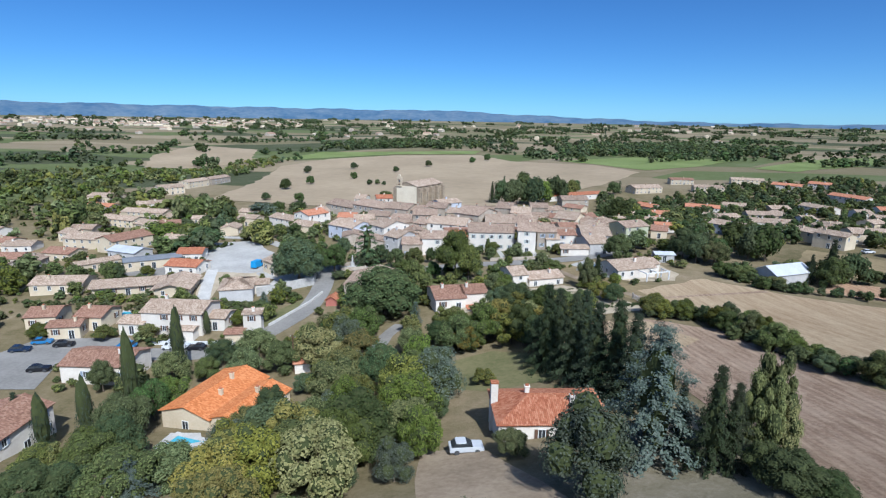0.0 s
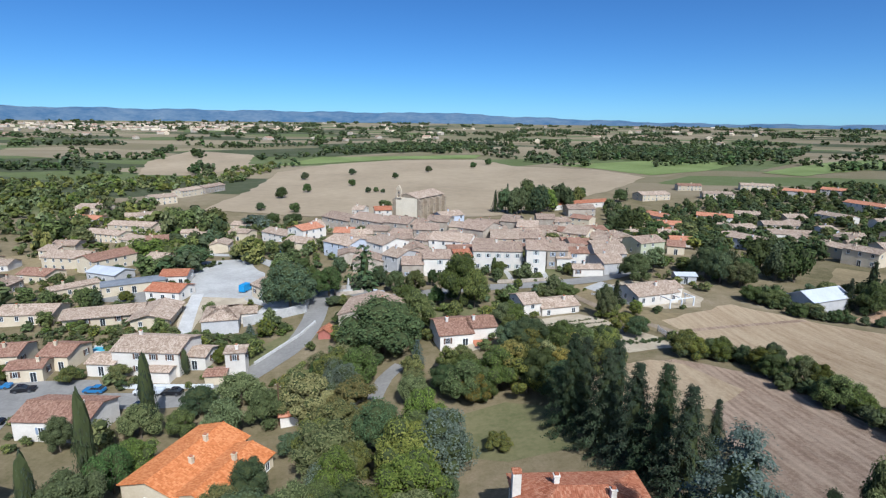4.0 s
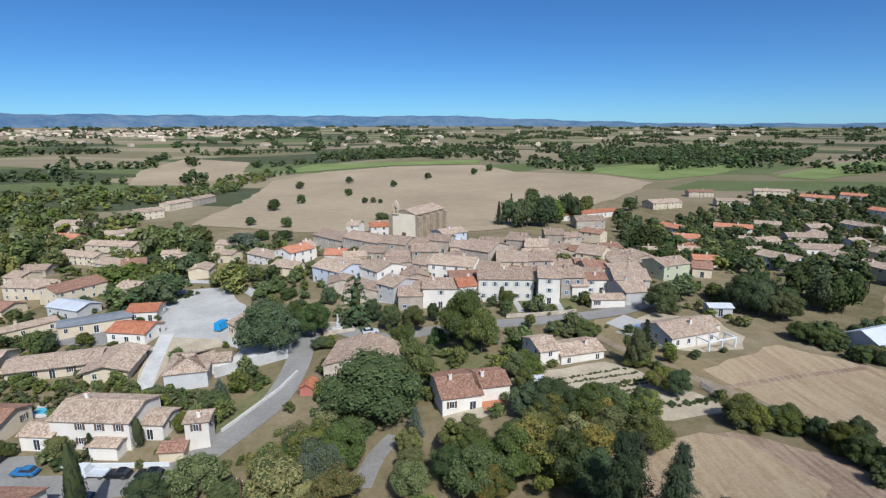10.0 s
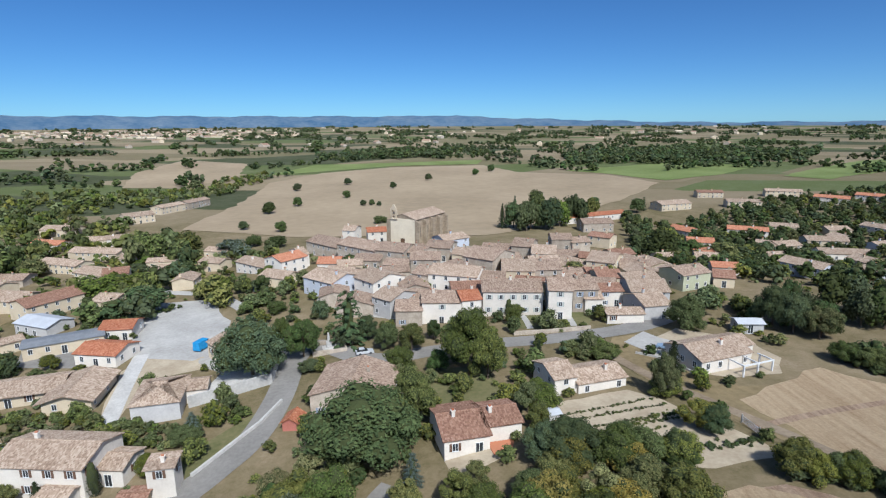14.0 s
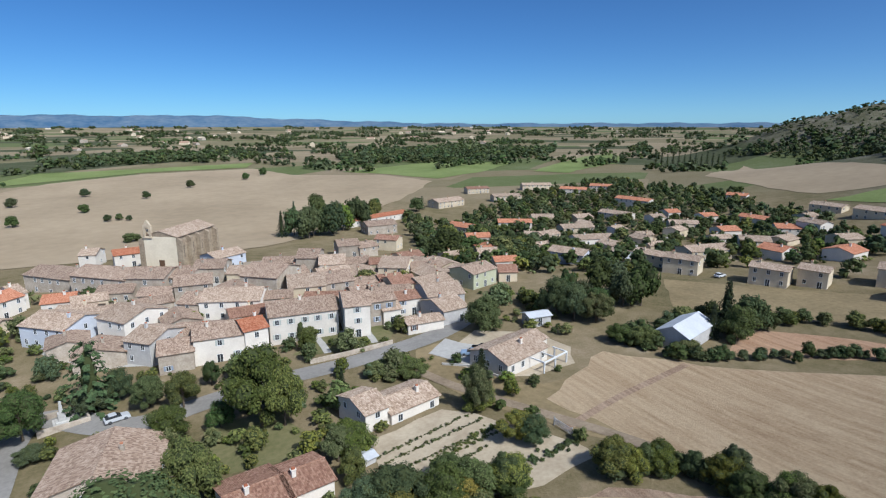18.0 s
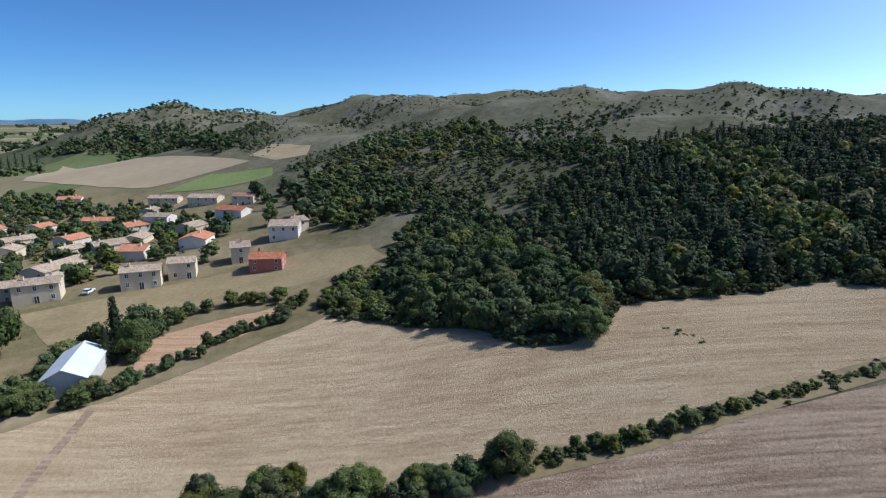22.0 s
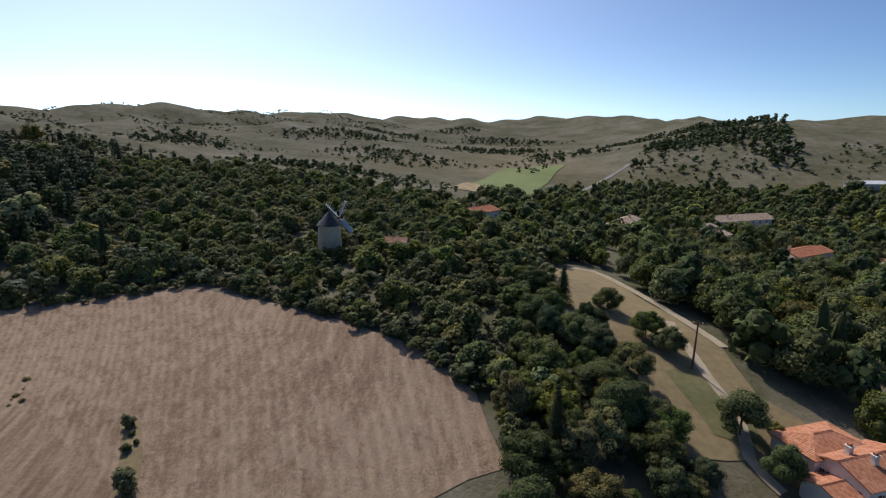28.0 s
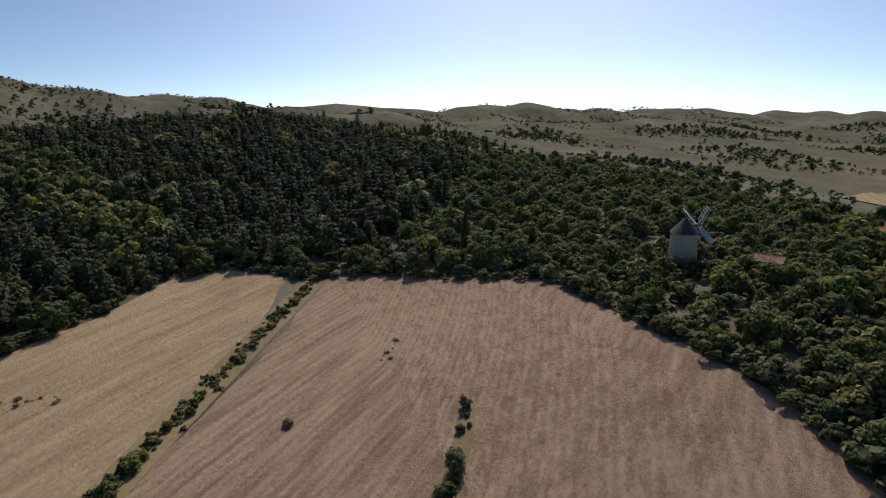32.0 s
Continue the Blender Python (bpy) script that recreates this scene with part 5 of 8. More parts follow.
house(48.7, 230.5, -2.4, -29, 9.0, 13.5, 5.0, "cream")
house(66.0, 299.5, -8.9, -36, 10.4, 8.8, 5.0, "brown")
house(75.2, 350.1, -11.5, 5, 16.6, 12.2, 5.0, "stone")
house(82.2, 382.7, -11.6, 26, 45.3, 8.8, 3.6, "orange_top")
house(143.8, 421.5, -11.1, 19, 24.0, 12.2, 4.5, "cream")
house(117.6, 335.9, -11.6, -60, 15.5, 9.9, 3.8, "orange")
house(-60.9, 248.3, -4.6, 40, 3.1, 10.8, 5.0, "white")

# ---- houses with a shape of their own ----

barn_b = house(-60.6, 147.2, -8.4, 16, 8.6, 11.5, 4.6, "grey", gable="hip", chimneys=0, windows=False, label="unrendered grey block house with a pale tile roof")
wing(barn_b, 6.2, 2.5, 0.4, 0, 4.2, 5.5, 3.6, "white", chimneys=0, windows=False)
school = house(-79.9, 151.2, -8.3, 11, 9.0, 12.5, 3.2, "brick", gable="depth", chimneys=0, pitch=0.28, over=0.9, name="school", label="low school wing with brick piers and a pale tile roof")
wing(school, -13.5, 2.6, 0, 9, 18.0, 8.5, 3.0, "cream", chimneys=0, pitch=0.25, over=0.8)
house(-114.0, 152.0, -8.4, 8, 14, 9, 2.8, "cream", name="school", label="school hall with a pale tile roof")
house(-100.5, 176.0, -7.6, 32, 17.0, 6.5, 3.0, "zinc", pitch=0.12, name="school", label="long low school building with grey roof and window band")
house(-91.0, 184.5, -7.4, 10, 8.0, 8.0, 3.2, "orange_top", chimneys=0, name="school", label="small white school block with a red tile roof")
house(-85.5, 169.5, -7.6, -6, 10.5, 8.5, 3.2, "orange_top", chimneys=0, name="school", label="white school block with a red tile roof")
villa_c = house(-66.3, 126.3, -9.0, -2, 14.6, 10.0, 5.6, "white", chimneys=1, label="white two-storey house with a pale tile roof beside the road")
wing(villa_c, -9.5, -3.0, 0.2, 0, 6.0, 6.0, 2.8, "white", chimneys=0)
wing(villa_c, 9.0, 1.0, 0.4, 0, 5.0, 6.0, 3.2, "white", chimneys=0)
wing(villa_c, 4.0, -6.3, 0, 0, 5.0, 3.0, 2.6, "white", chimneys=0, windows=False)
house(-47.4, 122.8, -8.6, 12, 4.0, 4.0, 5.6, "white", gable="side", pitch=0.05, chimneys=1, name="garage", label="small white cube garage with a flat roof")
house(-50.4, 119.4, -8.8, 8, 4.0, 4.0, 2.2, "brown", pitch=0.2, chimneys=0, windows=False, name="shed", label="lean-to shed with brown tiles")
villa_m = house(-1.7, 128.0, -2.0, 15, 7.2, 10.5, 3.3, "M", chimneys=1, pitch=0.275, label="white house with a brown tile roof and a terracotta terrace")
wing(villa_m, 6.5, 0, 0, 0, 5.8, 7.3, 3.74, "M", chimneys=1, pitch=0.275)
villa_w = house(16.7, 145.2, -2.2, 19, 4.6, 8.4, 4.4, "W", chimneys=0, label="white house with two stepped pale tile roofs")
wing(villa_w, 7.4, -1.1, 0, 0, 10.2, 7.5, 3.1, "W", chimneys=1)
villa_n = house(50.3, 156.3, -1.4, 22, 13.0, 10.0, 3.2, "N", chimneys=1, pitch=0.34, label="new single-storey house with pale pink tiles, under construction")
wing(villa_n, 8.6, 1.6, 0, 0, 4.6, 6.6, 3.0, "N", chimneys=0)
shed_s = house(92.5, 151.0, -1.2, 112, 7.4, 13.5, 3.6, "metal", gable="depth", pitch=0.5, windows=False, name="barn", label="barn with a shining pale metal roof among trees")
villa_a = house(12.6, 64.6, 3.4, 4, 14.0, 8.6, 3.4, "A", gable="hip", chimneys=2, pitch=0.36, label="white bungalow with a red-orange tile roof and tall chimney")
wing(villa_a, -6.9, 1.0, 0, 0, 0.9, 0.9, 6.2, "A", chimneys=0, windows=False, pitch=0.05, over=0.05)
villa_o = house(-40.4, 86.2, -7.8, -16, 9.4, 15.5, 3.4, "O", gable="depth", chimneys=2, pitch=0.3, label="house with a new bright orange tile roof")
wing(villa_o, 7.4, -1.2, 0.2, 0, 7.4, 12.5, 3.2, "O", gable="depth", chimneys=1, pitch=0.3)
villa_z = house(-36.0, 28.6, 9.3, 191, 8.2, 6.6, 3.4, "Z", chimneys=2, pitch=0.33, label="white house with layered orange tile roofs")
wing(villa_z, -1.0, 4.6, 0.1, 0, 8.0, 5.4, 3.5, "Z", gable="hip", chimneys=0, pitch=0.34)
wing(villa_z, -5.4, -0.8, -0.3, 0, 3.2, 4.6, 2.5, "Z", chimneys=0, pitch=0.25)
house(-21.5, 147.5, -6.2, -3, 15.0, 13.0, 4.6, "stone", gable="depth", chimneys=1, name="hall", label="old hall with a large weathered tile roof")
kiosk = house(-31.6, 138.2, -7.0, -5, 3.0, 3.4, 2.6, "red", gable="depth", chimneys=0, windows=False, pitch=0.6, name="kiosk", label="small red-trimmed shelter by the road")


hut = house(-29.8, 101.6, ground_z(-29.8, 101.6) - 0.1, 12, 3.0, 2.8, 2.3, "Z", chimneys=0, windows=False, pitch=0.35, name="shed", label="small white garden shed with an orange tile roof")


def patio(root, x0, x1, y0, y1, z, material, name="terrace"):
    bm = bmesh.new()
    block(bm, x0, x1, y0, y1, z - 1.6, z)
    bmesh.ops.bevel(bm, geom=[e for e in bm.edges if e.verts[0].co.z > z - 0.1 and e.verts[1].co.z > z - 0.1], offset=0.05, segments=1, affect="EDGES")
    return part(name, bm, material, root)


patio(villa_m, 3.65, 9.6, -7.0, -3.75, 1.0, "tiles_salmon")
patio(villa_n, -3.0, 9.5, -9.0, -5.05, 0.12, "concrete")
patio(villa_w, 2.5, 12.4, -6.6, -4.9, 0.3, "concrete")
patio(villa_o, -4.6, 3.6, -13.0, -7.8, 0.1, "concrete")
for k, (x, y) in enumerate(((0.5, -8.6), (4.2, -8.6), (8.2, -8.6), (8.2, -5.6))):
    bm = bmesh.new()
    block(bm, x - 0.14, x + 0.14, y - 0.14, y + 0.14, 0, 2.5)
    part("pergola_post", bm, "frame_white", villa_n)
for x0, x1, y0, y1 in ((0.3, 8.4, -8.72, -8.48), (8.08, 8.32, -8.5, -5.05), (4.08, 4.32, -8.5, -5.05), (0.38, 0.62, -8.5, -5.05)):
    bm = bmesh.new()
    block(bm, x0, x1, y0, y1, 2.5, 2.75)
    part("pergola_beam", bm, "frame_white", villa_n)

# ---- church ----
church = tagged(new("church"), "tall stone church with buttresses and a bell gable", "church")
church.matrix_basis = pose(-17.8, 276.2, -1.7, 0, 0, -30)
bm = bmesh.new()
block(bm, -6.2, 6.2, -11.3, 11.3, -2.5, 11.6)
for s in (-1, 1):
    y = 11.3 * s
    vs = [bm.verts.new(p) for p in ((-6.2, y, 11.6), (6.2, y, 11.6), (0, y, 13.4))]
    ws = [bm.verts.new((v.co.x, y - 0.5 * s, v.co.z)) for v in vs]
    bm.faces.new(vs if s < 0 else vs[::-1])
    bm.faces.new(ws[::-1] if s < 0 else ws)
part("nave_wall", bm, "church_dark", church)
bm = bmesh.new()
block(bm, -5.9, 5.9, -11.36, -11.25, -2.5, 11.5)
part("facade_plaster", bm, "church_plaster", church, "pale smooth front wall")
for s in (-1, 1):
    bm = bmesh.new()
    slab(bm, (s * 6.7, -11.5, 11.55), (s * 6.7, 11.8, 11.55), (0, 11.8, 13.6), (0, -11.5, 13.6), 0.2)
    part("roof_slope", bm, "tiles_pale", church)
for s in (-1, 1):
    for k in range(5):
        bm = bmesh.new()
        y = -10.8 + k * 5.4
        vs = block(bm, s * 6.15, s * 7.9, y - 0.55, y + 0.55, -2.5, 10.0) if s > 0 else block(bm, -7.9, -6.15, y - 0.55, y + 0.55, -2.5, 10.0)
        vs = block(bm, 6.15, 7.9, y - 0.55, y + 0.55, 10.0, 11.3) if s > 0 else block(bm, -7.9, -6.15, y - 0.55, y + 0.55, 10.0, 11.3)
        for v in vs:
            if v.co.z > 10 and abs(v.co.x) > 7:
                v.co.z = 10.3
        part("buttress", bm, "church_dark", church)
for k in range(4):
    bm = bmesh.new()
    y = -8.1 + k * 5.4
    block(bm, 6.12, 6.28, y - 0.5, y + 0.5, 4.0, 8.0)
    part("lancet_window", bm, "glass_dark", church)
bm = bmesh.new()
for x0, x1, z0, z1 in ((-5.6, -4.9, 11.3, 14.6), (-3.5, -2.8, 11.3, 14.6), (-5.6, -2.8, 14.6, 15.4)):
    block(bm, x0, x1, -11.7, -10.7, z0, z1)
vs = block(bm, -5.4, -3.0, -11.6, -10.8, 15.4, 17.0)
for v in vs:
    if v.co.z > 16:
        v.co.x = -4.2 + (v.co.x + 4.2) * 0.15
block(bm, -5.9, -2.5, -11.8, -10.6, 11.0, 11.3)
part("bell_gable", bm, "church_stone", church)
bm = bmesh.new()
bmesh.ops.create_cone(bm, cap_ends=True, segments=10, radius1=0.45, radius2=0.22, depth=0.8, matrix=Matrix.Translation((-4.2, -11.2, 13.6)))
part("bell", bm, "dark_metal", church)
bm = bmesh.new()
block(bm, -1.0, 1.0, -11.44, -11.3, 0, 3.4)
part("door", bm, "wood_dark", church)
FOOTPRINTS.append((-18.3, 276.5, 11))

# ---- windmill ----
mill = tagged(new("windmill"), "round cream stone windmill with a dark cone cap and sails", "windmill")
mill.matrix_basis = pose(25.2, -30.6, ground_z(25.2, -30.6) - 1.3, 0, 0, 0)
bm = bmesh.new()
rings = []
for k in range(7):
    r = 2.55 - 0.42 * k / 6
    rings.append([bm.verts.new((r * math.cos(2 * math.pi * j / 28), r * math.sin(2 * math.pi * j / 28), -1.5 + 9.0 * k / 6)) for j in range(28)])
for a, b in zip(rings, rings[1:]):
    for j in range(28):
        bm.faces.new((a[j], a[(j + 1) % 28], b[(j + 1) % 28], b[j]))
bm.faces.new(rings[-1])
part("tower", bm, "church_stone", mill)
bm = bmesh.new()
bmesh.ops.create_cone(bm, cap_ends=True, segments=28, radius1=2.4, radius2=0.05, depth=2.7, matrix=Matrix.Translation((0, 0, 8.85)))
cap = part("cap", bm, "slate", mill, "dark slate cone cap")
AX = Vector((-0.65, -0.72, 0.1)).normalized()
hub = AX * 2.6 + Vector((0, 0, 8.3))
side = AX.cross(Vector((0, 0, 1))).normalized()
up = side.cross(AX)
fr = Matrix((side, AX, up)).transposed().to_4x4()
fr.translation = hub
bm = bmesh.new()
bmesh.ops.create_cone(bm, cap_ends=True, segments=12, radius1=0.25, radius2=0.25, depth=3.0, matrix=Matrix.Rotation(radians(90), 4, "X") @ Matrix.Translation((0, 0, 1.2)))
part("sail_shaft", bm, "wood_dark", mill).matrix_basis = fr
for k in range(4):
    a = 125 + 90 * k
    bm = bmesh.new()
    block(bm, -0.09, 0.09, -0.09, 0.09, 0.2, 4.2)
    for j in range(7):
        block(bm, -0.62, 0.62, -0.03, 0.03, 1.0 + j * 0.5, 1.07 + j * 0.5)
    arm = part("sail_arm", bm, "frame_white", mill)
    arm.matrix_basis = fr @ Matrix.Rotation(radians(a), 4, "Y")
    if k == 0:
        bm = bmesh.new()
        block(bm, -0.6, 0.6, -0.07, -0.035, 0.9, 4.1)
        part("sail_cloth", bm, "sail_blue", arm, "pale blue sail boards")
bm = bmesh.new()
block(bm, -0.45, 0.45, 2.3, 2.5, 0.2, 2.2)
part("door", bm, "wood_dark", mill)
house(12.6, -33.5, ground_z(12.6, -33.5) - 1.0, 170, 4.6, 4.0, 3.2, "white_red", chimneys=0, name="cabin", label="small white cabin with a red roof in the scrub")

# ---- smaller houses that fill the village ----
def infill(poly, seed, gap, tries, styles, shown=True):
    rng = random.Random(seed)
    xs, ys = [p[0] for p in poly], [p[1] for p in poly]
    for _ in range(tries):
        x, y = rng.uniform(min(xs), max(xs)), rng.uniform(min(ys), max(ys))
        wide, deep = rng.uniform(7, 12), rng.uniform(7, 10)
        r = (wide + deep) * 0.27
        if inside(x, y, poly) and all(math.hypot(x - a, y - b) > (k + r) * gap for a, b, k in FOOTPRINTS):
            house(x, y, ground_z(x, y) - 0.3, rng.choice((8, 14, -12, 98)) + rng.uniform(-6, 6), wide, deep, rng.uniform(2.8, 4.4), rng.choice(styles), sides=False, windows=shown)


ESTATEIN = [(88, 215), (120, 225), (150, 210), (185, 175), (225, 190), (260, 240), (240, 330), (180, 350), (120, 330), (80, 290), (72, 250)]
CORE = [(-46, 208), (-42, 240), (-30, 256), (-4, 252), (30, 254), (62, 252), (70, 222), (48, 198), (34, 200), (-2, 200), (-12, 186), (-30, 192)]
infill(CORE, 71, 0.8, 700, ("stone", "stone", "stone", "", "brown", ""))
LEFTQ = [(-150, 178), (-118, 196), (-96, 222), (-66, 232), (-60, 262), (-130, 300), (-190, 300), (-230, 262), (-190, 220)]
infill(LEFTQ, 72, 1.5, 90, ("", "", "stone", "brown", "white"))
infill(ESTATEIN, 73, 1.6, 170, ("orange", "white", "cream", "", "", "blue"), False)
drape("village_ground", CORE, "gravel", lift=0.07, label="paved lanes and courtyards of the village", category="pavement")

# ---- vehicles ----
CAR_MESHES = {}


def car_meshes(paint, long, wide, high, van):
    key = (paint, long, van)
    if key in CAR_MESHES:
        return CAR_MESHES[key]
    w = wide / 2

    def hull(profile, half, taper, name, mat):
        bm = bmesh.new()
        sides = []
        for s in (-1, 1):
            sides.append([bm.verts.new((x, s * (half - (taper if z > 0.9 else 0)), z)) for x, z in profile])
        n = len(profile)
        bm.faces.new(sides[0])
        bm.faces.new(sides[1][::-1])
        for i in range(n):
            bm.faces.new((sides[0][i], sides[1][i], sides[1][(i + 1) % n], sides[0][(i + 1) % n]))
        bmesh.ops.recalc_face_normals(bm, faces=bm.faces[:])
        bmesh.ops.bevel(bm, geom=bm.edges[:], offset=0.05, segments=2, affect="EDGES")
        me = bpy.data.meshes.new(name)
        bm.to_mesh(me)
        bm.free()
        me.materials.append(MATS[mat])
        return me
    L = long / 2
    if van:
        body = hull([(-L, 0.3), (L, 0.3), (L, 0.95), (L - 0.5, 1.1), (L - 1.1, high), (-L + 0.05, high), (-L, 0.9)], w, 0.1, "body", paint)
        glass = hull([(L - 1.6, 1.2), (L - 0.62, 1.15), (L - 1.12, high - 0.12), (L - 1.6, high - 0.12)], w - 0.06, 0.0, "glass", "glass_dark")
    else:
        body = hull([(-L, 0.3), (L, 0.3), (L, 0.7), (L - 0.2, 0.82), (L - 1.2, 0.92), (-L + 0.5, 0.95), (-L, 0.85)], w, 0.02, "body", paint)
        glass = hull([(L - 1.3, 0.9), (L - 2.0, high - 0.06), (-L + 0.75, high - 0.06), (-L + 0.2, 0.9)], w - 0.1, 0.06, "cabin", "glass_dark")
    roof = hull([(L - 2.05, high - 0.08), (L - 2.2, high), (-L + 0.9, high), (-L + 0.7, high - 0.08)], w - 0.14, 0.03, "roof", paint)
    bm = bmesh.new()
    bmesh.ops.create_cone(bm, cap_ends=True, segments=14, radius1=0.32, radius2=0.32, depth=0.22, matrix=Matrix.Rotation(radians(90), 4, "X"))
    wheel = bpy.data.meshes.new("wheel")
    bm.to_mesh(wheel)
    bm.free()
    wheel.materials.append(MATS["dark_metal"])
    CAR_MESHES[key] = (body, glass, roof, wheel)
    return CAR_MESHES[key]


def car(x, y, turn, paint, words, long=4.1, wide=1.75, high=1.45, van=False):
    body, glass, roof, wheel = car_meshes(paint, long, wide, high, van)
    root = tagged(new("van" if van else "car"), words, "van" if van else "car", "parked vehicles")
    root.matrix_basis = pose(x, y, ground_z(x, y) + 0.13, 0, 0, turn)
    shared("body", body, root)
    shared("glass", glass, root)
    if not van:
        shared("roof", roof, root)
    for sx in (-1, 1):
        for sy in (-1, 1):
            shared("wheel", wheel, root, pose(sx * long * 0.3, sy * (wide / 2 - 0.1), 0.32))
    return root


car(-73.3, 114.2, 180, "paint_blue", "small blue car parked by the road")
truck = car(-63.6, 114.0, 180, "paint_white", "white pickup truck with an open bed parked by the road", 2.6, 1.9, 2.1, True)
bm = bmesh.new()
block(bm, -4.6, -1.35, -0.95, 0.95, 0.65, 0.8)
for x0, x1, y0, y1 in ((-4.6, -1.35, -0.95, -0.88), (-4.6, -1.35, 0.88, 0.95), (-4.6, -4.53, -0.88, 0.88)):
    block(bm, x0, x1, y0, y1, 0.8, 1.15)
part("truck_bed", bm, "metal_roof", truck)
for sy in (-1, 1):
    shared("wheel", truck.children[-2].data, truck, pose(-3.6, sy * 0.8, 0.32))
car(-57.3, 113.9, 180, "paint_black", "black car parked by the road")
car(-52.0, 113.8, 182, "paint_black", "black estate car parked by the road", 4.4)
car(-60.2, 108.4, 5, "paint_dark_blue", "dark blue car on the road")
car(-23.2, 166.8, 20, "paint_silver", "silver car on the village street")
car(44.4, 162.8, 150, "paint_silver_blue", "pale blue car on the gravel drive")
car(47.6, 164.2, 150, "paint_black", "dark car on the gravel drive")
car(53.4, 185.0, 60, "paint_dark_blue", "dark car at the roadside")
car(140.6, 184.7, 10, "paint_white", "white car on the estate street")
car(2.0, 58.2, 8, "paint_silver", "white-silver car parked beside the bungalow")
for x, y, c, w in ((-94.3, 109.8, "paint_dark_blue", "dark blue car in the car park"), (-92.6, 114.2, "paint_blue", "blue car in the car park"), (-87.1, 113.4, "paint_black", "dark car in the car park"), (-83.7, 101.2, "paint_black", "black car on the car park road")):
    car(x, y, 15, c, w)
lorry = car(-64.6, 174.0, 75, "tarp_blue", "blue box truck on the gravel court", 4.6, 2.0, 2.4, True)

# ---- village square, pools ----
monument = tagged(new("monument"), "pale stone memorial inside a low square wall", "monument")
monument.matrix_basis = pose(-32.5, 171.0, ground_z(-32.5, 171.0), 0, 0, 18)
for x0, x1, y0, y1 in ((-4, 4, -3.2, -2.8), (-4, 4, 2.8, 3.2), (-4, -3.6, -2.8, 2.8), (3.6, 4, -2.8, 2.8)):
    bm = bmesh.new()
    block(bm, x0, x1, y0, y1, -0.6, 1.1)
    bmesh.ops.bevel(bm, geom=[e for e in bm.edges if min(v.co.z for v in e.verts) > 1], offset=0.08, segments=2, affect="EDGES")
    part("low_wall", bm, "stone_wall", monument)
for name, r, z0, z1 in (("step", 1.5, -0.4, 0.3), ("step", 1.1, 0.3, 0.6), ("plinth", 0.6, 0.6, 2.0), ("column", 0.32, 2.0, 4.2)):
    bm = bmesh.new()
    vs = block(bm, -r, r, -r, r, z0, z1)
    for v in vs:
        if name == "column" and v.co.z > 4:
            v.co.x *= 0.6
            v.co.y *= 0.6
    bmesh.ops.bevel(bm, geom=bm.edges[:], offset=0.05, segments=1, affect="EDGES")
    part(name, bm, "concrete", monument)


def pool(x, y, wide, deep, turn, words="small blue garden pool with a pale stone rim"):
    root = tagged(new("swimming_pool"), words, "pool")
    root.matrix_basis = pose(x, y, ground_z(x, y) + 0.05, 0, 0, turn)
    w, d = wide / 2, deep / 2
    bm = bmesh.new()
    block(bm, -w, w, -d, d, -0.9, 0.12)
    part("water", bm, "pool_blue", root)
    for x0, x1, y0, y1 in ((-w - 0.8, w + 0.8, -d - 0.8, -d), (-w - 0.8, w + 0.8, d, d + 0.8), (-w - 0.8, -w, -d, d), (w, w + 0.8, -d, d)):
        bm = bmesh.new()
        block(bm, x0, x1, y0, y1, -0.9, 0.22)
        part("rim", bm, "concrete", root)


house(-52.8, 74.0, ground_z(-52.8, 74.0) - 0.2, 20, 3.4, 3.0, 2.0, "orange", windows=False, chimneys=0, name="shed", label="small shed with a bright orange tile roof")
pool(-39.6, 72.2, 5.0, 3.0, -16, "bright blue pool beside a pale terrace")
pool(-66.0, 221.3, 5.5, 3.2, 20)
pool(-84.0, 133.2, 4.0, 2.4, -5, "round blue covered pool behind the house")
pool(-110.5, -40.6, 8, 4, 10)
house(14.0, 132.8, -1.6, 20, 2.2, 2.0, 1.8, "metal", windows=False, name="greenhouse", label="small greenhouse with a pale roof in the garden")
drape("lawn_5", [(9.0, 180.0), (14.5, 187.5), (29.0, 189.5), (36.0, 188.0), (31.0, 178.5), (20.0, 177.6)], "lawn", lift=0.07, label="front gardens with small lawns", category="lawn")
for x0, y0, x1, y1 in ((16.5, 177.5, 15.5, 188.5), (22.5, 178.0, 21.5, 189.5), (27.5, 178.5, 27.2, 190.0)):
    strip("garden_path", [(x0, y0), ((x0 + x1) / 2 + 0.2, (y0 + y1) / 2), (x1, y1)], 1.6, "gravel", lift=0.14, label="pale path to a front door", category="path")

# ---- poles, walls, garden things ----
def pole(x, y, high, words="dark wooden power pole"):
    root = tagged(new("power_pole"), words, "pole")
    root.matrix_basis = pose(x, y, ground_z(x, y), 0, 1.0, PICK.uniform(0, 360))
    bm = bmesh.new()
    bmesh.ops.create_cone(bm, cap_ends=True, segments=10, radius1=0.16, radius2=0.1, depth=high + 0.6, matrix=Matrix.Translation((0, 0, high / 2 - 0.3)))
    part("post", bm, "wood_dark", root)
    bm = bmesh.new()
    block(bm, -0.7, 0.7, -0.06, 0.06, high - 0.5, high - 0.38)
    arm = part("cross_arm", bm, "wood_dark", root)
    for k in (-0.6, 0, 0.6):
        bm = bmesh.new()
        bmesh.ops.create_cone(bm, cap_ends=True, segments=8, radius1=0.07, radius2=0.04, depth=0.2, matrix=Matrix.Translation((k, 0, high - 0.28)))
        part("insulator", bm, "concrete", arm)


pole(-27.0, 9.6, 7.0)
pole(-26.0, 35.5, 7.0)
pole(-31.5, 101.0, 8.0)


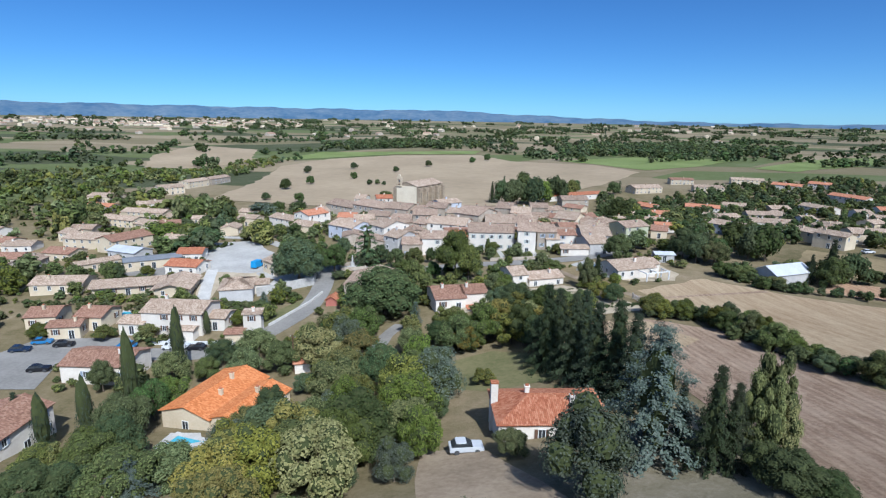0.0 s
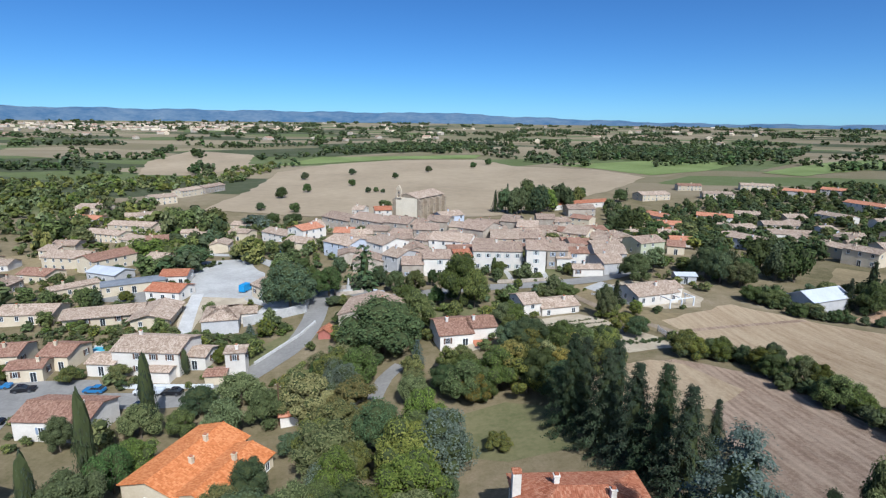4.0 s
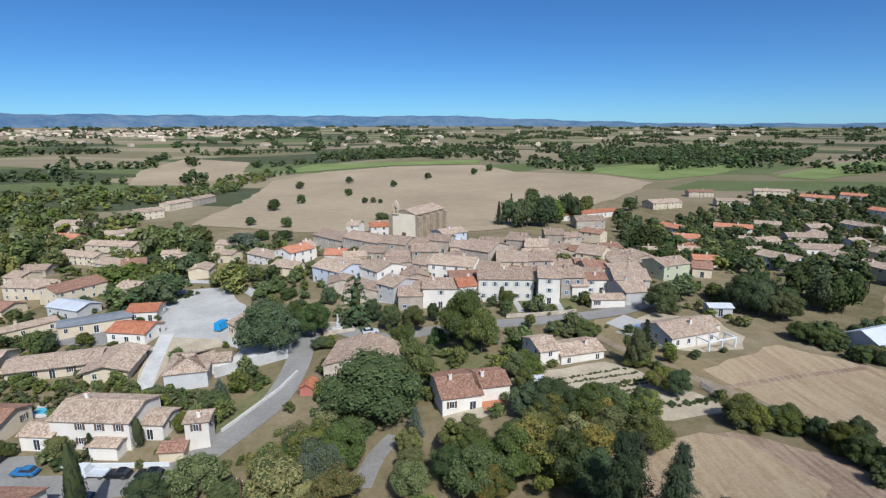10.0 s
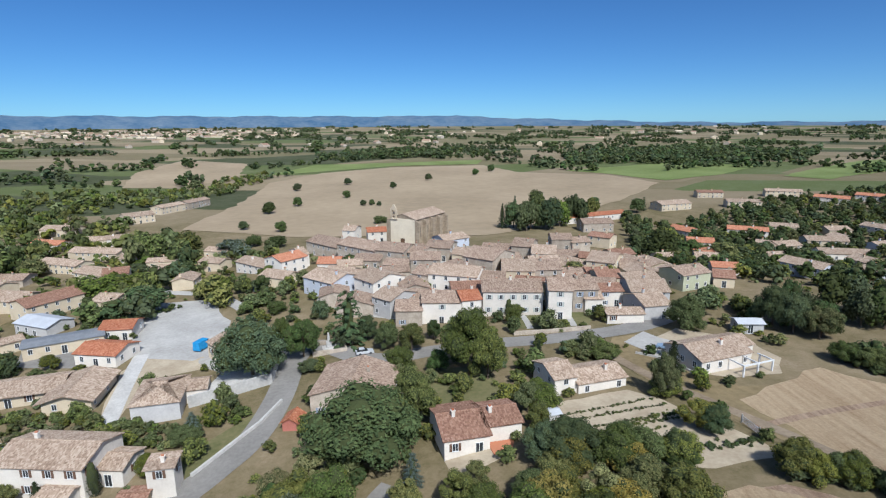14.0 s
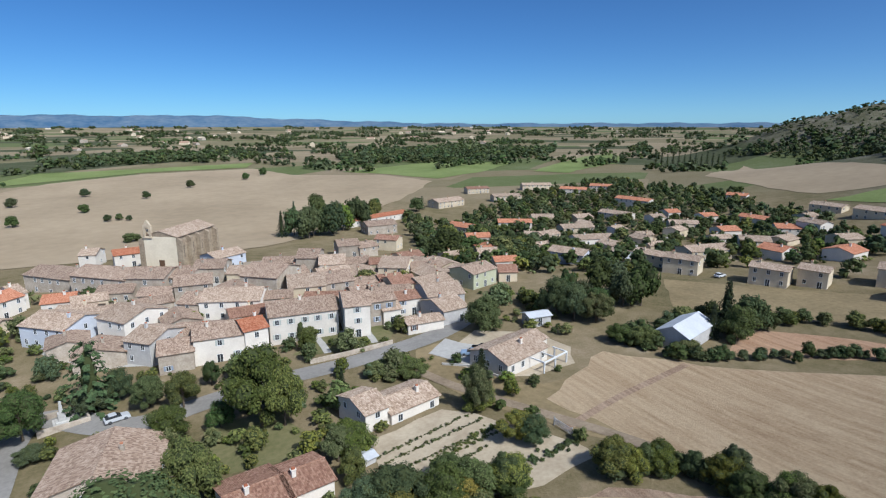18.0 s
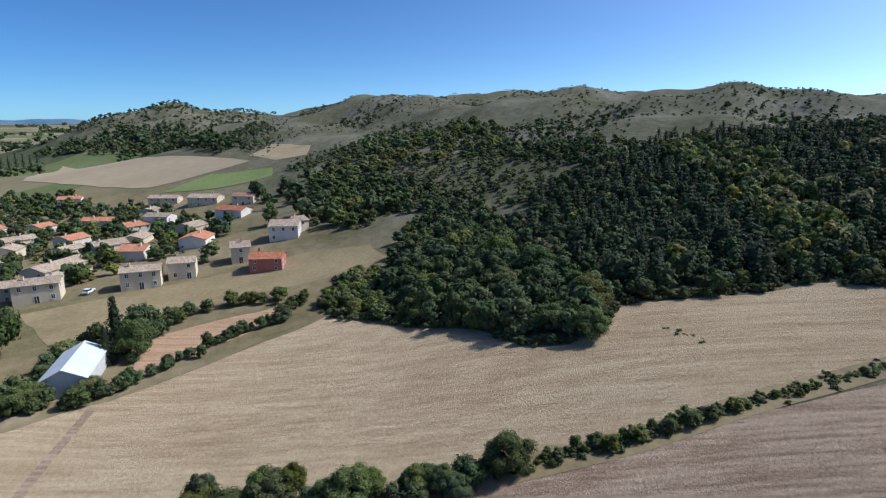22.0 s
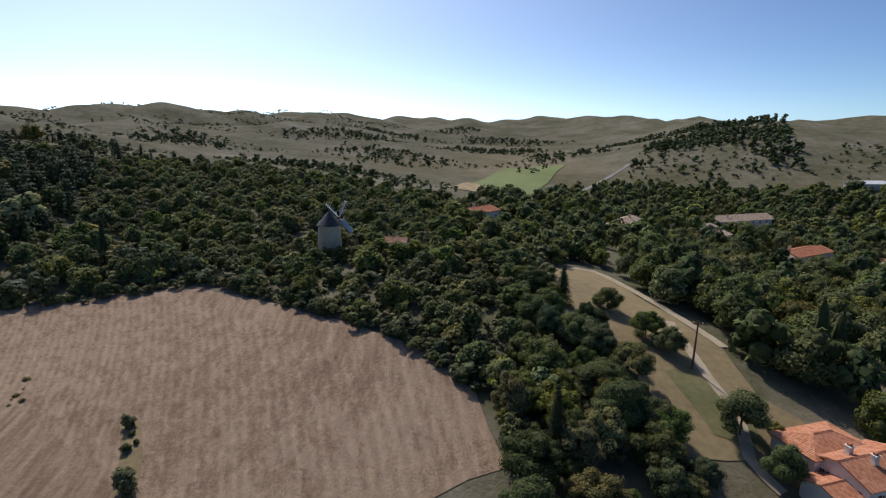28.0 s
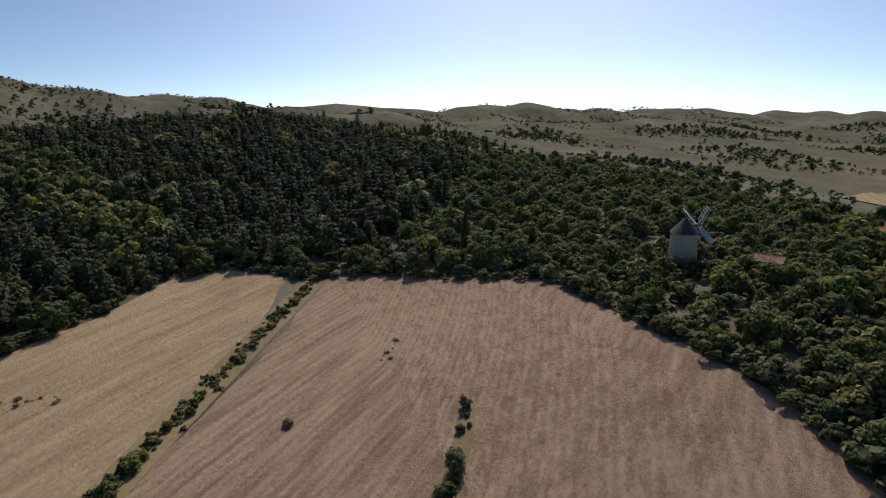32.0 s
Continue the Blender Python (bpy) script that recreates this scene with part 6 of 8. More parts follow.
def garden_wall(name, points, high, material, words, thick=0.25):
    """A low wall along a line, stepping with the land."""
    bm = bmesh.new()
    for (x0, y0), (x1, y1) in zip(points, points[1:]):
        n = max(1, int(math.hypot(x1 - x0, y1 - y0) / 4))
        d = Vector((x1 - x0, y1 - y0)).normalized()
        p = Vector((-d.y, d.x)) * thick / 2
        for k in range(n):
            a, b = Vector((x0, y0)).lerp(Vector((x1, y1)), k / n), Vector((x0, y0)).lerp(Vector((x1, y1)), (k + 1) / n)
            za, zb = ground_z(*a), ground_z(*b)
            vs = [bm.verts.new(v) for v in ((*(a - p), za - 0.5), (*(b - p), zb - 0.5), (*(b + p), zb - 0.5), (*(a + p), za - 0.5), (*(a - p), za + high), (*(b - p), zb + high), (*(b + p), zb + high), (*(a + p), za + high))]
            for f in ((3, 2, 1, 0), (4, 5, 6, 7), (0, 1, 5, 4), (1, 2, 6, 5), (2, 3, 7, 6), (3, 0, 4, 7)):
                bm.faces.new([vs[i] for i in f])
    me = bpy.data.meshes.new(name)
    bm.to_mesh(me)
    bm.free()
    me.materials.append(MATS[material])
    return tagged(new(name, me), words, "wall")


garden_wall("retaining_wall", [(-55.2, 146.6), (-48.2, 150.6), (-41.2, 154.9), (-42.8, 165.0)], 2.5, "concrete", "pale concrete retaining wall round the terrace", 0.4)
garden_wall("garden_wall", [(-44.8, 125.6), (-38.4, 139.5), (-36.6, 147.0)], 0.7, "concrete", "low pale garden wall along the road", 0.4)
garden_wall("garden_wall", [(37.0, 160.6), (41.4, 157.6), (46.0, 148.0)], 0.5, "concrete", "low block wall round the new house")
garden_wall("street_wall", [(12.0, 173.6), (20.0, 174.2), (31.0, 176.2)], 1.0, "stone_wall", "old stone wall along the street", 0.4)
garden_wall("churchyard_wall", [(2.0, 258.0), (16.0, 262.0), (32.0, 262.0)], 2.2, "stone_wall", "tall old stone wall below the trees", 0.6)
garden_wall("fence_wall", [(-70.0, 116.2), (-62.5, 116.4), (-50.0, 116.4)], 0.9, "frame_white", "white garden wall along the road", 0.2)
garden_wall("estate_wall", [(100.0, 250.0), (124.0, 262.0), (150.0, 270.0)], 1.2, "render_white", "white garden wall in the estate")

gate = tagged(new("field_gate"), "grey metal field gate", "gate")
gate.matrix_basis = pose(44.6, 128.0, ground_z(44.6, 128.0), 0, 0, 100)
for k in range(6):
    bm = bmesh.new()
    block(bm, -1.9, 1.9, -0.03, 0.03, 0.2 + k * 0.2, 0.26 + k * 0.2)
    part("rail", bm, "metal_roof", gate)
for x in (-2.0, 2.0):
    bm = bmesh.new()
    block(bm, x - 0.08, x + 0.08, -0.08, 0.08, -0.3, 1.5)
    part("gate_post", bm, "concrete", gate)

beds = []
for k, ends in enumerate((((15.8, 133.1), (33.8, 139.2)), ((16.5, 131.1), (35.1, 136.8)), ((17.4, 128.5), (36.8, 133.5)), ((22.1, 127.9), (36.4, 132.3)), ((23.2, 126.2), (31.5, 128.6)))):
    beds += hedge(ends, 0.45, 0.25, 0.6, 1.5, 80 + k, 0.15)
thicket("vegetable_rows", beds, "shrub", "rows of vegetables in the kitchen garden", "vegetables", level=1)
thicket("vegetable_rows", hedge(((22.6, 128.4), (36.1, 133.8)), 0.3, 0.3, 0.6, 1.6, 88, 0.45), "broad", "bright green vegetable bed", "vegetables", level=1)
thicket("garden_bed", hedge(((27.4, 121.0), (44.9, 124.2)), 0.3, 0.4, 0.8, 1.5, 91, 0.5), "dark", "dark low planting along the garden edge", "hedge", level=1)

# ---- single trees ----
tree("dark", -16.3, 125.5, 12.5, 18.0)
tree("dark", -21.2, 125.0, 9.0, 9.0)
tree("broad", -9.6, 134.0, 11.0, 9.0)
tree("broad", -54.0, 168.1, 8.0, 6.0)
tree("blue", -8.3, 117.5, 6.0, 4.5)
tree("dark", 14.3, 119.4, 8.0, 9.0)
tree("dark", 10.7, 120.1, 7.0, 6.0)
tree("broad", 10.4, 134.8, 6.0, 5.0)
tree("broad", 11.2, 129.2, 5.0, 4.0)
tree("broad", 12.7, 181.3, 5.0, 4.0)
tree("fir", 40.2, 148.7, 8.0, 6.0)
tree("broad", 28.6, 159.8, 4.0, 6.0)
tree("broad", 24.0, 161.3, 3.5, 6.0)
tree("broad", 35.9, 140.7, 4.0, 6.0)
tree("yellow", 36.6, 128.7, 5.0, 6.0)
tree("broad", 29.4, 117.5, 6.0, 6.0)
tree("broad", 24.7, 118.1, 6.0, 7.0)
tree("dark", 38.4, 126.5, 5.0, 5.0)
tree("blue", -50.3, 138.0, 4.0, 4.0)
tree("cypress", -58.5, 122.2, 6.0, 2.2)
tree("fir", -65.4, 119.4, 5.0, 4.0)
tree("broad", -71.3, 119.3, 4.0, 5.0)
tree("broad", -52.0, 126.9, 4.0, 5.0)
tree("broad", -50.0, 135.0, 3.5, 6.0)
tree("broad", -95.9, 164.2, 4.0, 5.0)
tree("dark", -104.7, 161.9, 6.0, 7.0)
far_tree("broad", -103.3, 221.2, 9.0, 9.0)
far_tree("dark", -99.3, 205.5, 8.0, 9.0)
far_tree("dark", -102.5, 239.0, 9.0, 9.0)
far_tree("broad", -141.7, 307.6, 12.0, 12.0)
far_tree("broad", -160.9, 316.4, 11.0, 11.0)
far_tree("broad", -125.9, 291.9, 10.0, 9.0)
far_tree("broad", -77.2, 213.9, 8.0, 7.0)
far_tree("silver", -92.8, 274.2, 8.0, 9.0)
far_tree("dark", -82.9, 281.0, 7.0, 7.0)
far_tree("dark", -147.2, 261.7, 6.0, 7.0)
far_tree("broad", -66.2, 221.3, 5.0, 5.0)
tree("broad", -56.0, 212.8, 5.0, 5.0)
tree("broad", -62.5, 198.0, 4.0, 5.0)
far_tree("fir", 123.5, 415.6, 11.0, 6.0)
far_tree("broad", 102.0, 312.2, 9.0, 8.0)
tree("broad", 66.8, 190.4, 5.0, 6.0)
tree("dark", 74.9, 176.1, 11.0, 9.0)
tree("dark", 77.6, 172.2, 10.0, 8.0)
tree("broad", 73.1, 187.6, 5.0, 5.0)
tree("dark", 97.4, 187.6, 12.0, 11.0)
tree("dark", 100.4, 185.3, 11.0, 9.0)
tree("broad", 81.5, 168.7, 9.0, 8.0)
tree("broad", 6.6, 103.4, 9.0, 8.0)
tree("broad", 1.4, 101.9, 8.0, 8.0)
tree("yellow", 8.9, 105.8, 9.0, 8.0)
tree("dark", 14.0, 100.7, 9.0, 8.0)
tree("yellow", 5.5, 84.2, 3.0, 4.0)
tree("cypress", -67.3, 124.0, 6.0, 2.0)
tree("cypress", -59.9, 125.9, 6.0, 2.2)
tree("dark", -49.9, 74.4, 9.0, 8.0)
tree("dark", -45.6, 66.2, 8.0, 7.0)
tree("broad", -55.0, 98.7, 7.0, 7.0)
tree("broad", -49.3, 87.7, 7.0, 6.0)
tree("broad", -41.5, 109.3, 7.0, 9.0)
tree("dark", -48.3, 106.4, 6.0, 7.0)
tree("broad", -33.8, 102.2, 7.0, 8.0)
tree("blue", -35.8, 52.5, 6.0, 9.0)
tree("yellow", -24.4, 49.2, 7.0, 8.0)
tree("yellow", -21.4, 43.7, 6.0, 7.0)
tree("broad", -95.2, 117.5, 4.0, 6.0)
tree("broad", -80.6, 117.4, 4.0, 5.0)
tree("blue", -74.6, 123.0, 4.0, 5.0)
tree("dark", -29.7, 103.6, 6.0, 3.0)
tree("yellow", -38.5, 54.9, 5.0, 5.0)
tree("dark", -44.5, 54.1, 5.0, 6.0)
tree("dark", -46.4, 51.8, 6.0, 8.0)
tree("fir", -68.3, 76.6, 8.0, 5.0)
far_tree("broad", -130.4, 158.7, 10.0, 10.0)
tree("broad", -127.7, 148.8, 9.0, 9.0)
tree("broad", -19.5, 112.2, 9.0, 8.0)
tree("yellow", -24.4, 112.0, 9.0, 9.0)
tree("yellow", -13.3, 49.2, 9.0, 9.0)
tree("broad", -12.7, 56.8, 9.0, 8.0)
tree("yellow", -20.4, 51.0, 8.0, 8.0)
tree("broad", 12.6, 135.9, 6.0, 7.0)
tree("broad", 26.9, 161.5, 4.0, 5.0)
tree("broad", 29.6, 157.4, 4.0, 6.0)
tree("broad", 35.3, 139.6, 9.0, 5.0)
tree("fir", 15.6, 158.0, 5.0, 3.0)
tree("cypress", 12.0, 188.0, 5.0, 2.5)
tree("broad", 13.6, 187.5, 4.0, 5.0)
tree("broad", 35.1, 182.2, 4.0, 4.0)
tree("cypress", 20.2, 191.7, 2.5, 1.2)
tree("cypress", 20.3, 183.2, 2.5, 1.2)
tree("dark", 80.6, 180.1, 12.0, 6.0)
tree("dark", 81.1, 174.6, 10.0, 6.0)
tree("dark", 100.2, 174.0, 13.0, 10.0)
tree("dark", 95.6, 175.7, 11.0, 8.0)
tree("dark", 83.3, 170.5, 9.0, 8.0)
tree("fir", 106.6, 152.5, 13.0, 8.0)
tree("dark", 103.5, 146.0, 9.0, 8.0)
tree("dark", 110.5, 149.0, 10.0, 8.0)
tree("fir", 99.6, 150.0, 9.0, 5.0)
tree("broad", 100.6, 159.2, 5.0, 7.0)
tree("broad", 82.4, 152.7, 5.0, 7.0)
tree("broad", 78.5, 156.1, 5.0, 6.0)
tree("broad", 87.0, 144.6, 4.0, 6.0)
tree("broad", 72.6, 180.5, 4.0, 4.0)
far_tree("dark", 212.2, 160.2, 9.0, 8.0)
far_tree("dark", 210.3, 144.0, 9.0, 9.0)
far_tree("dark", 200.8, 130.3, 9.0, 9.0)
far_tree("dark", 266.6, 173.4, 10.0, 9.0)
far_tree("dark", 264.6, 187.1, 9.0, 9.0)
far_tree("broad", 169.5, 164.2, 7.0, 7.0)
tree("fir", -13.8, -6.5, 7.0, 4.5)
tree("dark", -9.8, -9.7, 5.4, 5.5)
tree("broad", -21.1, -6.0, 4.1, 5.0)
tree("broad", -23.6, 2.6, 4.6, 5.0)
tree("broad", -25.4, 6.2, 4.1, 4.5)
tree("dark", -15.9, 1.9, 3.8, 4.5)
tree("dark", -13.9, 8.9, 5.2, 6.0)
tree("broad", -11.6, 15.8, 4.6, 6.5)
tree("dark", -11.7, 21.8, 6.5, 6.0)
tree("broad", -26.7, 21.1, 6.2, 6.0)
tree("broad", -16.5, 23.3, 4.9, 5.5)
tree("yellow", 0.4, 21.0, 6.1, 4.0)
tree("fir", -3.4, 25.3, 8.5, 4.0)
tree("yellow", -31.0, 21.6, 2.6, 2.4)
tree("broad", -27.6, 27.6, 5.0, 4.6)
tree("fir", 67.9, -32.6, 9.0, 4.0)
tree("yellow", 56.0, -29.2, 5.0, 5.0)
tree("cypress", -48.9, 5.0, 11.0, 2.6)
tree("cypress", -51.1, 6.0, 10.0, 2.6)
tree("cypress", -40.7, -15.1, 10.0, 3.0)
tree("broad", 103.0, 54.8, 8.0, 9.0)
tree("broad", 96.0, 60.3, 6.0, 8.0)
tree("broad", 116.4, 69.7, 7.0, 9.0)
tree("broad", 123.1, 78.5, 7.0, 9.0)
tree("broad", 126.2, 87.4, 6.0, 8.0)
tree("broad", 91.5, 56.1, 6.0, 7.0)
tree("dark", 124.6, 62.6, 9.0, 10.0)
tree("broad", 138.2, 70.6, 9.0, 10.0)
tree("broad", 150.1, 81.8, 9.0, 10.0)
tree("blue", 21.2, 52.1, 16.4, 15.0)
tree("fir", 25.7, 48.5, 11.7, 7.0)
tree("fir", 27.5, 48.3, 9.7, 6.0)
tree("fir", 24.8, 53.8, 9.0, 4.0)
tree("fir", 19.2, 81.2, 15.8, 10.0)
tree("fir", 16.3, 88.3, 16.3, 10.0)
tree("fir", 21.3, 75.7, 15.1, 10.0)
tree("fir", 23.3, 72.5, 15.7, 10.0)
tree("fir", 24.1, 67.5, 14.4, 10.0)
tree("fir", 18.6, 90.4, 14.6, 10.0)
tree("fir", 22.1, 86.3, 14.9, 10.0)
tree("fir", 28.7, 70.9, 10.9, 5.0)
tree("silver", 12.8, 44.2, 10.3, 9.0)
tree("yellow", 30.5, 49.3, 10.7, 4.5)
tree("yellow", 33.1, 52.5, 12.1, 4.5)
tree("yellow", 32.3, 49.1, 7.7, 4.0)
tree("dark", 30.1, 42.7, 4.2, 6.0)
tree("dark", 32.2, 41.6, 2.7, 5.0)
tree("dark", 28.9, 45.0, 4.1, 4.0)
far_tree("broad", -140.8, 275.8, 14.8, 11.0)
far_tree("broad", -119.7, 275.0, 13.7, 12.0)
far_tree("dark", -102.7, 226.3, 10.5, 10.0)
far_tree("dark", -107.5, 255.3, 12.8, 9.0)
far_tree("dark", -91.7, 195.0, 8.8, 10.0)
far_tree("broad", -96.3, 207.2, 8.6, 9.0)
far_tree("broad", -105.7, 194.3, 7.2, 9.0)
far_tree("dark", -99.3, 195.5, 7.2, 9.0)
far_tree("broad", -72.0, 206.0, 10.7, 7.0)
far_tree("dark", -64.4, 216.4, 6.7, 6.0)
far_tree("broad", -55.1, 214.6, 5.9, 6.0)
tree("dark", -105.2, 159.7, 7.1, 6.0)
far_tree("broad", -190.8, 263.0, 13.5, 13.0)
far_tree("dark", -190.0, 272.5, 13.4, 10.0)
far_tree("yellow", -180.8, 244.7, 14.3, 9.0)
far_tree("broad", -202.7, 304.6, 8.4, 9.0)
tree("blue", -49.7, 136.9, 5.4, 5.0)
tree("broad", 53.0, 174.4, 9.5, 9.0)
tree("cypress", -53.8, 83.4, 16.8, 3.4)
tree("cypress", -54.2, 100.3, 15.6, 3.4)
tree("cypress", -55.5, 74.4, 11.5, 3.0)
tree("cypress", -60.3, 71.5, 9.5, 3.0)
tree("dark", -50.7, 74.9, 7.5, 7.0)
tree("dark", -49.9, 82.7, 8.6, 6.0)
tree("broad", -40.1, 98.0, 7.9, 7.0)
tree("dark", -48.1, 98.7, 5.9, 5.0)
tree("broad", 7.0, 55.2, 3.7, 4.0)
tree("broad", -55.2, 63.6, 4.1, 6.0)
tree("yellow", -54.4, 64.4, 4.2, 5.0)
tree("dark", -66.0, 94.1, 6.8, 5.0)
far_tree("fir", 472.0, 575.2, 23.6, 7.0)
far_tree("fir", 481.2, 575.9, 21.7, 7.0)
far_tree("fir", 490.3, 576.4, 19.9, 7.0)
far_tree("fir", 498.9, 576.4, 24.0, 7.0)
far_tree("fir", 507.1, 575.8, 22.1, 7.0)
far_tree("fir", 514.6, 574.4, 20.1, 7.0)
far_tree("fir", 521.4, 572.4, 24.1, 7.0)
far_tree("fir", 527.5, 569.7, 22.1, 7.0)
far_tree("fir", 533.0, 566.4, 20.1, 7.0)
far_tree("fir", 537.9, 562.5, 24.0, 7.0)
far_tree("fir", 542.1, 558.1, 21.9, 7.0)
far_tree("fir", 545.9, 553.4, 19.9, 7.0)
far_tree("fir", 549.2, 548.3, 23.7, 7.0)

tree("dark", -37.5, 167.2, 10.4, 8.6)
tree("cedar", -28.1, 173.6, 15.2, 11.3)
tree("dark", -28.2, 172.5, 5.3, 6.1)
tree("broad", -18.2, 168.9, 7.1, 6.0)
tree("broad", -12.2, 165.9, 8.1, 6.2)
tree("broad", 0.7, 151.8, 15.4, 11.6)
tree("broad", 4.3, 149.9, 11.7, 7.4)
tree("dark", -24.0, 175.5, 6.6, 5.6)
tree("dark", -7.5, 173.1, 5.9, 3.4)
tree("dark", -5.7, 154.8, 5.2, 4.8)
tree("broad", -13.9, 156.1, 6.4, 6.6)
tree("dark", -34.1, 159.4, 3.0, 5.3)
tree("dark", -45.8, 157.0, 14.1, 14.7)
tree("broad", -43.5, 170.1, 10.3, 4.7)
tree("dark", -39.2, 191.6, 5.9, 5.4)
tree("dark", 36.7, 343.6, 18.5, 13.1)
tree("dark", 50.5, 349.2, 19, 15)
tree("dark", 68.7, 373.6, 19, 15)
tree("dark", 90.9, 417.6, 10.1, 10.3)
tree("fir", 33.8, 379.1, 16.9, 6.6)
tree("dark", 49.2, 394.6, 19, 15)
tree("dark", 77.7, 258.6, 13.6, 13.8)
tree("dark", 71.1, 262.4, 10.5, 9.6)
tree("dark", 97.1, 275.4, 8.5, 13.0)
tree("broad", 104.7, 264.9, 8.2, 13.3)
tree("dark", 117.4, 409.3, 10.5, 11.5)
tree("broad", 62.1, 184.5, 8.8, 8.7)
tree("broad", 37.1, 224.2, 5.5, 8.8)
tree("broad", 47.8, 224.7, 4.5, 7.3)
tree("dark", 61.5, 248.7, 3.8, 6.6)
tree("dark", -40.2, 238.5, 5.2, 5.5)
tree("broad", -34.0, 236.0, 2.2, 7.0)
tree("dark", -14.5, 207.5, 4.1, 4.0)
tree("broad", -11.3, 209.9, 3.6, 4.1)
tree("dark", -47.0, 371.4, 5.4, 9.1)

tree("dark", 30.6, 353.8, 17.0, 12.0)
tree("dark", 40.0, 350.8, 18.0, 14.0)
tree("broad", 58.0, 362.0, 17.0, 13.0)
tree("dark", 73.0, 378.0, 15.3, 12.0)
tree("broad", 82.0, 388.0, 14.0, 11.0)
tree("fir", 24.0, 352.0, 15.0, 7.0)
tree("broad", -139.8, 285.1, 15.0, 15.0)
tree("broad", -127.3, 296.8, 12.1, 15.0)
tree("broad", -121.3, 236.8, 6.1, 14.0)
tree("dark", -94.1, 202.3, 8.7, 14.0)
tree("broad", -121.9, 221.2, 9.8, 14.0)
tree("dark", -106.1, 246.2, 7.3, 12.6)
tree("yellow", -74.2, 205.8, 10.3, 12.0)
tree("silver", -101.1, 283.5, 9.5, 14.0)
tree("dark", -100.7, 308.7, 6.3, 8.7)
tree("dark", -132.1, 262.0, 4.8, 10.4)
tree("dark", -197.6, 275.9, 11.4, 15.0)
tree("broad", -178.2, 266.4, 8.0, 13.9)
tree("broad", -105.3, 204.2, 4.4, 9.4)
tree("dark", -86.4, 299.7, 6.1, 10.8)
tree("dark", -65.4, 218.2, 4.9, 6.9)
tree("broad", -62.1, 202.1, 4.7, 6.9)
tree("dark", -53.5, 197.1, 4.2, 6.0)

# ---- woods, hedges, scrub ----
HB1 = [(-102.9, 142.5), (-85.8, 142.4), (-72.9, 141.1), (-56.0, 138.1)]
HB2 = [(-49.2, 114.2), (-42.1, 114.6), (-36.6, 117.2)]
HB3 = [(-105.9, 189.2), (-96.5, 196.7), (-85.2, 204.6)]
HB4 = [(21.9, 159.2), (27.6, 161.5), (33.2, 162.4)]
HB6 = [(9.6, 147.6), (12.1, 138.9), (15.0, 132.5)]
HB7 = [(-53.9, 133.6), (-48.9, 140.3), (-41.5, 142.9)]
HEDGE1 = [(85.3, -4.7), (78.8, 12.2), (72.1, 29.0), (67.4, 42.0), (62, 56), (58.5, 72)]
HEDGE1b = [(58.5, 72), (55, 90), (52.5, 112), (42.9, 114.1)]
STRIPB = [(41.1, 19.6), (38.8, 24.9), (37.8, 28.6), (35.4, 35.3)]
BARNHEDGE = [(78.3, 153.8), (85.0, 142.6), (97.2, 136.7), (110.2, 130.7), (121.0, 123.0), (129.7, 120.7)]
SLOPEHEDGE = [(117.3, 150.1), (127.9, 145.2), (132.1, 136.2), (135.4, 123.4)]
WOODLEFT = [(-408.4, 471.5), (-386.1, 558.1), (-314.0, 557.7), (-281.4, 569.5), (-262.1, 645.1), (-240.3, 732.9), (-212.0, 667.5), (-208.6, 555.6), (-224.7, 485.9), (-243.6, 443.4), (-272.3, 415.2), (-270.8, 370.3), (-255.2, 300.0)]
WOODFAR = [(169.7, 956.1), (326.4, 1123.9), (540.2, 1115.3), (597.3, 982.3), (422.9, 736.8), (288.8, 753.4), (148.5, 778.1)]
WOODFAR2 = [(-230.8, 962.8), (-122.8, 1208.2), (56.4, 1219.9), (56.6, 1017.1), (-95.2, 937.9), (-172.2, 861.3)]
ESTATE = [(88.1, 315.8), (199.4, 437.0), (327.4, 472.6), (315.3, 326.7), (227.5, 177.8), (189.8, 173.4), (153.6, 191.9), (122.2, 202.9), (90.9, 202.1), (84.7, 253.5)]
GARDENL = [(-21.6, 50.1), (-31.4, 74.5), (-26.8, 84.9), (-27.2, 102.2), (-20.1, 114.3), (-11.0, 100.5), (-1.1, 108.8), (0.2, 96.8), (0.3, 83.4), (-2.0, 67.5), (-3.7, 45.8)]
GARDENL2 = [(-51.8, 55.4), (-61.3, 70.6), (-59.5, 79.1), (-44.0, 70.0), (-32.0, 58.1), (-28.7, 67.3), (-21.7, 50.1)]
GARDENM = [(-38.0, 108.5), (-33.8, 115.3), (-33.4, 123.6), (-22.7, 123.6), (-11.1, 112.8), (-5.7, 119.3), (1.2, 117.9), (13.3, 120.4), (16.7, 112.2), (6.2, 99.1), (-5.0, 102.8)]
GARDENM2 = [(14.3, 120.3), (24.5, 125.5), (31.8, 122.5), (36.1, 115.6), (24.7, 105.8), (15.4, 94.7), (8.2, 96.1)]
VALLEY = [(-31.3, -29.3), (-64.4, -81.2), (-107.9, -103.6), (-170.3, -92.1), (-75.8, 9.5), (-49.0, 22.1), (-42.6, 18.6), (-38.6, 7.1), (-36.9, 1.4), (-33.9, -12.8)]
VALLEY2 = [(22.9, -28.2), (16.8, -39.7), (-5.3, -43.1), (-44.4, -76.7), (-37.4, -43.7), (-13.6, -25.9), (1.6, -0.9), (9.3, -9.4)]
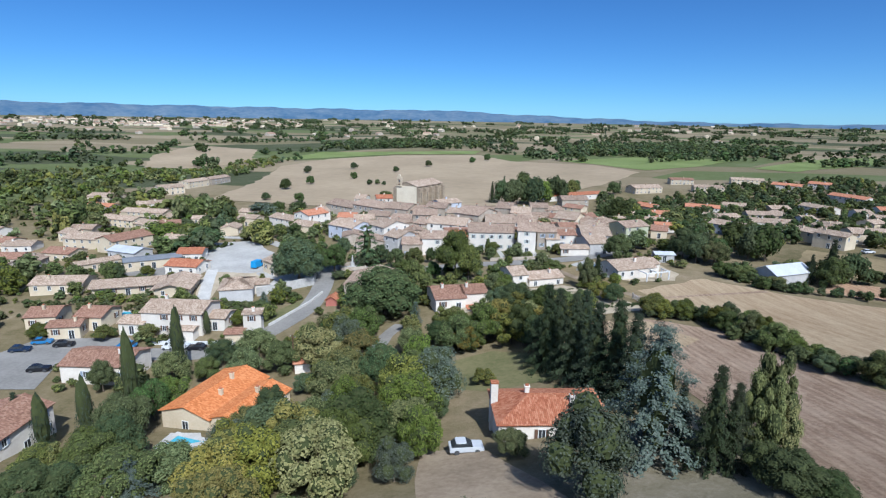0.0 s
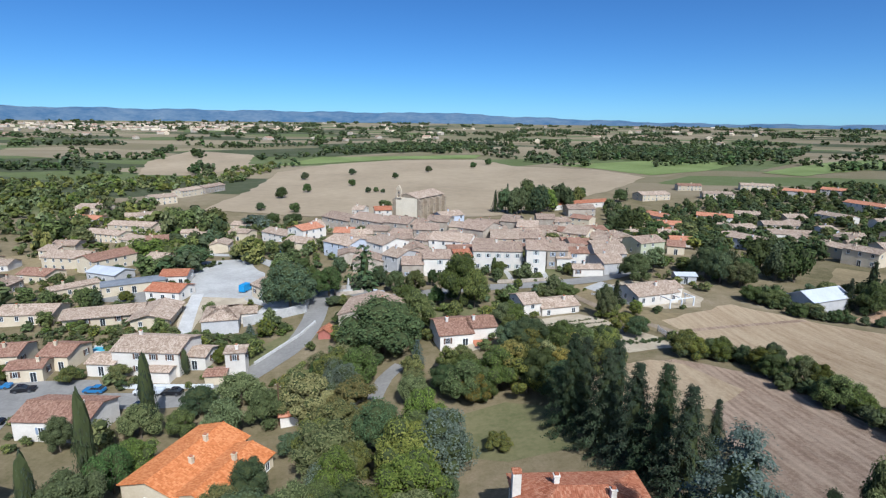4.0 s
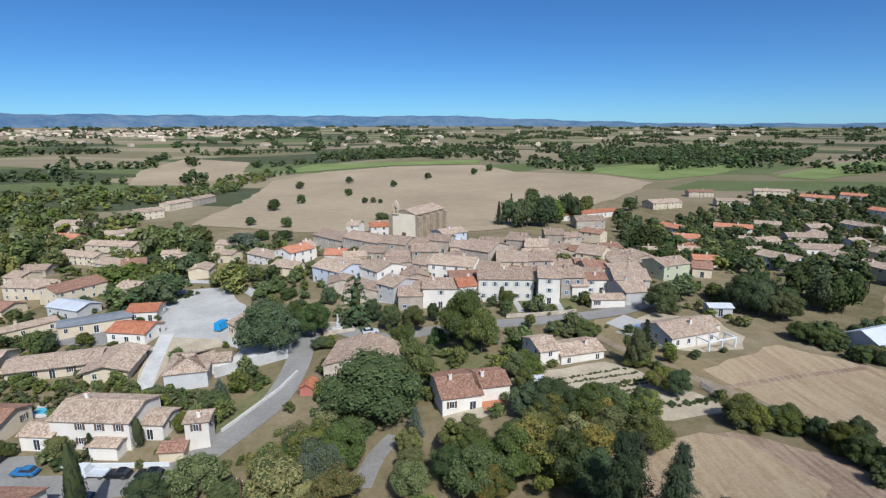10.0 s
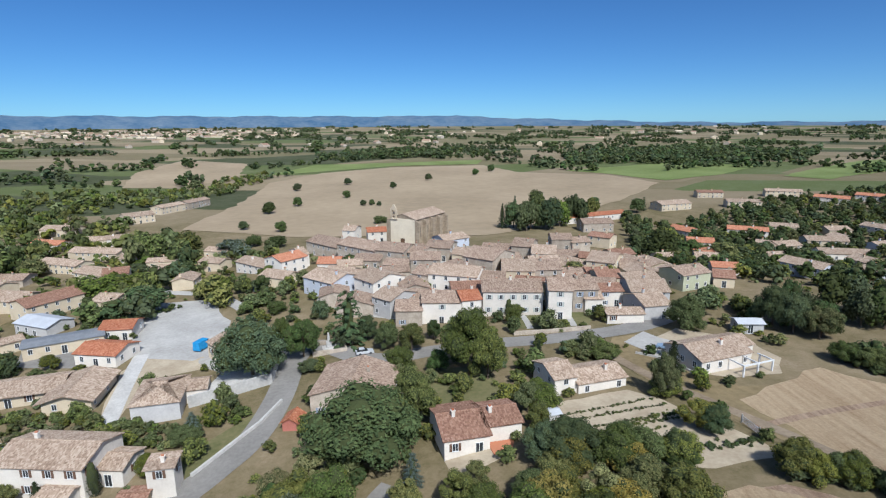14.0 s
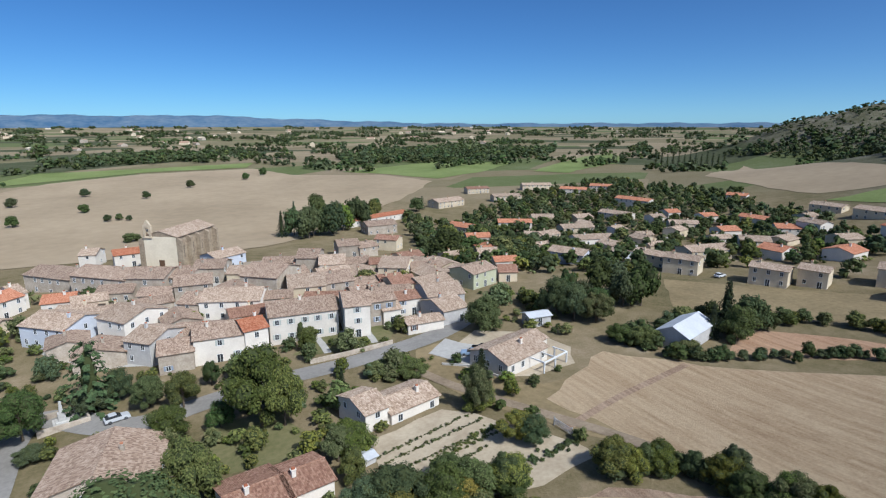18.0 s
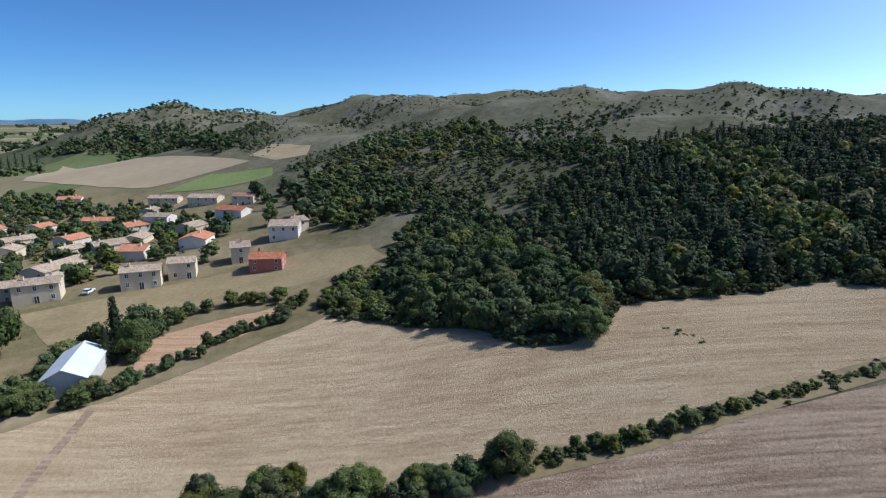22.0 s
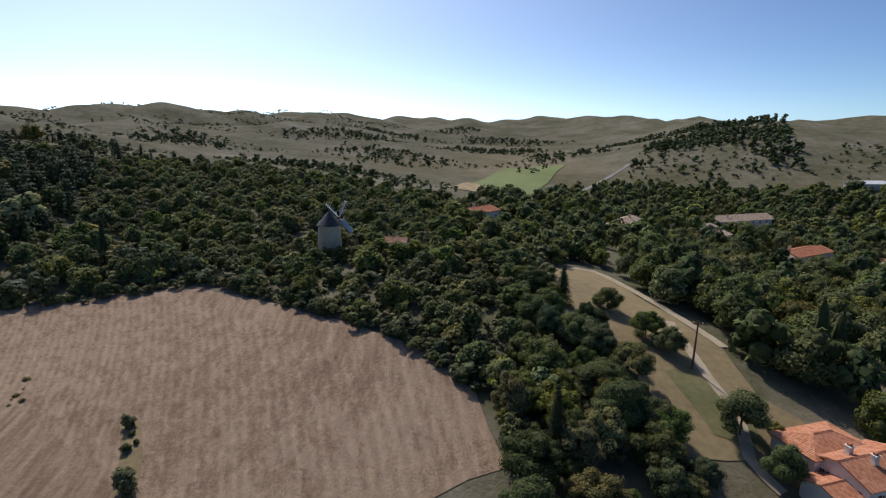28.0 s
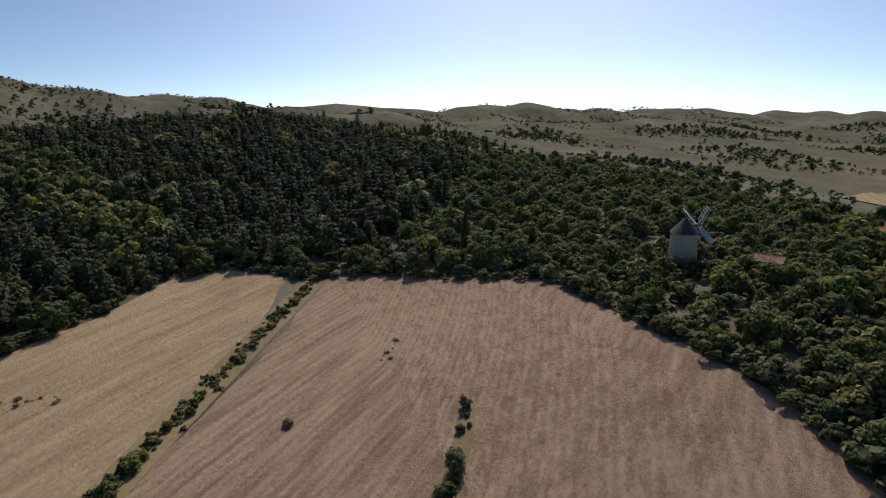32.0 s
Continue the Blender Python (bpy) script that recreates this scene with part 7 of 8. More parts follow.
VALLEY3 = [(-22.8, -60.4), (-21.3, -141.3), (-98.2, -219.9), (-126.5, -209.4), (-160.1, -184.0), (-240.7, -161.1), (-239.2, -101.9), (-177.7, -92.0), (-104.7, -98.7), (-47.7, -64.1)]
HILLW = [(-132.6, -253.7), (-172.7, -316.5), (-257.2, -424.1), (-314.1, -451.7), (-278.6, -319.7), (-233.8, -244.0), (-208.8, -201.8), (-201.5, -221.8), (-206.7, -261.3), (-188.4, -281.2), (-157.3, -251.4)]
SLOPEWOOD = [(251.3, 142.9), (263.7, 118.4), (276.0, 92.2), (290.8, 64.3), (348.8, 69.7), (364.2, 105.7), (347.2, 132.4), (340.5, 159.6), (276.2, 167.3), (201.7, 138.3), (187.7, 117.7), (203.0, 110.4)]
CONEWOOD = [(614.2, 617.9), (659.0, 573.2), (690.1, 494.9), (693.5, 455.9), (421.3, 274.5), (397.6, 270.5), (613.5, 484.2)]
ESTATEHILL = [(281.8, 200.0), (295.8, 172.0), (258.5, 125.9), (205.7, 105.0), (193.2, 120.5), (205.2, 137.4), (243.1, 173.6)]
FIELD_A = [(124, 112), (108, 87), (103, 75), (92, 66), (91, 59), (106, 48), (107, 25), (111, 8), (104, -2), (90, -5), (78, -12), (46, -20), (34, -12), (20, -1), (9, 8), (3, 16)]


def clear(rows, extra=0.0, ways=True):
    """Drops plants that would stand in a house."""
    return [r for r in rows if all(math.hypot(r[0] - x, r[1] - y) > k + extra for x, y, k in FOOTPRINTS) and not (ways and on_way(r[0], r[1]))]


def on_road(x, y, margin):
    """Whether a place lies on a road or a track."""
    for points, width in ROADS:
        for (x0, y0), (x1, y1) in zip(points, points[1:]):
            n = (x1 - x0) ** 2 + (y1 - y0) ** 2
            t = max(0, min(1, ((x - x0) * (x1 - x0) + (y - y0) * (y1 - y0)) / n))
            if math.hypot(x - x0 - t * (x1 - x0), y - y0 - t * (y1 - y0)) < width / 2 + margin:
                return True
    return False


def on_way(x, y):
    """Whether a place lies on a road, a yard or a field."""
    if on_road(x, y, 0.8):
        return True
    return any(name.startswith(("field", "court", "yard", "parking", "terrace", "meadow_3", "drive", "garden_1")) and inside(x, y, points) for name, points in PLOTS)


def planted(rows, kinds, group, seed):
    rng = random.Random(seed)
    for x, y, h, w in clear(rows, 1.0, False):
        if on_road(x, y, 0.35 * w + (4.0 if x < -35 else 0.0)):
            continue
        tree(rng.choice(kinds), x, y, h, w, group)


planted(scatter(GARDENL, 5.2, 4, 9.5, 0.95, 1, 0.85), ("broad", "dark", "broad", "yellow", "silver", "dark"), "garden trees", 1)
planted(scatter(GARDENL2, 5.0, 3, 7, 1.0, 2, 0.85), ("broad", "dark", "yellow", "silver"), "garden trees", 2)
planted(scatter(GARDENM, 5.0, 3.5, 7, 1.0, 3, 0.85), ("broad", "yellow", "dark", "yellow", "broad"), "garden trees", 3)
planted(scatter(GARDENM2, 5.0, 4, 8, 1.0, 4, 0.85), ("broad", "yellow", "dark", "yellow"), "garden trees", 4)
SLOPETREES = [(-7.5, -12), (-12.5, -3), (-16.5, 3), (-17, 10), (-16.5, 19), (-20, 28), (-19, 36), (-6, 39), (3, 34), (1.2, 24), (2.2, 17.5), (-3, 10), (-5, -2)]
planted(scatter(SLOPETREES, 3.3, 2.6, 5.6, 0.95, 205, 0.85), ("broad", "yellow", "yellow", "broad", "dark", "broad"), "slope trees", 205)
planted(hedge(HEDGE1b, 1.9, 3.2, 6.0, 0.95, 5, 1.1), ("broad", "dark", "broad"), "hedgerow trees", 5)
strip("hedge_verge", HEDGE1, 4.4, "dry_grass", lift=0.11, label="strip of dry grass under the hedge", category="verge")
strip("hedge_verge", STRIPB, 2.0, "dry_grass", lift=0.11, label="strip of dry grass between ploughed parts", category="verge")
GARDENS = [(-150, 95), (-160, 180), (-120, 205), (-62, 240), (-40, 205), (-8, 178), (62, 236), (82, 180), (62, 150), (48, 118), (-40, 116), (-60, 92)]
thicket("garden_shrubs", clear(scatter(GARDENS, 4.2, 0.9, 2.8, 1.25, 401, 0.5), 0.2), "broad", "shrubs and hedges of the village gardens", "shrubs", 1)
thicket("garden_shrubs", clear(scatter(GARDENS, 8, 1.0, 3.2, 1.2, 402, 0.5), 0.3), "dark", "dark shrubs of the village gardens", "shrubs", 1)
thicket("small_trees", clear(scatter(GARDENS, 12, 3.5, 6.5, 1.0, 403, 0.55), 1.2), "broad", "small trees of the village gardens", "trees", 3)
thicket("bank_hedge", hedge(HB1, 0.9, 1.2, 2.8, 1.2, 301, 1.0), "broad", "bushy bank along the school", "hedge", 1)
thicket("front_hedge", hedge(HB2, 0.6, 0.8, 1.3, 1.4, 302, 0.4), "broad", "clipped green hedge in front of the house", "hedge", 1)
thicket("street_bushes", hedge(HB4, 0.8, 1.2, 2.2, 1.3, 304, 0.6) + hedge(HB6, 0.9, 1.0, 2.4, 1.2, 306, 0.7) + hedge(HB7, 1.0, 1.0, 2.0, 1.3, 307, 0.8), "broad", "garden bushes beside the street", "hedge", 1)
thicket("school_hedge", hedge(HB3, 1.0, 1.0, 2.4, 1.3, 303, 0.8), "dark", "dark hedge behind the school roofs", "hedge", 1)
thicket("hedgerow", hedge(HEDGE1b, 0.8, 1.4, 3.4, 1.15, 510, 0.8), "dark", "dense undergrowth of the hedgerow", "hedge", 3)
thicket("field_hedge", hedge(HEDGE1, 0.3, 0.25, 0.8, 1.7, 6, 0.6) + hedge(HEDGE1, 2.6, 0.7, 1.5, 1.2, 67, 0.5), "shrub", "ragged low hedge between the fields", "hedge", 1)
thicket("field_hedge", hedge(HEDGE1, 1.3, 0.4, 1.2, 1.3, 68, 0.5) + hedge(HEDGE1[-3:], 1.2, 1.0, 2.4, 1.1, 66, 0.7), "broad", "greener bushes in the hedge between the fields", "hedge", 3)
thicket("field_strip_shrubs", hedge(STRIPB, 1.3, 0.6, 1.2, 1.3, 7, 0.4) + [(41.0, 20.2, 1.8, 1.7), (37.6, 29.0, 2.6, 2.6), (36.8, 32.5, 2.2, 2.4), (36.0, 34.5, 2.4, 2.6), (57.5, 30.5, 0.8, 1.6)], "shrub", "line of small bushes in the ploughed field", "shrubs")
thicket("edge_brush", hedge(FIELD_A, 0.9, 0.6, 2.0, 1.4, 77, 0.7), "shrub", "low brush along the edge of the fields", "scrub", 1)
thicket("edge_brush", hedge(FIELD_A, 2.4, 1.2, 2.8, 1.2, 78, 0.9), "dark", "bushes along the edge of the fields", "scrub", 3)
thicket("barn_hedge", hedge(BARNHEDGE, 1.6, 2.2, 3.8, 1.1, 8, 0.8), "dark", "dark hedge along the field edge", "hedge", level=3)
thicket("barn_hedge", clear(scatter([(78, 158), (88, 160), (100, 162), (114, 158), (118, 146), (106, 140), (100, 143), (98, 158), (86, 158), (84, 148)], 3.4, 2.5, 5.5, 1.1, 88, 0.8), 0.5), "dark", "dark trees and bushes round the barn", "hedge", level=3)
thicket("slope_hedge", hedge(SLOPEHEDGE, 2.0, 2.5, 4.5, 1.2, 9, 1.2), "broad", "overgrown hedge on the slope", "hedge", level=3)
PINES = [(110, 46), (111, 0), (98, -8), (86, -22), (86, -60), (106, -122), (150, -165), (215, -120), (240, -60), (235, 10), (195, 60), (135, 62)]
LOBE = [(109, 88), (94, 66), (93, 60), (107, 50), (135, 62), (170, 66), (172, 92), (150, 99), (128, 97)]
LOBE_FOOT = [(127, 116), (124, 111), (118, 100), (109, 88), (94, 66), (100, 68), (114, 84), (141, 97), (152, 112)]
MILLSIDE = [(48, -20.5), (35, -12.5), (21, -1), (9, 8), (3, 16), (1, 27), (-6, 26), (-8, 4), (-16, -20), (-12, -60), (15, -110), (60, -140), (106, -122), (86, -60), (86, -24), (62, -20)]
EDGE = [(106, 49), (106.5, 25), (110.5, 8), (104, -2), (84, -8.5), (76, -12.5), (62, -18), (46.5, -20.5), (48, -30), (85, -26), (118, -8), (122, 44)]
GLADE = [(120, -2), (160, -12), (205, -22), (235, -10), (232, 8), (180, 4), (150, 6), (124, 12)]
OPENTOP = [(70, -85), (112, -112), (160, -120), (205, -150), (150, -168), (80, -132), (62, -100)]


def stands(rows, *holes):
    """Keeps a wood clear of its glades."""
    return [r for r in rows if not any(inside(r[0], r[1], h) for h in holes)]


def clumped(rows, least):
    """Keeps plants in drifts, as scrub grows on a dry hill."""
    def drift(x, y):
        return math.sin(x / 23 + 1.3 * math.sin(y / 31)) + math.sin(y / 19 + 1.1 * math.sin(x / 27))
    return [r for r in rows if drift(r[0], r[1]) > least]


thicket("pine_wood", stands(scatter(PINES, 4.1, 5.2, 8.6, 0.8, 20, 0.97), GLADE, OPENTOP), "fir", "dense dark pine wood on the hillside", "woods", 1)
thicket("oak_wood", scatter(LOBE, 4.2, 5, 8, 1.0, 21), "dark", "dense green broadleaf wood beside the field", "woods", level=3)
thicket("oak_wood", scatter(LOBE_FOOT, 3.0, 2.6, 4.2, 1.25, 221), "broad", "bushy foot of the oak wood along the field", "woods", level=3)
thicket("wood_edge", scatter(EDGE, 4.6, 2.5, 5.5, 1.1, 22, 0.85), "dark", "leafy edge of the pine wood", "woods", 3)
thicket("wood_edge", scatter(EDGE, 6.5, 2.2, 5.0, 1.15, 222, 0.8), "broad", "lighter bushes along the pine wood", "woods", 3)
thicket("wood_edge", scatter(EDGE, 15, 2.0, 4.5, 1.2, 223, 0.8), "silver", "grey-green bushes along the pine wood", "woods", 3)
thicket("pine_wood", stands(scatter(PINES, 6.6, 3.5, 6.5, 1.0, 123), OPENTOP), "dark", "dark oaks among the pines", "woods", 1)
thicket("mixed_wood", scatter(GLADE, 5.0, 4.5, 8, 0.9, 23), "broad", "paler broadleaf trees in a strip between the pines", "woods", 1)
thicket("mixed_wood", scatter(GLADE, 8.5, 5, 8.5, 0.85, 230), "yellow", "yellowing trees in a strip between the pines", "woods", 1)
thicket("mixed_wood", scatter(PINES, 22, 5, 8.5, 0.95, 231), "yellow", "paler broadleaf trees among the pines", "woods", 1)
thicket("mixed_wood", scatter(OPENTOP, 5.5, 1.2, 3.2, 1.4, 232, 0.75), "shrub", "scrub on the open top above the pines", "scrub", 1)
thicket("mixed_wood", scatter(OPENTOP, 12, 3, 7, 0.7, 233, 0.7), "fir", "single pines on the open top", "woods", 1)


def near_mill(rows):
    return [r for r in rows if math.hypot(r[0] - 24.9, r[1] + 30.6) > 3.3 and math.hypot(r[0] - 31, r[1] + 43) > 5 and math.hypot(r[0] - 12.6, r[1] + 33.5) > 3.5]


thicket("mill_scrub", near_mill(scatter(MILLSIDE, 2.7, 1.4, 3.6, 1.2, 24)), "shrub", "dusty green scrub round the windmill", "scrub", 1)
thicket("mill_oaks", near_mill(scatter(MILLSIDE, 6.0, 3.0, 5.5, 1.0, 25)), "broad", "small oaks in the scrub", "scrub", 3)
thicket("mill_gold", near_mill(scatter(MILLSIDE, 11, 2.0, 4.0, 1.1, 26)), "yellow", "yellowing bushes in the scrub", "scrub", 1)
thicket("valley_wood", clear(scatter(VALLEY, 5.5, 4.5, 8, 0.95, 27), 4), "broad", "leafy woods filling the valley side", "woods", 4)
thicket("valley_gold", clear(scatter(VALLEY, 10, 4, 7.5, 0.95, 520, 0.85), 4), "yellow", "yellowing trees on the valley side", "woods", 4)
thicket("valley_gold", near_mill(scatter(VALLEY2, 9, 2.5, 5, 1.1, 521, 0.8)), "yellow", "yellowing trees below the mill", "woods", 1)
thicket("valley_dark", clear(scatter(VALLEY, 11, 6, 9.5, 0.8, 28), 5), "dark", "dark trees in the valley", "woods", 1)
thicket("valley_scrub", near_mill(scatter(VALLEY2, 4.0, 2, 5, 1.1, 29)), "shrub", "scrub between the mill and the valley", "scrub", 1)
thicket("valley_floor", clear(scatter(VALLEY3, 6, 4, 8, 0.95, 30, 0.9), 3), "broad", "trees on the valley floor", "woods", 1)
thicket("valley_floor", clear(scatter(VALLEY3, 9, 4, 8, 0.9, 130, 0.8), 3), "dark", "dark trees on the valley floor", "woods", 1)
thicket("hill_wood", clumped(scatter(HILLW, 6, 3.5, 7, 1.0, 31, 0.9), -1.2), "dark", "wood on the far hill", "woods", 2)
thicket("rocky_hill_scrub", scatter([(640, 480), (690, 640), (800, 640), (900, 520), (860, 400), (720, 420)], 8, 2, 5, 1.5, 132, 0.8), "dark", "scrub on the rocky hill", "scrub", 2)
thicket("cone_wood", scatter(CONEWOOD, 8.5, 6, 11, 1.0, 32), "dark", "wood at the foot of the rocky hill", "woods", 2)
thicket("estate_hill_trees", clear(scatter(ESTATEHILL, 8, 4, 8, 1.1, 33, 0.7)), "dark", "scattered oaks above the estate", "woods", 2)
GARRIGUE = [(240, 110), (330, 200), (480, 320), (620, 300), (600, 60), (520, -120), (400, -230), (260, -260), (170, -140), (235, -60), (245, 40)]
MIDSLOPE = [(150, 103), (200, 99), (204, 111), (251, 143), (264, 119), (277, 93), (291, 65), (262, 20), (236, 10), (195, 60), (190, 67)]
thicket("mixed_wood", clumped(scatter(MIDSLOPE, 4.6, 2.2, 5, 1.1, 155, 0.85), -0.9), "dark", "open oak wood climbing the slope", "woods", 1)
thicket("slope_scrub", scatter(MIDSLOPE, 3.8, 1.2, 3.2, 1.4, 255, 0.75), "shrub", "scrub between the oaks on the slope", "scrub", 1)
thicket("mixed_wood", clumped(scatter(MIDSLOPE, 7, 2.5, 5, 1.05, 156, 0.7), -0.5), "broad", "paler trees in the oak wood", "woods", 1)
thicket("farm_trees", clear(scatter([(-45, -100), (10, -100), (8, -42), (-30, -30)], 4.5, 3.5, 6.5, 1.0, 157, 0.9), 1.0), "broad", "trees round the valley farm", "woods", 1)
thicket("mill_front_scrub", [(24.9 + 4.2 * math.cos(radians(a)), -30.6 + 4.2 * math.sin(radians(a)), h, 3.4) for a, h in ((20, 3.2), (45, 3.6), (70, 3.9), (92, 3.6), (112, 4.0), (135, 3.3), (160, 2.6))], "shrub", "bushes at the foot of the windmill", "scrub", 1)
BACKHILL = [(-120, -240), (-172, -316), (-267, -442), (-337, -489), (-288, -332), (-234, -244), (-209, -202), (-165, -185)]
thicket("south_scrub", scatter(BACKHILL, 6.5, 0.7, 2.4, 1.6, 158, 0.7), "dark", "scrub on the bare slope above the valley", "scrub", 2)
thicket("south_trees", scatter(BACKHILL, 17, 3, 6, 1.2, 159, 0.6), "dark", "scattered trees above the valley", "scrub", 2)
thicket("slope_scrub", scatter(SLOPEWOOD, 4.6, 1.5, 4.0, 1.3, 150, 0.85), "shrub", "thick scrub on the slope above the meadow", "scrub", 1)
thicket("slope_oaks", scatter(SLOPEWOOD, 7.5, 3, 6.5, 1.2, 151, 0.75), "broad", "oaks in the scrub above the meadow", "woods", 1)
thicket("ridge_pines", scatter([(205, -115), (240, -60), (238, 10), (262, 0), (285, -70), (262, -140), (215, -190), (150, -190), (150, -165)], 6.5, 2.5, 5.5, 0.95, 152, 0.7), "fir", "pines thinning out towards the ridge", "woods", 1)
RIGHTHILL = [(-208, -200), (-262, -252), (-344, -264), (-420, -330), (-520, -260), (-420, -140), (-300, -120), (-240, -165)]
thicket("south_scrub", scatter(RIGHTHILL, 7, 0.8, 2.8, 1.5, 153, 0.7), "dark", "scrub on the hill across the valley", "scrub", 2)
thicket("garrigue", clumped(scatter(GARRIGUE, 5.0, 0.5, 1.6, 1.8, 34, 0.75), -0.5), "dark", "low scrub dotted over the dry hills", "scrub", 2)
thicket("garrigue_oaks", clumped([r for r in scatter(GARRIGUE, 5.5, 1.8, 4.5, 1.3, 35, 0.8) if ground_z(r[0], r[1]) < 40 + 22 * ((r[0] * 7.3 + r[1] * 3.1) % 1.0)], 0.55), "dark", "small oaks in drifts over the dry hills", "scrub", 2)
SOUTH = [(60, -140), (-10, -110), (-20, -200), (-120, -330), (-300, -420), (-100, -700), (250, -700), (400, -400), (250, -270), (120, -140)]
thicket("south_scrub", clumped(scatter(SOUTH, 6.5, 0.7, 2.4, 1.7, 36, 0.85), 0.0), "dark", "scrub on the southern hills", "scrub", 2)
thicket("south_trees", clumped([r for r in scatter(SOUTH, 9, 2.5, 5.5, 1.2, 37, 0.8) if ground_z(r[0], r[1]) < 40], 0.7), "dark", "trees on the southern hills", "scrub", 2)
WEST = [(-170, -92), (-76, 9), (-48, 24), (-60, 60), (-160, 60), (-330, -20), (-400, -250), (-240, -165), (-240, -100)]
thicket("west_trees", scatter(WEST, 10, 4, 9, 1.0, 38, 0.7), "broad", "trees on the western slope", "woods", 2)
thicket("estate_trees", clear(scatter(ESTATE, 8.0, 3, 7, 1.0, 40, 0.85), 0.6), "dark", "garden trees of the estate", "woods", 1)
thicket("estate_trees", clear(scatter(ESTATE, 18, 4, 8, 0.8, 140, 0.8), 1.5), "dark", "dark garden trees of the estate", "woods", 2)
thicket("estate_trees", clear(scatter(ESTATE, 11, 3, 6.5, 1.05, 642, 0.8), 0.6), "broad", "lighter garden trees of the estate", "woods", 1)
thicket("estate_hedges", clear(scatter(ESTATE, 6, 0.9, 2.2, 1.6, 41, 0.7), 0.4), "broad", "garden hedges of the estate", "hedge", 2)
BETWEEN = [(58, 244), (72, 228), (105, 226), (132, 258), (126, 330), (98, 398), (86, 330), (80, 290)]
thicket("village_edge_trees", clear(scatter(BETWEEN, 7.0, 3.5, 8, 1.05, 640, 0.8), 0.4), "dark", "garden trees between the village and the estate", "woods", 1)
thicket("village_edge_trees", clear(scatter(BETWEEN, 10, 3, 7, 1.05, 641, 0.7), 0.4), "broad", "lighter garden trees between the village and the estate", "woods", 1)
VILLAGE = [(-50, 205), (-40, 245), (40, 255), (80, 230), (60, 190), (10, 178), (-40, 180)]
thicket("village_shrubs", clear(scatter(VILLAGE, 9, 1.5, 3.5, 1.2, 42, 0.5), 0.5), "broad", "garden shrubs among the village houses", "hedge", 1)
LEFT = [(-150, 190), (-120, 215), (-95, 215), (-60, 225), (-55, 250), (-120, 300), (-190, 320), (-260, 300), (-220, 235), (-160, 235)]
thicket("village_edge_trees", clear(scatter(LEFT, 8, 3, 7.5, 1.05, 43, 0.75), 0.5), "broad", "garden trees at the village edge", "woods", 2)
BANK = [(-112, 139), (-60, 140), (-50, 136), (-60, 133), (-112, 133)]
thicket("bank_bushes", clear(scatter(BANK, 2.2, 1.2, 2.6, 1.2, 44), 0.3), "shrub", "bushy bank below the school", "hedge", 1)
thicket("left_wood", scatter(WOODLEFT, 11, 6, 10, 1.05, 45, 0.75), "broad", "belt of woods west of the village", "woods", 2)
LEFT2 = [(-300, 420), (-210, 400), (-190, 340), (-130, 320), (-170, 300), (-280, 290), (-400, 300), (-420, 430)]
thicket("left_wood", clear(scatter(LEFT2, 10, 6, 11, 1.0, 46, 0.8), 1), "broad", "woods at the village edge", "woods", 2)
thicket("far_wood", scatter(WOODFAR, 12, 8, 13, 1.1, 47), "dark", "dark wood across the plain", "woods", 2)
thicket("far_wood", scatter(WOODFAR2, 14, 7, 12, 1.1, 48, 0.8), "dark", "wood across the fields", "woods", 2)


def plain_trees(count, seed):
    """Hedges and copses over the plain, in short lines."""
    rng = random.Random(seed)
    rows = []
    while len(rows) < count:
        r = 560 + 3400 * rng.random()
        a = radians(rng.uniform(-62, 66))
        x, y = r * math.sin(a), 90 + r * math.cos(a)
        if ground_z(x, y) > 22 or inside(x, y, FIELD4):
            continue
        d, n = rng.choice((0.5, 2.07)) + rng.gauss(0, 0.15), rng.randint(2, 16)
        for k in range(n):
            h = rng.uniform(5, 11) * (1 + r / 4500)
            rows.append((x + math.cos(d) * k * 9 + rng.gauss(0, 3), y + math.sin(d) * k * 9 + rng.gauss(0, 3), h, h * 1.25))
    return rows


FIELD4 = [(-147, 340), (-172, 404), (-176, 496), (-203, 640), (-166, 725), (-86, 776), (36, 790), (67, 687), (156, 632), (184, 554), (122, 462), (75, 406), (34, 385)]
thicket("plain_trees", plain_trees(5000, 50), "dark", "hedges and copses over the plain", "woods", 2)
for k, rows in FAR_TREES.items():
    thicket("far_trees", rows, k, "trees between the distant houses and fields", "trees", 1)
for x, y, h in ((-120, 455, 8), (-92, 500, 7), (-60, 560, 7), (-30, 620, 8), (-110, 600, 8), (20, 660, 8), (40, 700, 9), (-150, 560, 8), (-70, 450, 5), (-64, 452, 5), (-58, 448, 4), (-130, 420, 9), (-125, 360, 6), (-100, 350, 7)):
    tree("dark", x, y, h, h * 1.1, "trees in the stubble field")
thicket("field_weeds", hedge([(86, 38), (93, 44)], 0.9, 0.2, 0.5, 2.2, 501, 0.5) + hedge([(58, 8), (55, 16)], 1.2, 0.2, 0.5, 2.2, 502, 0.5), "yellow", "patches of dry weeds in the fields", "weeds", 1)


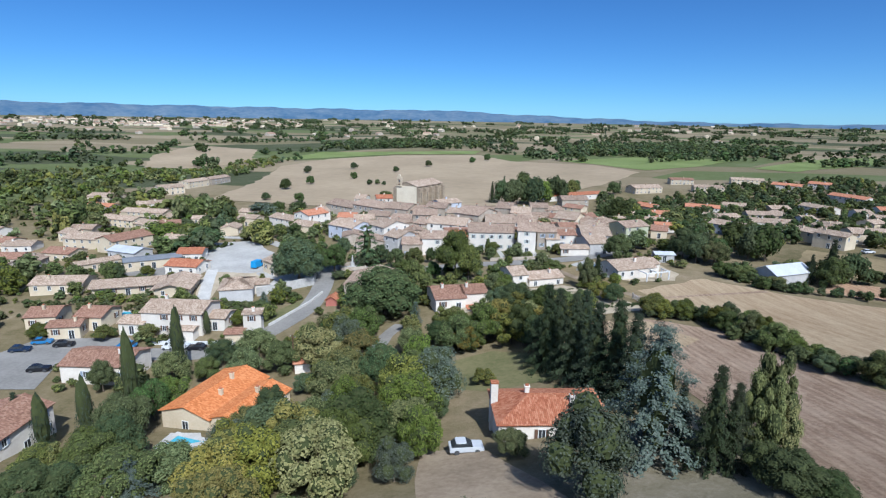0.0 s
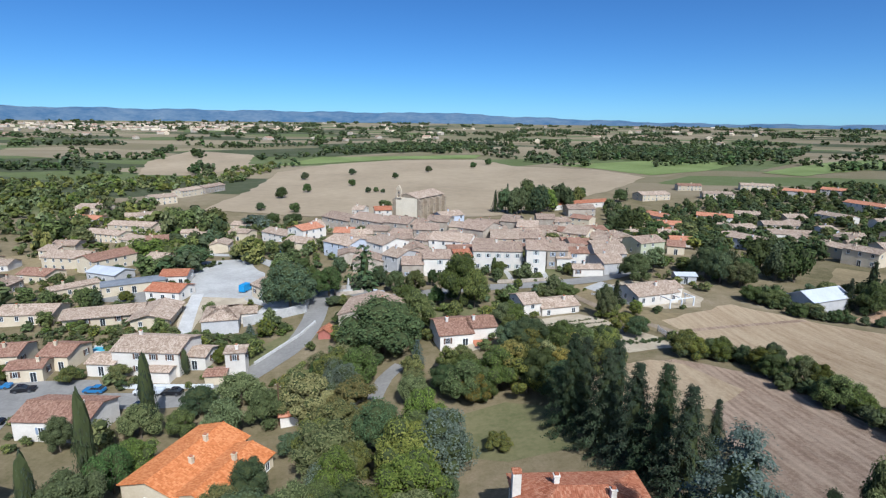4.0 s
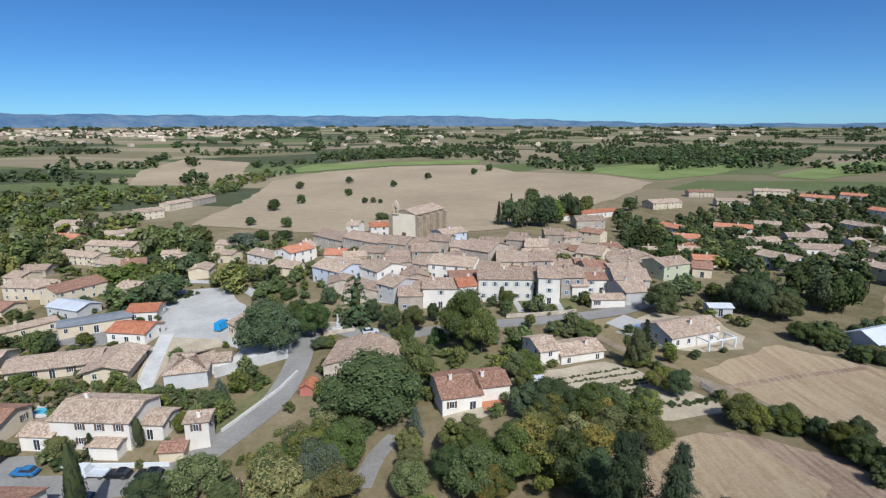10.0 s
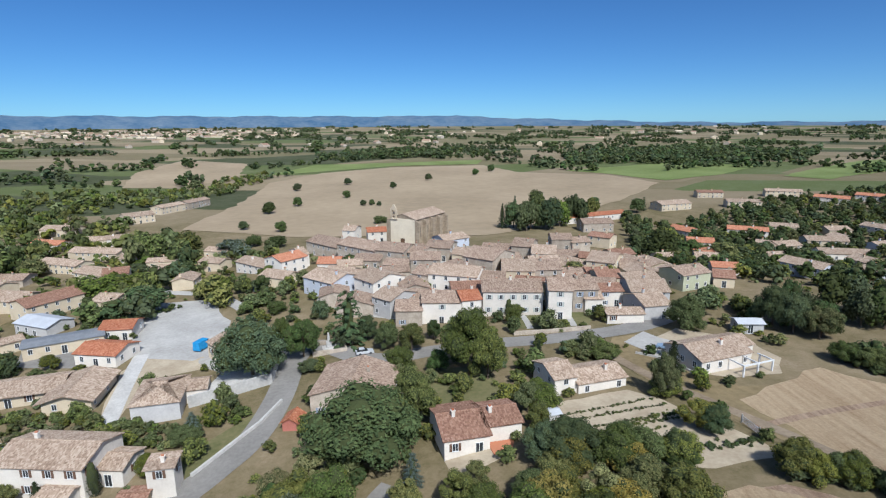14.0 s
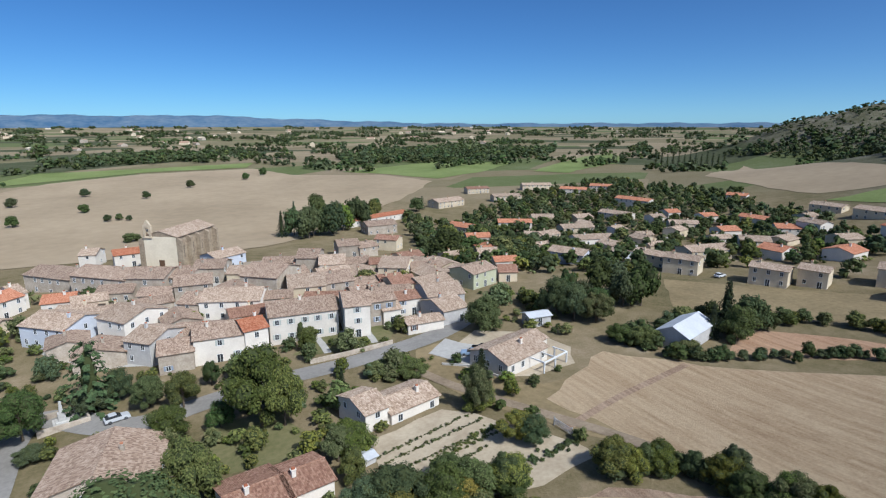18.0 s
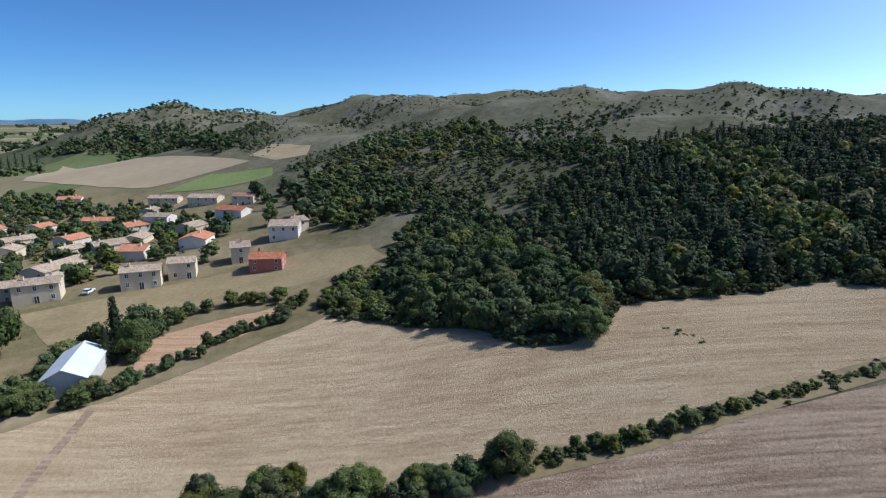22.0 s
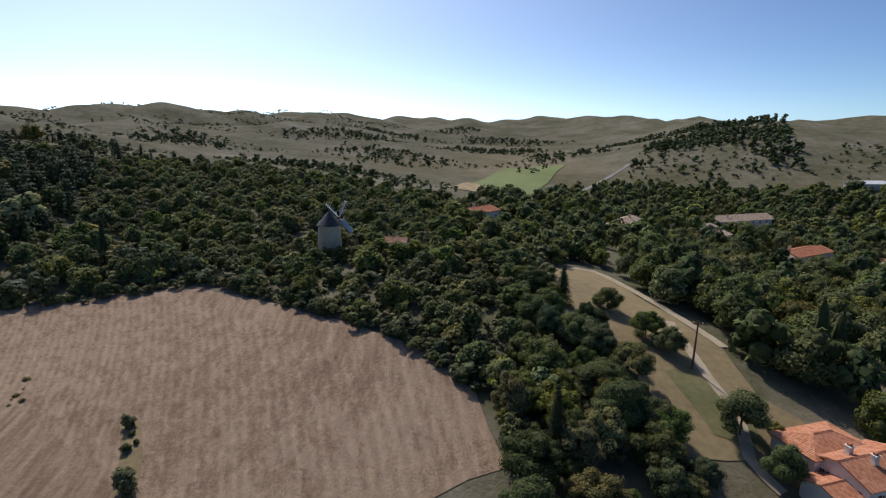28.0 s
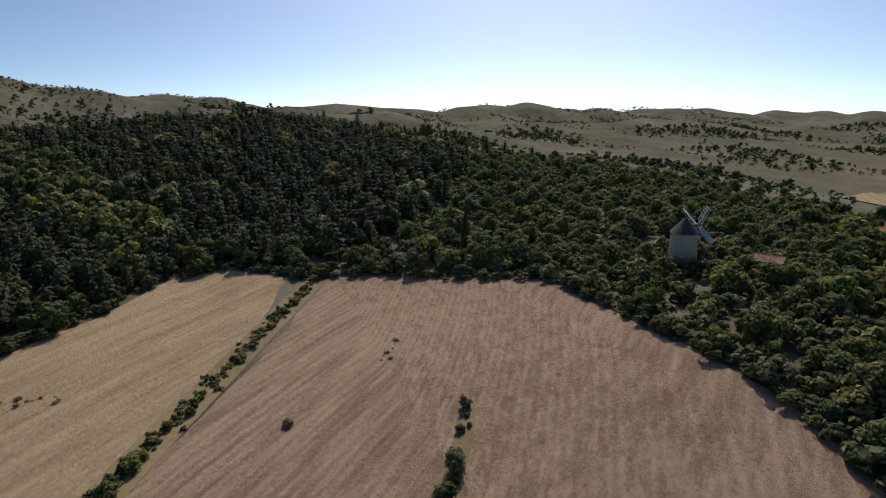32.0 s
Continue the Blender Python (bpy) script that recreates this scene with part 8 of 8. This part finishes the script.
def distant_town(count, seed):
    """The far town as small gabled blocks, one body."""
    rng = random.Random(seed)
    verts, faces, mats = [], [], []
    for _ in range(count):
        r = rng.uniform(2100, 3500)
        a = radians(rng.triangular(-48, -14, -32))
        if rng.random() < 0.3:
            a, r = radians(rng.uniform(-48, 40)), rng.uniform(1200, 3800)
        x, y = r * math.sin(a), 90 + r * math.cos(a)
        z = ground_z(x, y) - 1
        w, d, h = rng.uniform(5, 15), rng.uniform(4, 9), rng.uniform(4, 9)
        t = rng.uniform(0, 3.1)
        b = len(verts)
        for px, py, pz in ((-w, -d, 0), (w, -d, 0), (w, d, 0), (-w, d, 0), (-w, -d, h), (w, -d, h), (w, d, h), (-w, d, h), (-w, 0, h + d * 0.5), (w, 0, h + d * 0.5)):
            verts.append((x + px * math.cos(t) - py * math.sin(t), y + px * math.sin(t) + py * math.cos(t), z + pz))
        faces += [(b, b + 1, b + 5, b + 4), (b + 1, b + 2, b + 6, b + 9, b + 5), (b + 2, b + 3, b + 7, b + 6), (b + 3, b, b + 4, b + 8, b + 7), (b + 4, b + 5, b + 9, b + 8), (b + 6, b + 7, b + 8, b + 9)]
        rf = 2 if rng.random() < 0.75 else 0
        mats += [0, 0, 0, 0, rf, rf] if rng.random() < 0.4 else [1, 1, 1, 1, rf, rf]
    me = mesh_from("distant_town", verts, faces, ("render_cream", "stone_wall", "town_roof"))
    me.polygons.foreach_set("material_index", mats)
    return tagged(new("distant_town", me), "far town of pale houses with clay roofs", "town", kind="stuff")


distant_town(330, 60)


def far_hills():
    """The long range behind the plain, a far backdrop; its blue is painted haze."""
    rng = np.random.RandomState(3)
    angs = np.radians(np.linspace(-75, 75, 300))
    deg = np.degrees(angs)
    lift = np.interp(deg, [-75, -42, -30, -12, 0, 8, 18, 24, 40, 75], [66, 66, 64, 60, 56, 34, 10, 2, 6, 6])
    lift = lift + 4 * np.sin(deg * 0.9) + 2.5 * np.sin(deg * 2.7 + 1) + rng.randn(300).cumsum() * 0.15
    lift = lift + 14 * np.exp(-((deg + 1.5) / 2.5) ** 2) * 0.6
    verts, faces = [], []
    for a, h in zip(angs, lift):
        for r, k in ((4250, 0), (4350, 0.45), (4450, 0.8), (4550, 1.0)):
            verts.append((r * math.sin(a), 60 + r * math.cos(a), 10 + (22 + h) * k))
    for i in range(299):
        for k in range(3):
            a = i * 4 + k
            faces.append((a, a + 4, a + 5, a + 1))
    return tagged(new("backdrop", mesh_from("backdrop", verts, faces, ("hazed_hill",), True)), "long wooded hills on the horizon, blue with painted haze", "hills", kind="structure")


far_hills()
